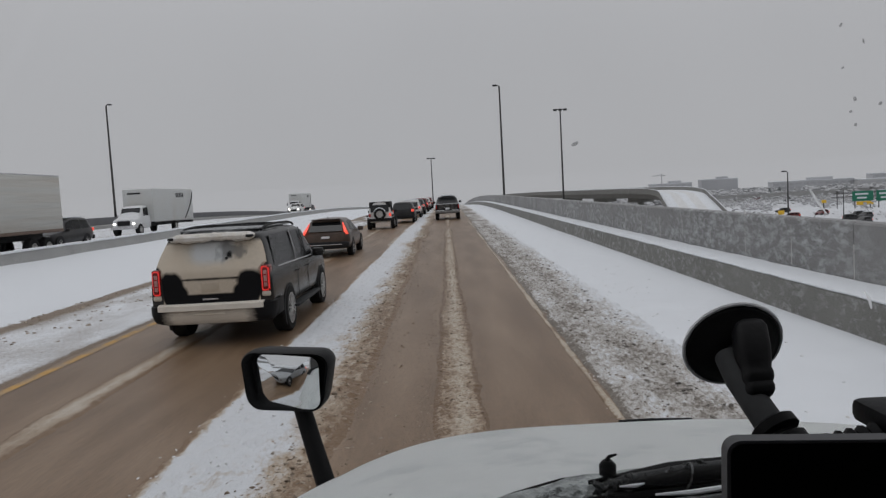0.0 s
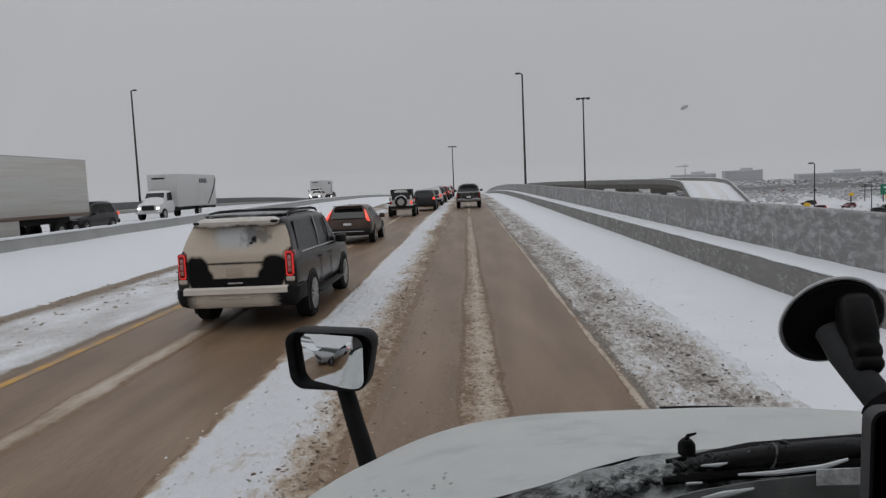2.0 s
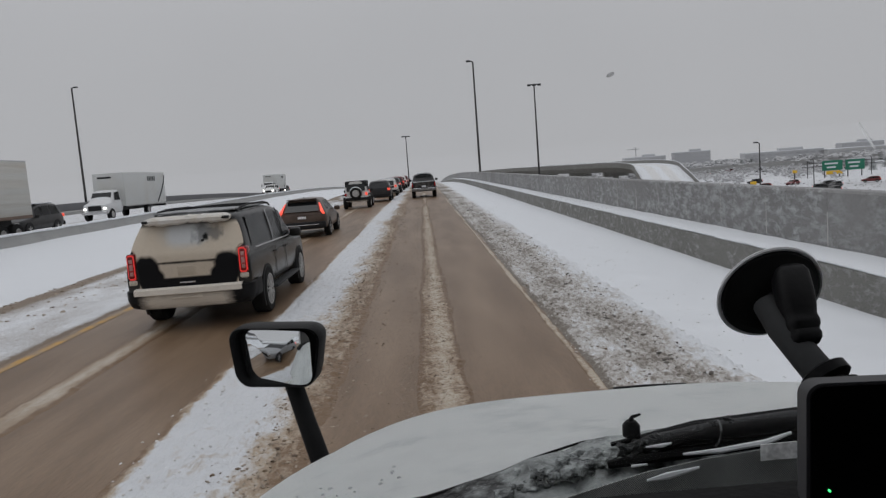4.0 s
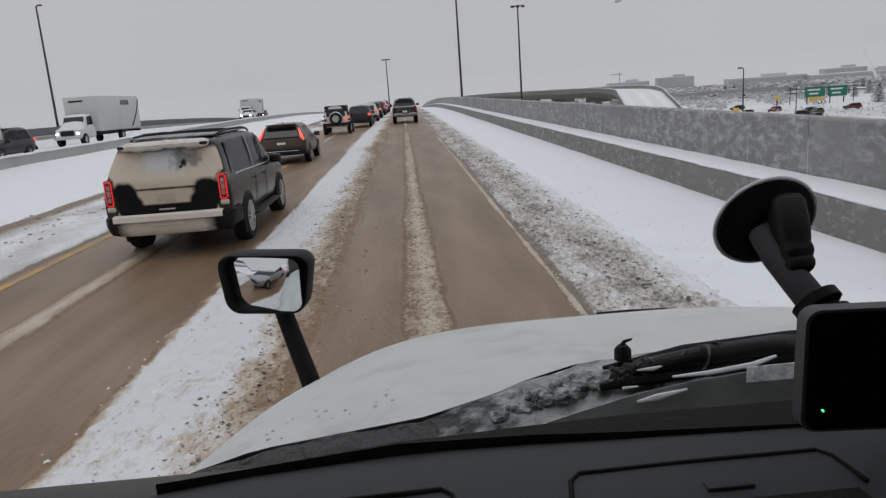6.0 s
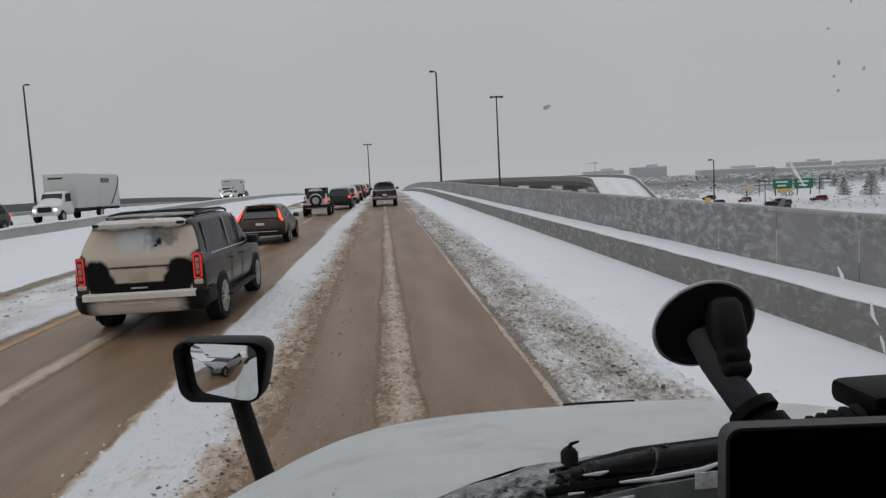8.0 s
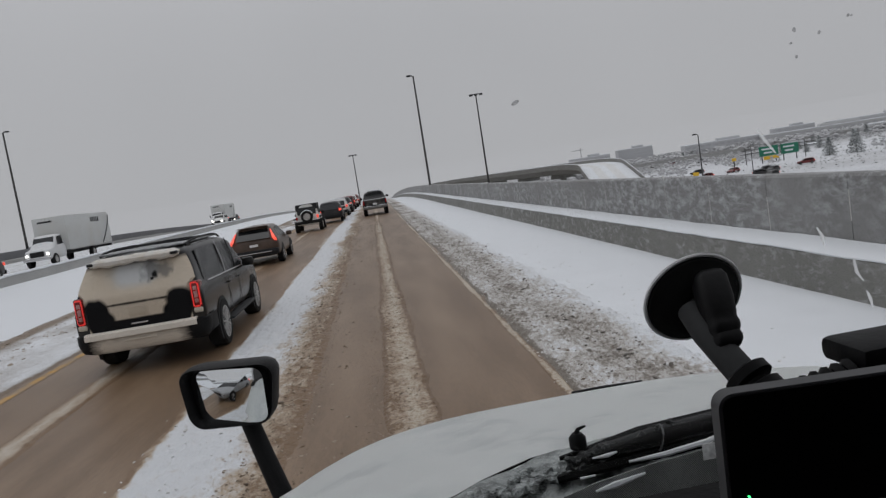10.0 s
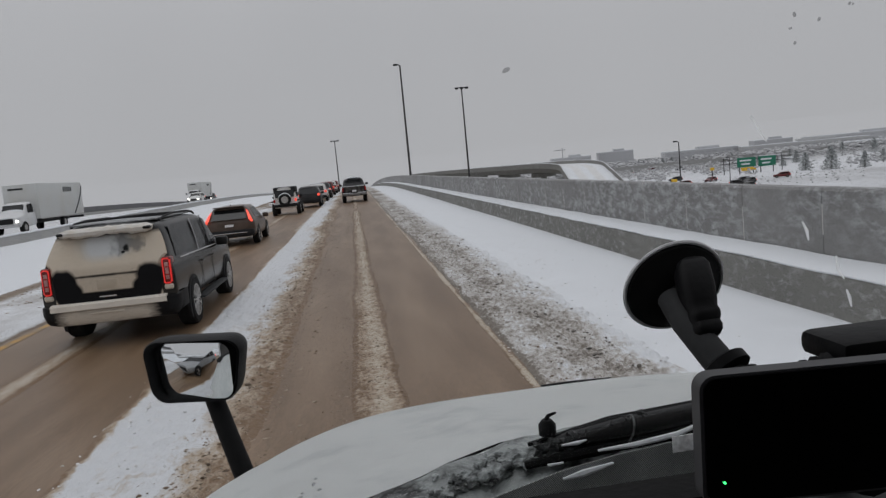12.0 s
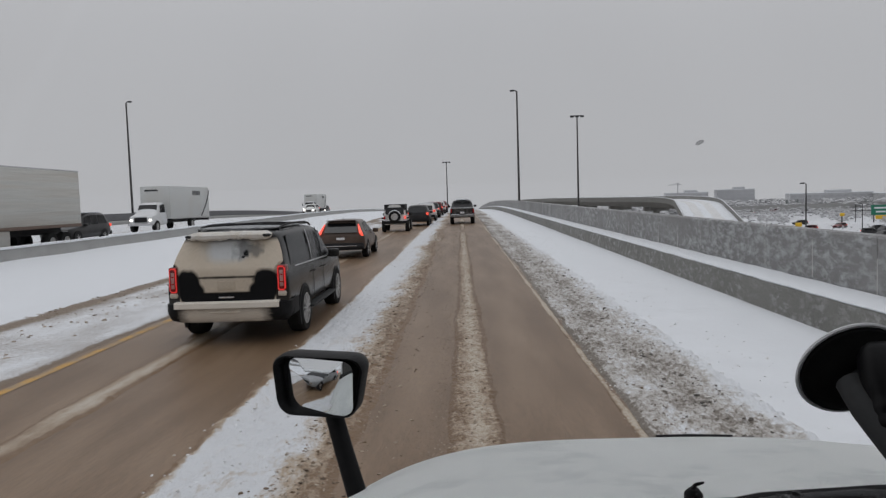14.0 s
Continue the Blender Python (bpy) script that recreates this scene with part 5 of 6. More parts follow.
# sign bridge stub beside the parapet
c = empty("sign_post", pose(9.6, 10.9, -6.5), "dark steel column with a snow-capped crossarm", "sign structure")
bm = bmesh.new()
tube(bm, [(0, 0, 0), (0, 0, 10.4)], 0.26, 16)
part("column", bm, M_POLE, c)
bm = bmesh.new()
tube(bm, [(-0.2, 0, 9.9), (7, 0.3, 9.9)], 0.12, 12)
part("crossarm", bm, M_POLE, c)
bm = bmesh.new()
tube(bm, [(-0.1, 0, 10.02), (7, 0.3, 10.02)], 0.1, 10, 0.8)
lathe(bm, [(0.27, 0), (0.26, 0.06), (0.1, 0.09)], pose(0, 0, 10.4), 16)
part("snow", bm, M_CAP, c, "snow lying on the crossarm")


def path_point(p, u):
    """A point on a smooth path through p."""
    n = len(p) - 1
    i = min(int(u * n), n - 1)
    f = u * n - i
    q = [Vector(p[max(0, min(n, k))]) for k in (i - 1, i, i + 1, i + 2)]
    return 0.5 * ((2 * q[1]) + (q[2] - q[0]) * f + (2 * q[0] - 5 * q[1] + 4 * q[2] - q[3]) * f * f + (3 * q[1] - q[0] - 3 * q[2] + q[3]) * f ** 3)


M_TRACK = mat("packed grey snow", (0.645, 0.645, 0.64), 0.8, var=0.15, scale=0.6)
RAMP = [(44, 108, -9.0), (48, 133, -5.0), (52.5, 155, -1.7), (56, 172, -0.1), (55.5, 192, 0.5), (51, 218, 0.6), (46.5, 255, 0.7), (43, 310, 0.7), (38, 390, 0.2), (30, 500, -1.5)]
ramp = empty("flyover", Matrix(), "curving concrete flyover ramp with a snowy deck", "bridge", kind="structure")


def ramp_sweep(name, profile, material, n=90):
    bm = bmesh.new()
    loops = []
    for i in range(n + 1):
        u = i / n
        p = path_point(RAMP, u)
        d = path_point(RAMP, min(1, u + 0.004)) - path_point(RAMP, max(0, u - 0.004))
        s = Vector((d.y, -d.x, 0)).normalized()
        loops.append([p + s * a + Vector((0, 0, b)) for a, b in profile])
    return part(name, rings(bm, loops), material, ramp)


ramp_sweep("deck", [(-5.2, -0.1), (-5.2, -0.45), (-3.4, -1.9), (3.4, -1.9), (5.2, -0.45), (5.2, -0.1)], M_KERB)
ramp_sweep("deck_snow", [(-5.0, -0.11), (-5.0, 0.02), (-2, 0.05), (0, 0.02), (2, 0.05), (5.0, 0.02), (5.0, -0.11)], M_SNOW)
for s in (-1.7, 1.7):
    ramp_sweep("wheel_track", [(s - 0.95, 0.03), (s - 0.8, 0.065), (s + 0.8, 0.065), (s + 0.95, 0.03)], M_TRACK)
for s in (-1, 1):
    ramp_sweep("parapet", [(s * 5.25, -0.5), (s * 5.25, 0.85), (s * 4.95, 0.85), (s * 4.9, -0.08)], M_KERB)
    ramp_sweep("parapet_snow", [(s * 5.2, 0.851), (s * 5.1, 0.95), (s * 5.0, 0.851)], M_CAP)
for i in (4.3, 5.2, 6.1, 7, 8):
    p = path_point(RAMP, i / 9)
    bm = bmesh.new()
    tube(bm, [(p.x, p.y, -24), (p.x, p.y, p.z - 3)], 0.9, 14)
    box(bm, p.x, p.y, p.z - 2.5, 7, 1.8, 1.2, 0.15)
    part("pier", bm, M_KERB, ramp)

low = sheet("low_road", np.linspace(28, 52, 9), spaced((20, 420, 8)), lambda X, Y: -9.2 - 0.006 * np.clip(Y - 100, 0, 1500) + 0 * X, M_DIRTY, dirt=lambda X, Y: np.clip(0.55 + 0.3 * np.sin(X * 1.7), 0, 1))
low.location.z = 1.4
tagged(low, "snowy lower road with wheel tracks", "road", kind="structure")


def sign(x, y, w, hgt, z, base, label, tab=True, posts=True):
    c = empty("road_sign", pose(x, y, 0, 0, 0, -12), label, "road sign", "green road signs")
    bm = bmesh.new()
    box(bm, 0, 0, z, w, 0.12, hgt, 0.04)
    p = part("panel", bm, M_SIGN, c)
    for k, (ww, zz) in enumerate(((0.62, 0.2), (0.45, -0.18))):
        bm = bmesh.new()
        box(bm, -0.05 * w, -0.075, z + zz * hgt, w * ww, 0.02, hgt * 0.16)
        part("writing_bar", bm, M_CAP, p)
    if tab:
        bm = bmesh.new()
        box(bm, 0.1 * w, -0.02, z - hgt * 0.72, w * 0.8, 0.12, hgt * 0.36, 0.03)
        part("exit_tab", bm, M_SIGNY, c, "yellow exit-only strip")
    for s in (-0.36, 0.36):
        bm = bmesh.new()
        box(bm, s * w, 0.25, (z + hgt / 2 + base) / 2, 0.3, 0.3, z + hgt / 2 - base, 0.03)
        part("post", bm, M_POLE, c)
    return c


sign(142.0, 243.0, 6.6, 3.4, -5.6, -17, "green motorway sign with a yellow lower strip")
sign(150.6, 244.0, 6.2, 3.6, -5.8, -17, "plain green motorway sign", False)
gantry = empty("sign_gantry", pose(5, 0, 0), "thin grey steel sign gantry over the lower road", "gantry")
for gx in (131, 154):
    bm = bmesh.new()
    tube(bm, [(gx, 248, -17), (gx, 248, -3.6)], 0.13, 10)
    part("upright", bm, M_POLE, gantry)
bm = bmesh.new()
tube(bm, [(129, 248, -4.6), (158, 248, -4.6)], 0.12, 8)
tube(bm, [(129, 248, -5.8), (158, 248, -5.8)], 0.12, 8)
part("truss", bm, M_POLE, gantry)

# Facade and window colours are lightened and drawn together as distance haze.
M_BLD = [mat("haze-paled facade " + n, col, 0.8, var=0.12, scale=0.05, fine=0.6) for n, col in (("pale", (0.485, 0.49, 0.505)), ("slate", (0.45, 0.455, 0.47)), ("warm", (0.47, 0.47, 0.47)))]
M_WINDOWS = mat("window bands paled by haze", (0.43, 0.435, 0.45), 0.4, var=0.2, scale=0.2)


def building(x, y, w, d, top, m, label, storeys=4, base=-25):
    c = empty("building", pose(x, y, 0, 0, 0, -math.degrees(math.atan2(x, y)) * 0.6), label, "building", "distant buildings")
    bm = bmesh.new()
    box(bm, 0, 0, (top + base) / 2, w, d, top - base, 0.2)
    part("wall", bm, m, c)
    bm = bmesh.new()
    box(bm, 0, 0, top + 0.2, w * 1.01, d * 1.01, 0.7, 0.1)
    r = part("roof", bm, M_SNOW, c, "flat roof with snow")
    bm = bmesh.new()
    box(bm, w * 0.12, 0, top + 1.6, w * 0.3, d * 0.4, 2.6, 0.1)
    part("plant_room", bm, m, r)
    n = max(4, int(w / 6))
    for s in range(storeys):
        z = top - 2.4 - s * 3.6
        for k in range(n):
            bm = bmesh.new()
            box(bm, -w / 2 + w * (k + 0.5) / n, -d / 2 - 0.05, z, w / n * 0.72, 0.14, 1.7)
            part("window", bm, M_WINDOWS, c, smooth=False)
    return c


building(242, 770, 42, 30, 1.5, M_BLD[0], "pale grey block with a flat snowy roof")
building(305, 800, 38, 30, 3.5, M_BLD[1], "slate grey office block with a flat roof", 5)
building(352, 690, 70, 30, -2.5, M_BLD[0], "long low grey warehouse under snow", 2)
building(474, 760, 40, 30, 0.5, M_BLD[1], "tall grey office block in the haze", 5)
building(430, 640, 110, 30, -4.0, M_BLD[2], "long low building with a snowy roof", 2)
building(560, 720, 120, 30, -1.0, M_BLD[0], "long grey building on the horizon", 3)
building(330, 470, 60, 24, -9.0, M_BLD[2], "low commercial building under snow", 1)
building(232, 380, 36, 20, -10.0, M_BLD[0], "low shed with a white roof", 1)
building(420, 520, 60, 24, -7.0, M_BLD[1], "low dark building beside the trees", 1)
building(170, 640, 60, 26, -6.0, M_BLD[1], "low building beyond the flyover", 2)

crane = empty("tower_crane", pose(204, 672, 0), "thin grey tower crane far off in the haze", "crane")
for nm, pts, r in (("mast", ((0, 0, -20), (0, 0, 11.5)), 0.4), ("jib", ((-9, 0, 9.6), (3.5, 0, 9.6)), 0.32), ("tie_bar", ((-5, 0, 9.7), (0, 0, 11.4), (3, 0, 9.7)), 0.12)):
    bm = bmesh.new()
    tube(bm, pts, r, 6)
    part(nm, bm, M_BLD[1], crane)

M_BARK = mat("dark bark", (0.06, 0.05, 0.042), 0.9, var=0.3)
# Needle base is lightened as distance haze; second colour is the snow.
M_LEAF = mat("snow-dusted hazy needles", (0.13, 0.145, 0.13), 0.85, var=0.3, scale=2.0, second=(0.62, 0.64, 0.65), amount=0.48, fine=6)


def tree(x, y, base, hgt, seed, label):
    rnd = random.Random(seed)
    c = empty("tree", pose(x, y, base), label, "tree", "trees by the lower road")
    bm = bmesh.new()
    tube(bm, [(0, 0, 0), (0.1, 0, hgt * 0.5), (0, 0.1, hgt * 0.95)], [hgt * 0.03, hgt * 0.02, 0.03], 8)
    for k in range(10):
        a, z = rnd.random() * 6.28, hgt * rnd.uniform(0.25, 0.8)
        ln = hgt * 0.3 * (1.1 - z / hgt)
        tube(bm, [(0, 0, z), (ln * math.cos(a), ln * math.sin(a), z + ln * 0.3)], [0.07, 0.02], 5)
    part("trunk", bm, M_BARK, c)
    bm = bmesh.new()
    for k in range(1500):
        z = hgt * rnd.uniform(0.14, 1.0)
        rad = hgt * 0.38 * (1.08 - z / hgt) ** 0.8 * math.sqrt(rnd.random()) * rnd.uniform(0.7, 1.2)
        a = rnd.random() * 6.28
        p = Vector((rad * math.cos(a), rad * math.sin(a), z))
        s = hgt * rnd.uniform(0.02, 0.05)
        q = [p + Vector((rnd.uniform(-s, s), rnd.uniform(-s, s), rnd.uniform(-s, s) * 0.6)) for _ in range(4)]
        vs = [bm.verts.new(v) for v in q]
        for f in ((0, 1, 2), (0, 2, 3), (0, 3, 1), (1, 3, 2)):
            bm.faces.new([vs[i] for i in f])
    part("crown", bm, M_LEAF, c, smooth=False)
    return c


rt = random.Random(5)
for k in range(26):
    d = rt.uniform(200, 420)
    a = rt.uniform(0.60, 0.86) if k < 17 else rt.uniform(0.30, 0.62)
    if k >= 17:
        d += 180
    tree(d * a, d, -9.0 - 0.006 * max(0, d - 100) - 0.6, rt.uniform(4.5, 8.5), k, "snow-dusted conifer beside the lower road")
for k in range(16):
    y = rt.uniform(150, 420)
    a = rt.uniform(0.40, 0.66)
    cc = plain_suv("car", 0, 0, 0, (P_DARKC, P_WHITEC, P_RED, P_DARKC)[k % 4], ("dark", "white", "red", "dark")[k % 4] + " car on the snowy lower ground", roof_snow=k % 3 == 0, group="distant cars")
    cc["category"] = "car"
    cc.matrix_basis = pose(y * a, y, -9.0 - 0.006 * max(0, y - 100) + 0.3, 0, 0, rt.choice((60, 80, 120, 250)))
for k, (ax, ay) in enumerate(((0.375, 205), (0.47, 175), (0.53, 232))):
    c = empty("barrier_marker", pose(ax * ay, ay, -9.4), "yellow impact marker in the snow", "marker", "yellow markers")
    bm = bmesh.new()
    box(bm, 0, 0, 3.0, 1.5, 0.4, 1.0, 0.12)
    part("face", bm, M_SIGNY, c)
    bm = bmesh.new()
    box(bm, 0, 0.2, 1.4, 0.3, 0.3, 2.8, 0.03)
    part("post", bm, M_POLE, c)


# Distance haze is put into these base colours, so the thicket is pale.
M_WOOD = island_mat("haze-paled thicket", (0.50, 0.50, 0.51), (0.41, 0.41, 0.415), 0.9)
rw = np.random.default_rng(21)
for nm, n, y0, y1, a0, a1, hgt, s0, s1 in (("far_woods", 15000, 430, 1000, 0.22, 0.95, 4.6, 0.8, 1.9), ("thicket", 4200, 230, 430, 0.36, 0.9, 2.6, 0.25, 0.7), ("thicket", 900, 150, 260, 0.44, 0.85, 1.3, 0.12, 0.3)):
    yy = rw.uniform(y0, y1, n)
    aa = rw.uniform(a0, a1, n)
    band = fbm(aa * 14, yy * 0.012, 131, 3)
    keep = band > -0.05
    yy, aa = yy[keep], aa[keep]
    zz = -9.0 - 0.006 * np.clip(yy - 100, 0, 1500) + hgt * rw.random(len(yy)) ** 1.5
    lumps(nm, yy * aa, yy, rw.uniform(s0, s1, len(yy)), zz, M_WOOD, n, "grey bare trees and scrub paled by distance haze")
for k, (x0, y0, x1, y1, z) in enumerate(((150, 420, 420, 470, -7.0),)):
    c = empty("low_barrier", Matrix(), "pale concrete barrier along the lower road", "barrier", "low barriers")
    bm = bmesh.new()
    rings(bm, [[(x, y, z - 3.5), (x, y, z), (x + 0.5, y + 0.2, z), (x + 0.5, y + 0.2, z - 3.5)] for x, y in [(x0 + (x1 - x0) * u, y0 + (y1 - y0) * u) for u in np.linspace(0, 1, 12)]])
    part("wall", bm, M_MEDIAN, c)


# ---- the truck that carries the camera ----
HX = 0.42


def hood_z(x, y):
    crown = np.interp(y, [0.6, 1.0, 1.4, 1.7, 1.95, 2.04, 2.1, 2.2, 2.28], [1.988, 1.932, 1.861, 1.772, 1.688, 1.615, 1.527, 1.387, 1.077])
    w = np.interp(y, [0.5, 1.6, 2.28], [1.113, 0.961, 0.968])
    u = np.clip(np.abs(x - HX) / w, 0, 1.25)
    return crown - 0.31 * u ** 3.45


truck = empty("truck_hood", pose(0, 0, 0), "wet white sloping truck hood streaked with melt water", "truck hood")
bm = bmesh.new()
us = np.linspace(-1.22, 1.22, 64)
hy = np.concatenate([np.linspace(0.6, 1.9, 30), np.linspace(1.94, 2.28, 16)])
rows = []
for y in hy:
    w = float(np.interp(y, [0.5, 1.6, 2.28], [1.113, 0.961, 0.968]))
    rows.append([bm.verts.new((HX + u * w, y, float(hood_z(HX + u * w, y)))) for u in us])
for a, b in zip(rows, rows[1:]):
    for i in range(len(us) - 1):
        bm.faces.new((a[i], a[i + 1], b[i + 1], b[i]))
bmesh.ops.solidify(bm, geom=bm.faces[:], thickness=0.012)
part("hood_skin", bm, M_HOOD, truck)
bm = bmesh.new()
rings(bm, [[(HX + x, y, 0.55), (HX + x, y, z)] for x, y, z in ((-1.15, 0.6, 1.5), (-1.12, 1.6, 1.4), (-1.05, 2.2, 1.25), (1.05, 2.2, 1.25), (1.12, 1.6, 1.4), (1.15, 0.6, 1.5))], cap=False, closed=False)
bmesh.ops.solidify(bm, geom=bm.faces[:], thickness=0.02)
part("hood_side", bm, M_HOOD, truck)
bm = bmesh.new()
tube(bm, [(0.49, 1.945, float(hood_z(0.49, 1.945)) + 0.003), (0.58, 1.95, float(hood_z(0.58, 1.95)) + 0.004), (0.70, 1.95, float(hood_z(0.70, 1.95)) + 0.003)], 0.004, 6)
part("hood_seam", bm, M_TRIM, truck)

rh = random.Random(8)
M_SPOT = mat("dark melt spots", (0.45, 0.47, 0.47), 0.25, var=0.3, scale=30)
spots = bmesh.new()
for k in range(18):
    x, y = rh.uniform(-0.28, -0.07), rh.uniform(0.94, 1.05)
    r = rh.uniform(0.0012, 0.0042)
    lathe(spots, [(r, 0.0), (r * 0.8, 0.0012), (r * 0.2, 0.0016)], Matrix.Translation((x, y, float(hood_z(x, y)) + 0.001)) @ pose(0, 0, 0, -9, -8, 0), 8)
part("melt_spots", spots, M_SPOT, truck, "scatter of dark water spots")

# mirror on its arm, standing on the hood
mirror = empty("hood_mirror", pose(-0.29, 1.58, 1.70), "black convex hood mirror on a stout arm", "mirror")


def mirror_ring(k, off, dz=0.0):
    """Outline of the mirror head, wider above than below."""
    pts = []
    for x, z in rounded(-0.103, 0.103, -0.071, 0.071, 0.036, 6):
        taper = 1.0 + 0.10 * (z / 0.071)
        pts.append((x * taper * k, off, z * k + dz))
    return pts


HEAD = pose(-0.370, 1.63, 1.944, 0, 3, -6)
bm = bmesh.new()
rings(bm, [[HEAD @ Vector(p) for p in mirror_ring(k, o)] for k, o in ((0.84, 0.004), (0.90, -0.022), (0.97, -0.028), (1.0, -0.02), (1.0, 0.02), (0.93, 0.06), (0.7, 0.085), (0.3, 0.095))])
hd = part("housing", bm, M_PLASTIC)
hd.parent, hd.matrix_parent_inverse = mirror, mirror.matrix_basis.inverted()
bm = bmesh.new()
GL = HEAD @ pose(0.0, -0.010, 0.001, 3.6, 0, -10.5)
vv = []
for k in range(14):
    f = k / 13
    vv.append([bm.verts.new(GL @ Vector((x * f, -0.022 + ((x * f) ** 2 + (z * f) ** 2) * 1.5, z * f))) for x, z in rounded(-0.073, 0.089, -0.064, 0.064, 0.026, 8)] if k else None)
mid = bm.verts.new(GL @ Vector((0, -0.022, 0)))
for k in range(len(vv[1])):
    bm.faces.new((mid, vv[1][k], vv[1][(k + 1) % len(vv[1])]))
for a, c in zip(vv[1:], vv[2:]):
    for k in range(len(a)):
        bm.faces.new((a[k], c[k], c[(k + 1) % len(a)], a[(k + 1) % len(a)]))
g = part("mirror_glass", bm, M_MIRROR, label="convex mirror glass showing the road behind")
g.parent, g.matrix_parent_inverse = mirror, mirror.matrix_basis.inverted()
bm = bmesh.new()
tube(bm, [(-0.355, 1.66, 1.895), (-0.32, 1.625, 1.785), (-0.277, 1.585, 1.655)], [0.021, 0.022, 0.024], 16, 1.0)
g = part("arm", bm, M_PLASTIC)
g.parent, g.matrix_parent_inverse = mirror, mirror.matrix_basis.inverted()
bm = bmesh.new()
lathe(bm, [(0.045, -0.02), (0.043, 0.008), (0.034, 0.014)], pose(-0.281, 1.588, 1.672, 8, -14, 0), 16)
g = part("foot", bm, M_RUBBER)
g.parent, g.matrix_parent_inverse = mirror, mirror.matrix_basis.inverted()


def ws_y(z):
    """The sloping windscreen."""
    return 0.64 - (z - 2.07) * 0.45


# cowl and wiper
rd = random.Random(3)
M_ICE = mat("wet icy cowl", (0.060, 0.066, 0.065), 0.45, var=0.4, scale=24, bump=0.9, second=(0.34, 0.365, 0.36), amount=0.46, fine=95, soft=0.07, both=0.4, spec=0.35)
cowl = empty("cowl", pose(HX, 0.7, 2.0), "black windscreen cowl crusted with wet slush", "cowl")
bm = bmesh.new()
cxs = np.linspace(-0.66, 0.95, 75)
loops = []
for x in cxs:
    edge = float(np.interp(x, [-0.9, -0.45, -0.3, -0.21, -0.03, 0.05, 0.09, 0.15, 0.36, 1.0], [1.75, 1.90, 1.955, 1.980, 2.0, 2.02, 2.035, 2.05, 2.055, 2.05]))
    n = 0.004 * math.sin(x * 37) + 0.003 * math.sin(x * 91)
    loops.append([(x, 0.645, min(2.02, edge - 0.02)), (x, 0.66, edge - 0.018 + n), (x, 0.69, edge - 0.005 + n), (x, 0.715, edge + n * 0.5), (x, 0.74, edge - 0.02), (x, 0.76, 1.7), (x, 0.645, 1.7)])
rings(bm, loops)
M_COWL = mat("wet black cowl under ice", (0.010, 0.011, 0.011), 0.34, var=0.5, scale=16, bump=0.8, second=(0.27, 0.29, 0.285), amount=0.62, fine=42, attr="dirt", soft=0.09, spec=0.35)
g = part("cowl_panel", bm, M_COWL)
g.data.attributes.new("dirt", "FLOAT", "POINT").data.foreach_set("value", [float(np.interp(v.co.x, [-0.25, -0.06, 0.03, 0.09, 0.2], [0.32, 0.42, 0.60, 0.78, 0.70])) for v in g.data.vertices])
g.parent, g.matrix_parent_inverse = cowl, cowl.matrix_basis.inverted()
bm = bmesh.new()
plate(bm, [(0.293, 0.636, 2.046), (0.42, 0.636, 2.046), (0.42, 0.64, 2.062), (0.295, 0.64, 2.060)], (0, 0.001, 0))
g = part("pale_sticker", bm, mat("pale sticker", (0.78, 0.79, 0.79), 0.6, var=0.4, scale=60, fine=200, second=(0.15, 0.15, 0.15), amount=0.6), label="pale sticker at the foot of the windscreen")
g.parent, g.matrix_parent_inverse = cowl, cowl.matrix_basis.inverted()
bm = bmesh.new()
for k in range(260):
    x = 0.02 + 0.145 * rd.random() ** 0.7
    top = float(np.interp(x, [-0.3, -0.21, -0.03, 0.05, 0.09, 0.15, 0.2], [1.955, 1.980, 2.0, 2.02, 2.035, 2.048, 2.05]))
    r = rd.uniform(0.003, 0.009)
    m = pose(x, 0.672 + 0.042 * rd.random(), top - 0.015 + 0.010 * rd.random(), rd.uniform(-35, 10), rd.uniform(-25, 25), rd.uniform(0, 360)) @ Matrix.Diagonal((1.0, rd.uniform(0.6, 1.3), rd.uniform(0.3, 0.55), 1))
    vs = bmesh.ops.create_icosphere(bm, subdivisions=2, radius=r, matrix=m)["verts"]
    for v in vs:
        v.co += Vector((rd.uniform(-0.1, 0.1), rd.uniform(-0.1, 0.1), rd.uniform(-0.1, 0.1))) * r
g = part("ice_crust", bm, M_ICE, label="crust of grey ice beside the wiper")
g.parent, g.matrix_parent_inverse = cowl, cowl.matrix_basis.inverted()
bm = bmesh.new()
tube(bm, [(x, 0.722, float(np.interp(x, [-0.9, -0.45, -0.3, -0.21, -0.03, 0.05, 0.09, 0.15, 0.36, 1.0], [1.75, 1.90, 1.955, 1.980, 2.0, 2.02, 2.035, 2.05, 2.055, 2.05])) - 0.004) for x in np.linspace(-0.64, 0.17, 30)], [0.003] * 22 + [0.0028, 0.0026, 0.0024, 0.002, 0.0018, 0.0015, 0.0012, 0.001], 6)
g = part("rubber_seal", bm, M_RUBBER)
g.parent, g.matrix_parent_inverse = cowl, cowl.matrix_basis.inverted()
wiper = empty("wiper", pose(0.2, 0.68, 2.06), "black windscreen wiper with ice on its blade", "wiper")


def under(ob, parent):
    ob.parent, ob.matrix_parent_inverse = parent, parent.matrix_basis.inverted()
    return ob


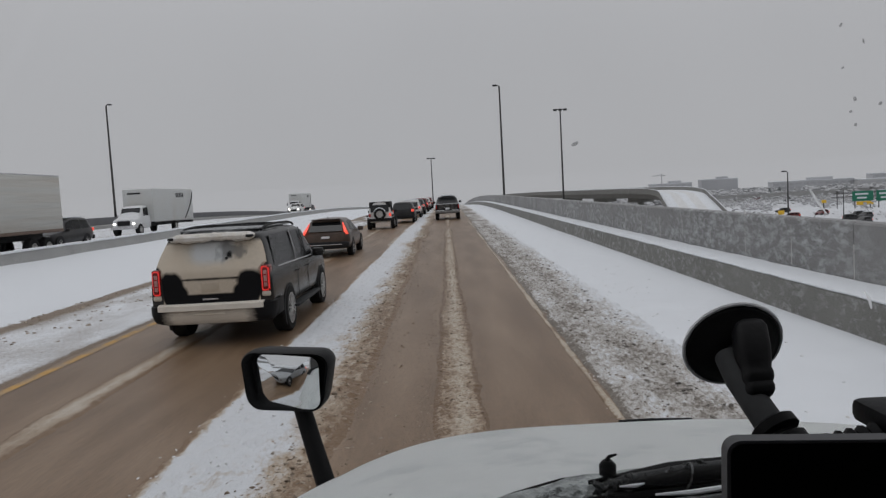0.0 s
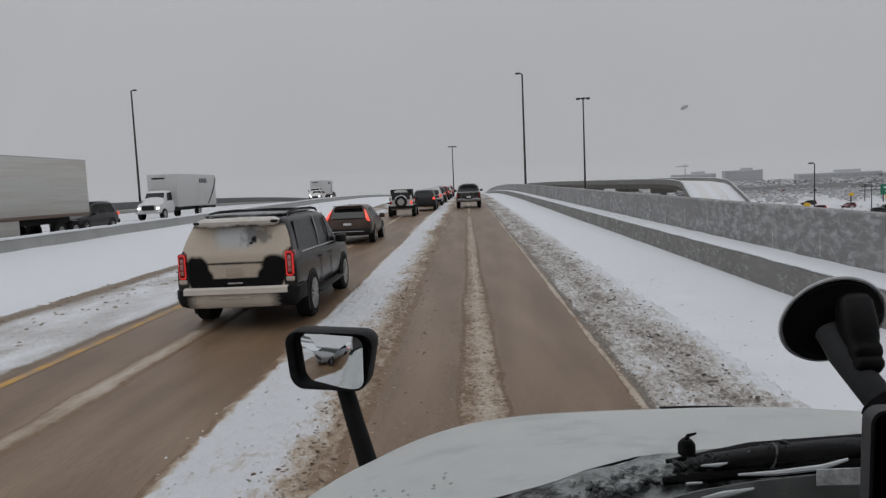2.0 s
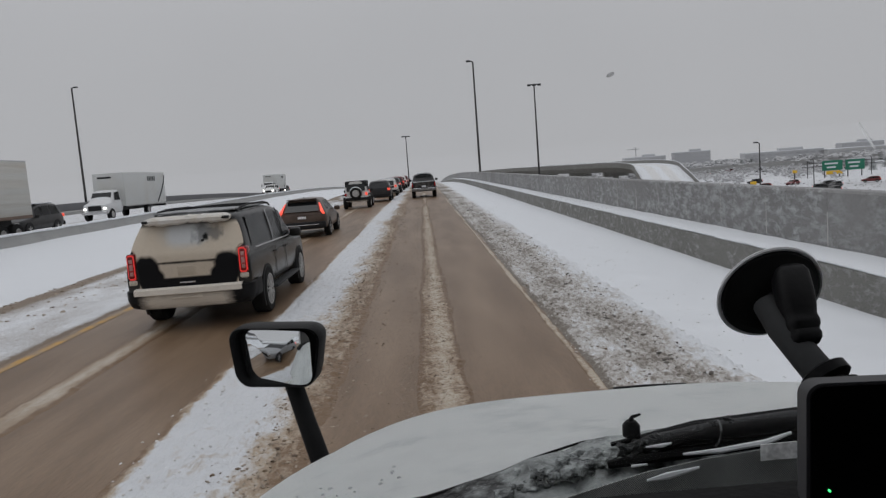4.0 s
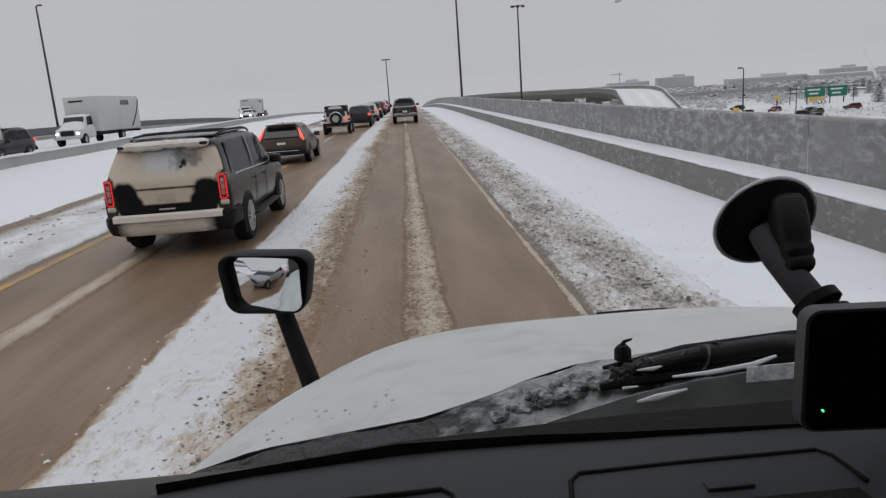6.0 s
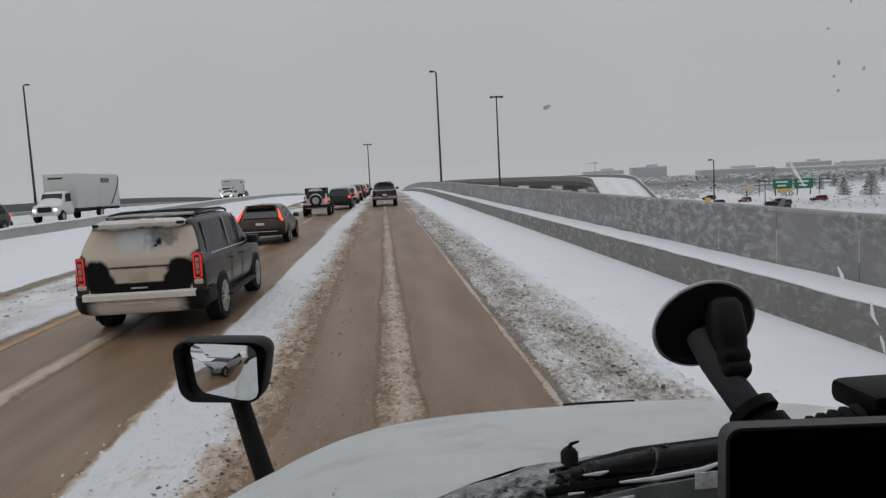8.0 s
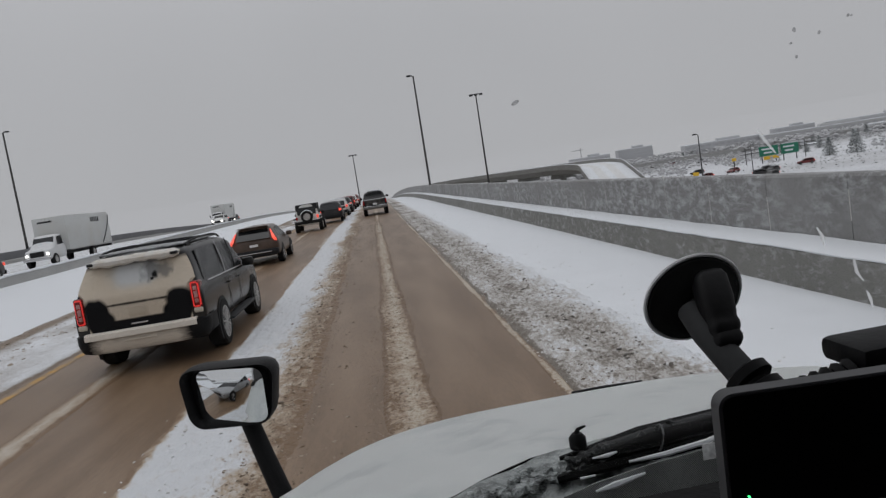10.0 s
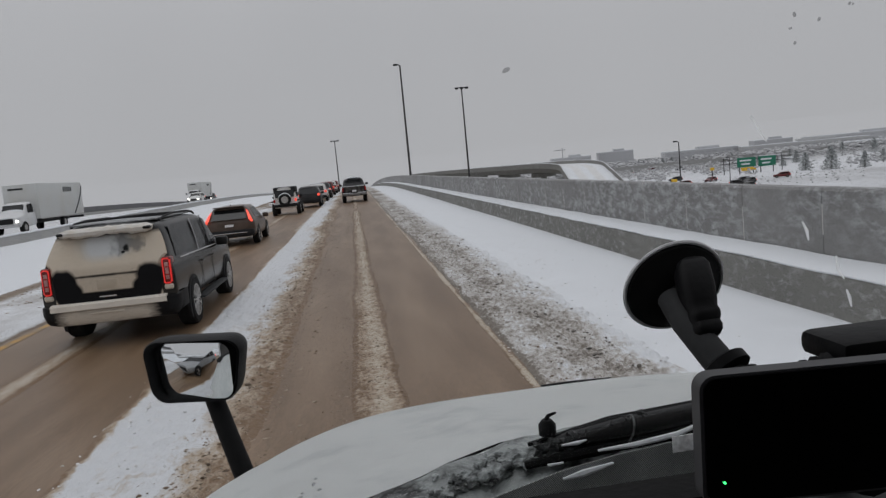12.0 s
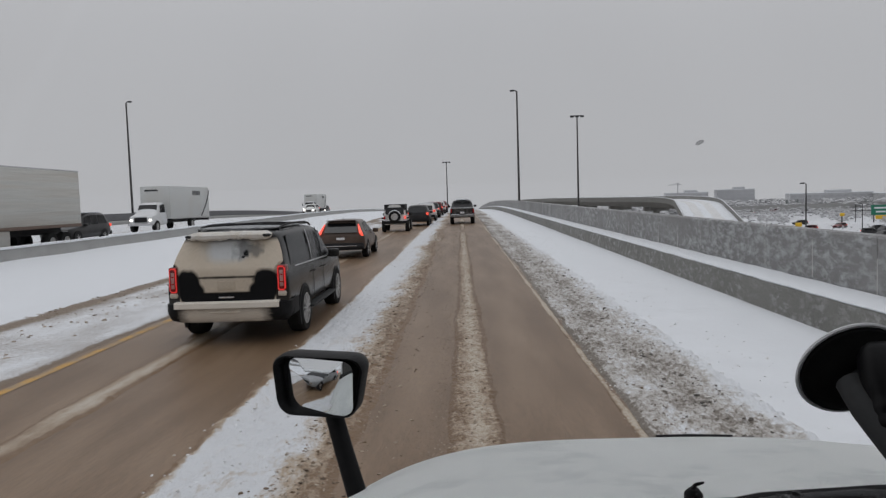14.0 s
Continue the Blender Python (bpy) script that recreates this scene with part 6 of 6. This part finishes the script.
bm = bmesh.new()
tube(bm, [(0.165, 0.69, 2.052), (0.25, 0.685, 2.066), (0.36, 0.68, 2.072), (0.6, 0.68, 2.068)], [0.0025, 0.0065, 0.008, 0.008], 8, 0.9)
under(part("arm", bm, M_PLASTIC), wiper)
bm = bmesh.new()
for k in range(300):
    u = rd.random()
    r = rd.uniform(0.0015, 0.0048)
    m = pose(0.168 + 0.27 * u, 0.666 + 0.014 * rd.random(), 2.046 + 0.013 * min(1, u * 2.5) + 0.012 * rd.random(), rd.uniform(0, 360), rd.uniform(0, 360), 0) @ Matrix.Diagonal((rd.uniform(0.8, 2.2), 1, 0.7, 1))
    vs = bmesh.ops.create_icosphere(bm, subdivisions=1, radius=r, matrix=m)["verts"]
    for v in vs:
        v.co += Vector((rd.uniform(-0.3, 0.3), rd.uniform(-0.3, 0.3), rd.uniform(-0.3, 0.3))) * r
under(part("frozen_slush", bm, island_mat("black slush", (0.012, 0.013, 0.013), (0.05, 0.055, 0.055), 0.4), label="dark frozen slush clogging the wiper"), wiper)
bm = bmesh.new()
tube(bm, [(0.155, 0.665, 2.042), (0.22, 0.663, 2.048), (0.34, 0.66, 2.056), (0.6, 0.66, 2.054)], [0.004, 0.006, 0.006, 0.006], 6)
under(part("blade", bm, M_RUBBER), wiper)
bm = bmesh.new()
tube(bm, [(0.172, 0.676, 2.050), (0.20, 0.676, 2.055), (0.26, 0.676, 2.061), (0.34, 0.674, 2.066), (0.6, 0.674, 2.066)], [0.004, 0.0085, 0.0105, 0.0115, 0.0115], 10)
under(part("wiper_beam", bm, M_GREYPL), wiper)
bm = bmesh.new()
tube(bm, [(0.262 + 0.004 * math.sin(a), 0.666 + 0.012 * math.cos(a), 2.064 + 0.0125 * math.sin(a)) for a in np.linspace(-1.2, 4.3, 14)], 0.0011, 6)
under(part("hose_clip", bm, mat("grey hose", (0.075, 0.08, 0.08), 0.5, var=0.2)), wiper)
bm = bmesh.new()
tube(bm, [(0.19, 0.668, 2.053), (0.215, 0.667, 2.058), (0.26, 0.667, 2.064), (0.31, 0.667, 2.0665), (0.345, 0.668, 2.067), (0.36, 0.668, 2.065)], [0.003, 0.006, 0.008, 0.0085, 0.008, 0.005], 10, 0.95)
under(part("linkage", bm, M_RUBBER), wiper)
M_FRIT = bpy.data.materials.new("ceramic dot border")
M_FRIT.use_nodes = True
fn, fl = M_FRIT.node_tree.nodes, M_FRIT.node_tree.links
ft, fm, fv, fr, fx, fz = fn.new("ShaderNodeTexCoord"), fn.new("ShaderNodeMapping"), fn.new("ShaderNodeTexVoronoi"), fn.new("ShaderNodeMapRange"), fn.new("ShaderNodeMix"), fn.new("ShaderNodeTexNoise")
fm.inputs["Rotation"].default_value = (0, 0.6, 0)
fm.inputs["Scale"].default_value = (1, 0, 1)
fv.inputs["Scale"].default_value, fv.inputs["Randomness"].default_value = 620, 0.0
fz.inputs["Scale"].default_value, fz.inputs["Detail"].default_value = 26, 5
fr.inputs["From Min"].default_value, fr.inputs["From Max"].default_value = 0.30, 0.55
fx.data_type = "RGBA"
fx.inputs[6].default_value, fx.inputs[7].default_value = (0.15, 0.16, 0.157, 1), (0.85, 0.88, 0.87, 1)
fl.new(ft.outputs["Object"], fm.inputs["Vector"])
fl.new(fm.outputs[0], fv.inputs["Vector"])
fl.new(ft.outputs["Object"], fz.inputs["Vector"])
fl.new(fv.outputs["Distance"], fr.inputs["Value"])
ff = fn.new("ShaderNodeMath")
ff.operation = "MULTIPLY"
fl.new(fr.outputs[0], ff.inputs[0])
fl.new(fz.outputs["Fac"], ff.inputs[1])
fl.new(ff.outputs[0], fx.inputs[0])
fl.new(fx.outputs[2], fn["Principled BSDF"].inputs["Base Color"])
fn["Principled BSDF"].inputs["Roughness"].default_value = 0.6
bm = bmesh.new()
plate(bm, [(-0.02, 0.6415, 1.97), (0.60, 0.6415, 1.97), (0.60, 0.6415, 2.062), (0.33, 0.6415, 2.057), (0.24, 0.6415, 2.050), (0.185, 0.6415, 2.042), (0.11, 0.6415, 2.024), (0.04, 0.6415, 2.004), (-0.02, 0.6415, 1.984)], (0, 0.001, 0))
g = part("dot_border", bm, M_FRIT, label="grey dotted border of the windscreen foot", smooth=False)
g.parent, g.matrix_parent_inverse = cowl, cowl.matrix_basis.inverted()
bm = bmesh.new()
tube(bm, [(0.225, 0.652, 2.052), (0.26, 0.65, 2.0535), (0.305, 0.65, 2.058), (0.33, 0.651, 2.065)], [0.0012, 0.0026, 0.0028, 0.0014], 6)
tube(bm, [(0.19, 0.655, 2.061), (0.205, 0.652, 2.0625), (0.215, 0.655, 2.063)], [0.0008, 0.002, 0.0008], 6)
tube(bm, [(0.185, 0.639, 2.035), (0.205, 0.639, 2.038), (0.235, 0.639, 2.0435)], [0.0012, 0.0034, 0.0012], 6)
tube(bm, [(0.175, 0.655, 2.043), (0.19, 0.652, 2.045)], [0.0015, 0.001], 6)
under(part("ice", bm, M_CAP, label="streaks of ice on the blade"), wiper)
bm = bmesh.new()
lathe(bm, [(0.009, 0), (0.009, 0.010), (0.005, 0.015)], pose(0.185, 0.685, 2.062), 12)
tube(bm, [(0.183, 0.685, 2.074), (0.187, 0.685, 2.081), (0.195, 0.685, 2.083)], [0.003, 0.002, 0.001], 6)
under(part("knob", bm, M_PLASTIC), wiper)

# suction mount on the windscreen
mount = empty("suction_mount", pose(0.275, 0.575, 2.215), "black suction cup mount stuck on the windscreen", "phone mount")
CUP = Matrix.Translation((0.274, 0.572, 2.219)) @ Vector((0, -0.91, -0.41)).to_track_quat("Z", "Y").to_matrix().to_4x4()
bm = bmesh.new()
lathe(bm, [(0.019, -0.004), (0.0395, -0.004), (0.0405, 0.0), (0.0395, 0.003), (0.0345, 0.006), (0.028, 0.014), (0.018, 0.018)], CUP, 40)
under(part("cup", bm, M_RUBBER), mount)
bm = bmesh.new()
ring_pts = [CUP @ Vector((0.0420 * math.cos(a), 0.0420 * math.sin(a), -0.001)) for a in np.linspace(0, 2 * math.pi, 49)]
tube(bm, ring_pts, 0.0018, 6)
under(part("cup_rim", bm, M_RIMGREY), mount)
bm = bmesh.new()
lathe(bm, [(0.018, 0.010), (0.017, 0.026), (0.013, 0.034), (0.006, 0.036)], CUP, 20)
la, lb = Vector((0.2795, 0.553, 2.2435)), Vector((0.2690, 0.508, 2.1900))
ld = (lb - la).normalized()
ls = Vector((1, 0.1, 0)).normalized()
lt = ls.cross(ld).normalized()
lever = []
for u, wd, dp in ((0.0, 0.0070, 0.004), (0.04, 0.0115, 0.007), (0.12, 0.0140, 0.009), (0.40, 0.0140, 0.010), (0.60, 0.0124, 0.010), (0.66, 0.0116, 0.009), (0.72, 0.0126, 0.010), (0.78, 0.0124, 0.010), (0.83, 0.0112, 0.008), (0.88, 0.0120, 0.009), (0.94, 0.0114, 0.009), (0.98, 0.0095, 0.007), (1.0, 0.006, 0.004)):
    lever.append([la + (lb - la) * u + ls * x + lt * z for x, z in rounded(-wd, wd, -dp, dp, dp * 0.6, 3)])
rings(bm, lever)
under(part("lever", bm, M_PLASTIC), mount)
bm = bmesh.new()
tube(bm, [(0.262, 0.552, 2.214), (0.262, 0.530, 2.200), (0.270, 0.49, 2.173), (0.281, 0.465, 2.150)], [0.0112, 0.0114, 0.0116, 0.0122], 16)
under(part("stem", bm, M_GREYPL), mount)
for q in ((0.271, 0.487, 2.173), (0.2755, 0.478, 2.163)):
    bm = bmesh.new()
    d = Vector((0.016, -0.04, -0.035)).normalized()
    tube(bm, [Vector(q) - d * 0.005, Vector(q) - d * 0.0035, Vector(q) + d * 0.0035, Vector(q) + d * 0.005], [0.0155, 0.0178, 0.0178, 0.0155], 18)
    under(part("collar", bm, M_PLASTIC), mount)

# device on the dash
nav = empty("navigation_unit", pose(0.26, 0.36, 2.1), "black navigation unit seen against the windscreen", "navigation unit")
bm = bmesh.new()
DV = pose(0.1775, 0.34, 2.2205, 0, 1, -4)
pts = [(x, 0, z) for x, z in rounded(0, 0.165, -0.068, 0, 0.008, 5)]
rings(bm, [[DV @ Vector((x, y, z)) for x, _, z in pts] for y in (0.0, 0.010)])
under(part("case", bm, mat("grey bezel plastic", (0.060, 0.060, 0.063), 0.5, var=0.1, spec=0.3)), nav)
bm = bmesh.new()
pts = [(x, 0, z) for x, z in rounded(0.0018, 0.1632, -0.0662, -0.0014, 0.007, 5)]
rings(bm, [[DV @ Vector((x, y, z)) for x, _, z in pts] for y in (-0.0012, 0.0)])
under(part("screen", bm, mat("dark screen glass", (0.003, 0.003, 0.0035), 0.3, var=0.05, spec=0.1), label="switched-off dark screen"), nav)
bm = bmesh.new()
lathe(bm, [(0.0006, -0.0005), (0.0006, 0.0005)], DV @ pose(0.0105, -0.0018, -0.055, 90, 0, 0), 10)
under(part("led", bm, mat("green indicator", (0.05, 0.9, 0.2), 0.3, emit=2.5), label="small glowing green light"), nav)
bm = bmesh.new()
tube(bm, [(0.281, 0.465, 2.150), (0.283, 0.40, 2.14), (0.28, 0.356, 2.15)], 0.014, 12)
under(part("bracket", bm, M_PLASTIC), nav)
holder = empty("dash_unit", pose(0.36, 0.46, 2.07), "second black box on a ribbed dash bracket", "dash unit")
bm = bmesh.new()
box(bm, 0.388, 0.46, 2.187, 0.125, 0.05, 0.018, 0.006)
under(part("case", bm, M_PLASTIC), holder)
bm = bmesh.new()
for k in range(7):
    lathe(bm, [(0.009, 0), (0.013, 0.004), (0.009, 0.008)], pose(0.288 + k * 0.008, 0.45, 2.168 + k * 0.0015, 0, 90, 0), 10)
tube(bm, [(0.34, 0.46, 2.19), (0.36, 0.5, 2.06)], 0.012, 10)
under(part("bracket", bm, M_PLASTIC), holder)

# cab
M_DASH = mat("grey dash vinyl", (0.020, 0.0225, 0.023), 0.7, var=0.08, scale=6, bump=0.1, fine=500)
M_CAB = mat("dark cab lining", (0.07, 0.068, 0.066), 0.8, var=0.15, scale=4, bump=0.1, fine=120)
dash = empty("dashboard", pose(HX, 0.3, 1.9), "grey vinyl dashboard with a black front strip", "dashboard")
bm = bmesh.new()
rings(bm, [[(x, 0.545, 1.9), (x, 0.545, 2.058 + d), (x, 0.5, 2.067 + d), (x, 0.44, 2.062 + d), (x, 0.38, 2.046 + d), (x, 0.31, 1.99 + d), (x, 0.26, 1.9), (x, 0.26, 1.4), (x, 0.545, 1.4)] for x, d in ((-0.605, -0.09), (-0.5, -0.065), (-0.34, -0.034), (-0.25, -0.022), (-0.17, -0.013), (-0.08, -0.007), (0.0, -0.003), (0.15, 0.0), (1.445, 0.0))])
under(part("dash_top", bm, M_DASH), dash)
bm = bmesh.new()
rings(bm, [[(x, 0.550, 1.95), (x, 0.550, 2.066 + d), (x, yi, 2.0690 + d), (x, yi, 1.95)] for x, yi, d in ((-0.25, 0.546, -0.024), (-0.05, 0.541, -0.005), (0.06, 0.528, -0.001), (0.14, 0.514, 0.001), (0.27, 0.502, 0.001), (1.445, 0.498, 0.001))])
under(part("front_strip", bm, M_RUBBER), dash)
for xa, xb, da, db in ((-0.22, -0.01, -0.019, -0.003), (0.08, 0.27, -0.001, 0.0)):
    bm = bmesh.new()
    tube(bm, [(xa - 0.008, 0.43, 2.0615 + da), (xa - 0.002, 0.462, 2.064 + da), (xa + 0.006, 0.47, 2.0648 + da), ((xa + xb) / 2, 0.47, 2.0650 + db * 1.8), (xb - 0.006, 0.47, 2.0648 + db), (xb + 0.002, 0.462, 2.064 + db), (xb + 0.008, 0.43, 2.0615 + db)], 0.0018, 6)
    under(part("panel_seam", bm, M_RUBBER), dash)
# Solid black bar stands in for the darkness inside the tray opening.
bm = bmesh.new()
box(bm, 0.185, 0.419, 2.0560, 0.175, 0.020, 0.006, 0.002, seg=1)
under(part("tray_slot_dark", bm, M_RUBBER, label="black bar standing for the dark tray opening"), dash)
bm = bmesh.new()
box(bm, 0.185, 0.440, 2.0628, 0.034, 0.010, 0.002, 0.0008)
under(part("emblem", bm, M_GREYPL, label="small dull grey emblem bar"), dash)

cab = empty("truck_cab", pose(HX, -0.5, 1.0), "white truck cab around the camera with a dark lining", "truck cab")
XL, XR = -0.64, 1.48


def cab_box(name, cx, cy, cz, sx, sy, sz, m=M_CAB):
    bm = bmesh.new()
    box(bm, cx, cy, cz, sx, sy, sz, 0.01)
    return under(part(name, bm, m), cab)


cab_box("roof", HX, -0.75, 2.93, XR - XL, 2.1, 0.08)
cab_box("floor", HX, -0.6, 1.0, XR - XL, 2.4, 0.1)
cab_box("back_wall", HX, -1.8, 1.95, XR - XL, 0.08, 2.0)
cab_box("outer_back", HX, -2.9, 1.9, XR - XL + 0.2, 2.0, 2.1, P_TRUCK)
for x in (XL, XR):
    s = -1 if x == XL else 1
    cab_box("door", x, -0.6, 1.55, 0.06, 2.4, 1.0)
    cab_box("outer_door", x + s * 0.045, -0.6, 1.5, 0.03, 2.4, 1.1, P_TRUCK)
    cab_box("rear_pillar", x, -1.4, 2.47, 0.06, 0.9, 0.9)
    bm = bmesh.new()
    tube(bm, [(x, 0.62, 2.02), (x, 0.27, 2.9)], 0.05, 8)
    under(part("front_pillar", bm, M_CAB), cab)
cab_box("firewall", HX, 0.58, 1.6, XR - XL, 0.05, 0.85)
cab_box("header", HX, 0.275, 2.9, XR - XL, 0.12, 0.08)

m_ws = bpy.data.materials.new("windscreen glass")
m_ws.use_nodes = True
n = m_ws.node_tree.nodes
tr, gl_, mx = n.new("ShaderNodeBsdfTransparent"), n.new("ShaderNodeBsdfGlossy"), n.new("ShaderNodeMixShader")
tr.inputs[0].default_value = (0.99, 0.993, 0.993, 1)
gl_.inputs["Roughness"].default_value = 0.02
mx.inputs[0].default_value = 0.012
m_ws.node_tree.links.new(tr.outputs[0], mx.inputs[1])
m_ws.node_tree.links.new(gl_.outputs[0], mx.inputs[2])
m_ws.node_tree.links.new(mx.outputs[0], n["Material Output"].inputs["Surface"])
screen = empty("windscreen", pose(HX, 0.5, 2.45), "clear sloping windscreen with a few water drops", "windscreen")
bm = bmesh.new()
zb, zt = 2.03, 2.89
plate(bm, [(XL, ws_y(zb) + 0.004, zb), (XR, ws_y(zb) + 0.004, zb), (XR, ws_y(zt) + 0.004, zt), (XL, ws_y(zt) + 0.004, zt)], (0, 0.005, 0.002))
g = under(part("pane", bm, m_ws, smooth=False), screen)
g.visible_shadow = False
M_DROP = mat("grey water bead", (0.20, 0.205, 0.21), 0.2, var=0.2)
nd = M_DROP.node_tree
dm, dt = nd.nodes.new("ShaderNodeMixShader"), nd.nodes.new("ShaderNodeBsdfTransparent")
dm.inputs[0].default_value = 0.28
nd.links.new(dt.outputs[0], dm.inputs[1])
nd.links.new(nd.nodes["Principled BSDF"].outputs[0], dm.inputs[2])
nd.links.new(dm.outputs[0], nd.nodes["Material Output"].inputs["Surface"])


def drop(x, z, rx, rz, lean=0.0):
    bm = bmesh.new()
    m = Matrix.Translation((x, ws_y(z) + 0.001, z)) @ Vector((0, -0.91, -0.41)).to_track_quat("Z", "Y").to_matrix().to_4x4() @ pose(0, 0, 0, 0, 0, lean) @ Matrix.Diagonal((rx, rz, 0.0006, 1))
    lathe(bm, [(1.0, 0.0), (0.85, 0.6), (0.3, 1.0)], m, 10)
    under(part("water_drop", bm, M_DROP), screen)


def on_glass(ax, az):
    """Where the sight line with these slopes meets the glass."""
    y = (0.64 - (2.35 - 2.07) * 0.45) / (1 + 0.45 * az)
    return ax * y, 2.35 + az * y


drop(*on_glass(0.262, 0.093), 0.0030, 0.0016, 25)
for k in range(30):
    drop(*on_glass(rd.uniform(0.64, 0.90), rd.uniform(0.06, 0.32)), rd.uniform(0.0005, 0.0014), rd.uniform(0.0007, 0.0022), rd.uniform(-30, 30))

M_DRIP = bpy.data.materials.new("pale melt streak")
M_DRIP.use_nodes = True
nd = M_DRIP.node_tree
dm, dt, dl = nd.nodes.new("ShaderNodeMixShader"), nd.nodes.new("ShaderNodeBsdfTransparent"), nd.nodes.new("ShaderNodeBsdfTranslucent")
dl.inputs[0].default_value = (0.9, 0.91, 0.92, 1)
dm.inputs[0].default_value = 0.6
nd.links.new(dt.outputs[0], dm.inputs[1])
nd.links.new(dl.outputs[0], dm.inputs[2])
nd.links.new(dm.outputs[0], nd.nodes["Material Output"].inputs["Surface"])
for pts in (((0.3137, 2.3516), (0.321, 2.3426), (0.3311, 2.3316)), ((0.378, 2.264), (0.384, 2.256), (0.388, 2.247)), ((0.418, 2.230), (0.424, 2.216), (0.432, 2.207)), ((0.438, 2.196), (0.443, 2.188), (0.448, 2.178))):
    bm = bmesh.new()
    tube(bm, [(x, ws_y(z), z) for x, z in pts], [0.0008, 0.0016, 0.0007], 6, 0.5)
    under(part("melt_streak", bm, M_DRIP), screen)
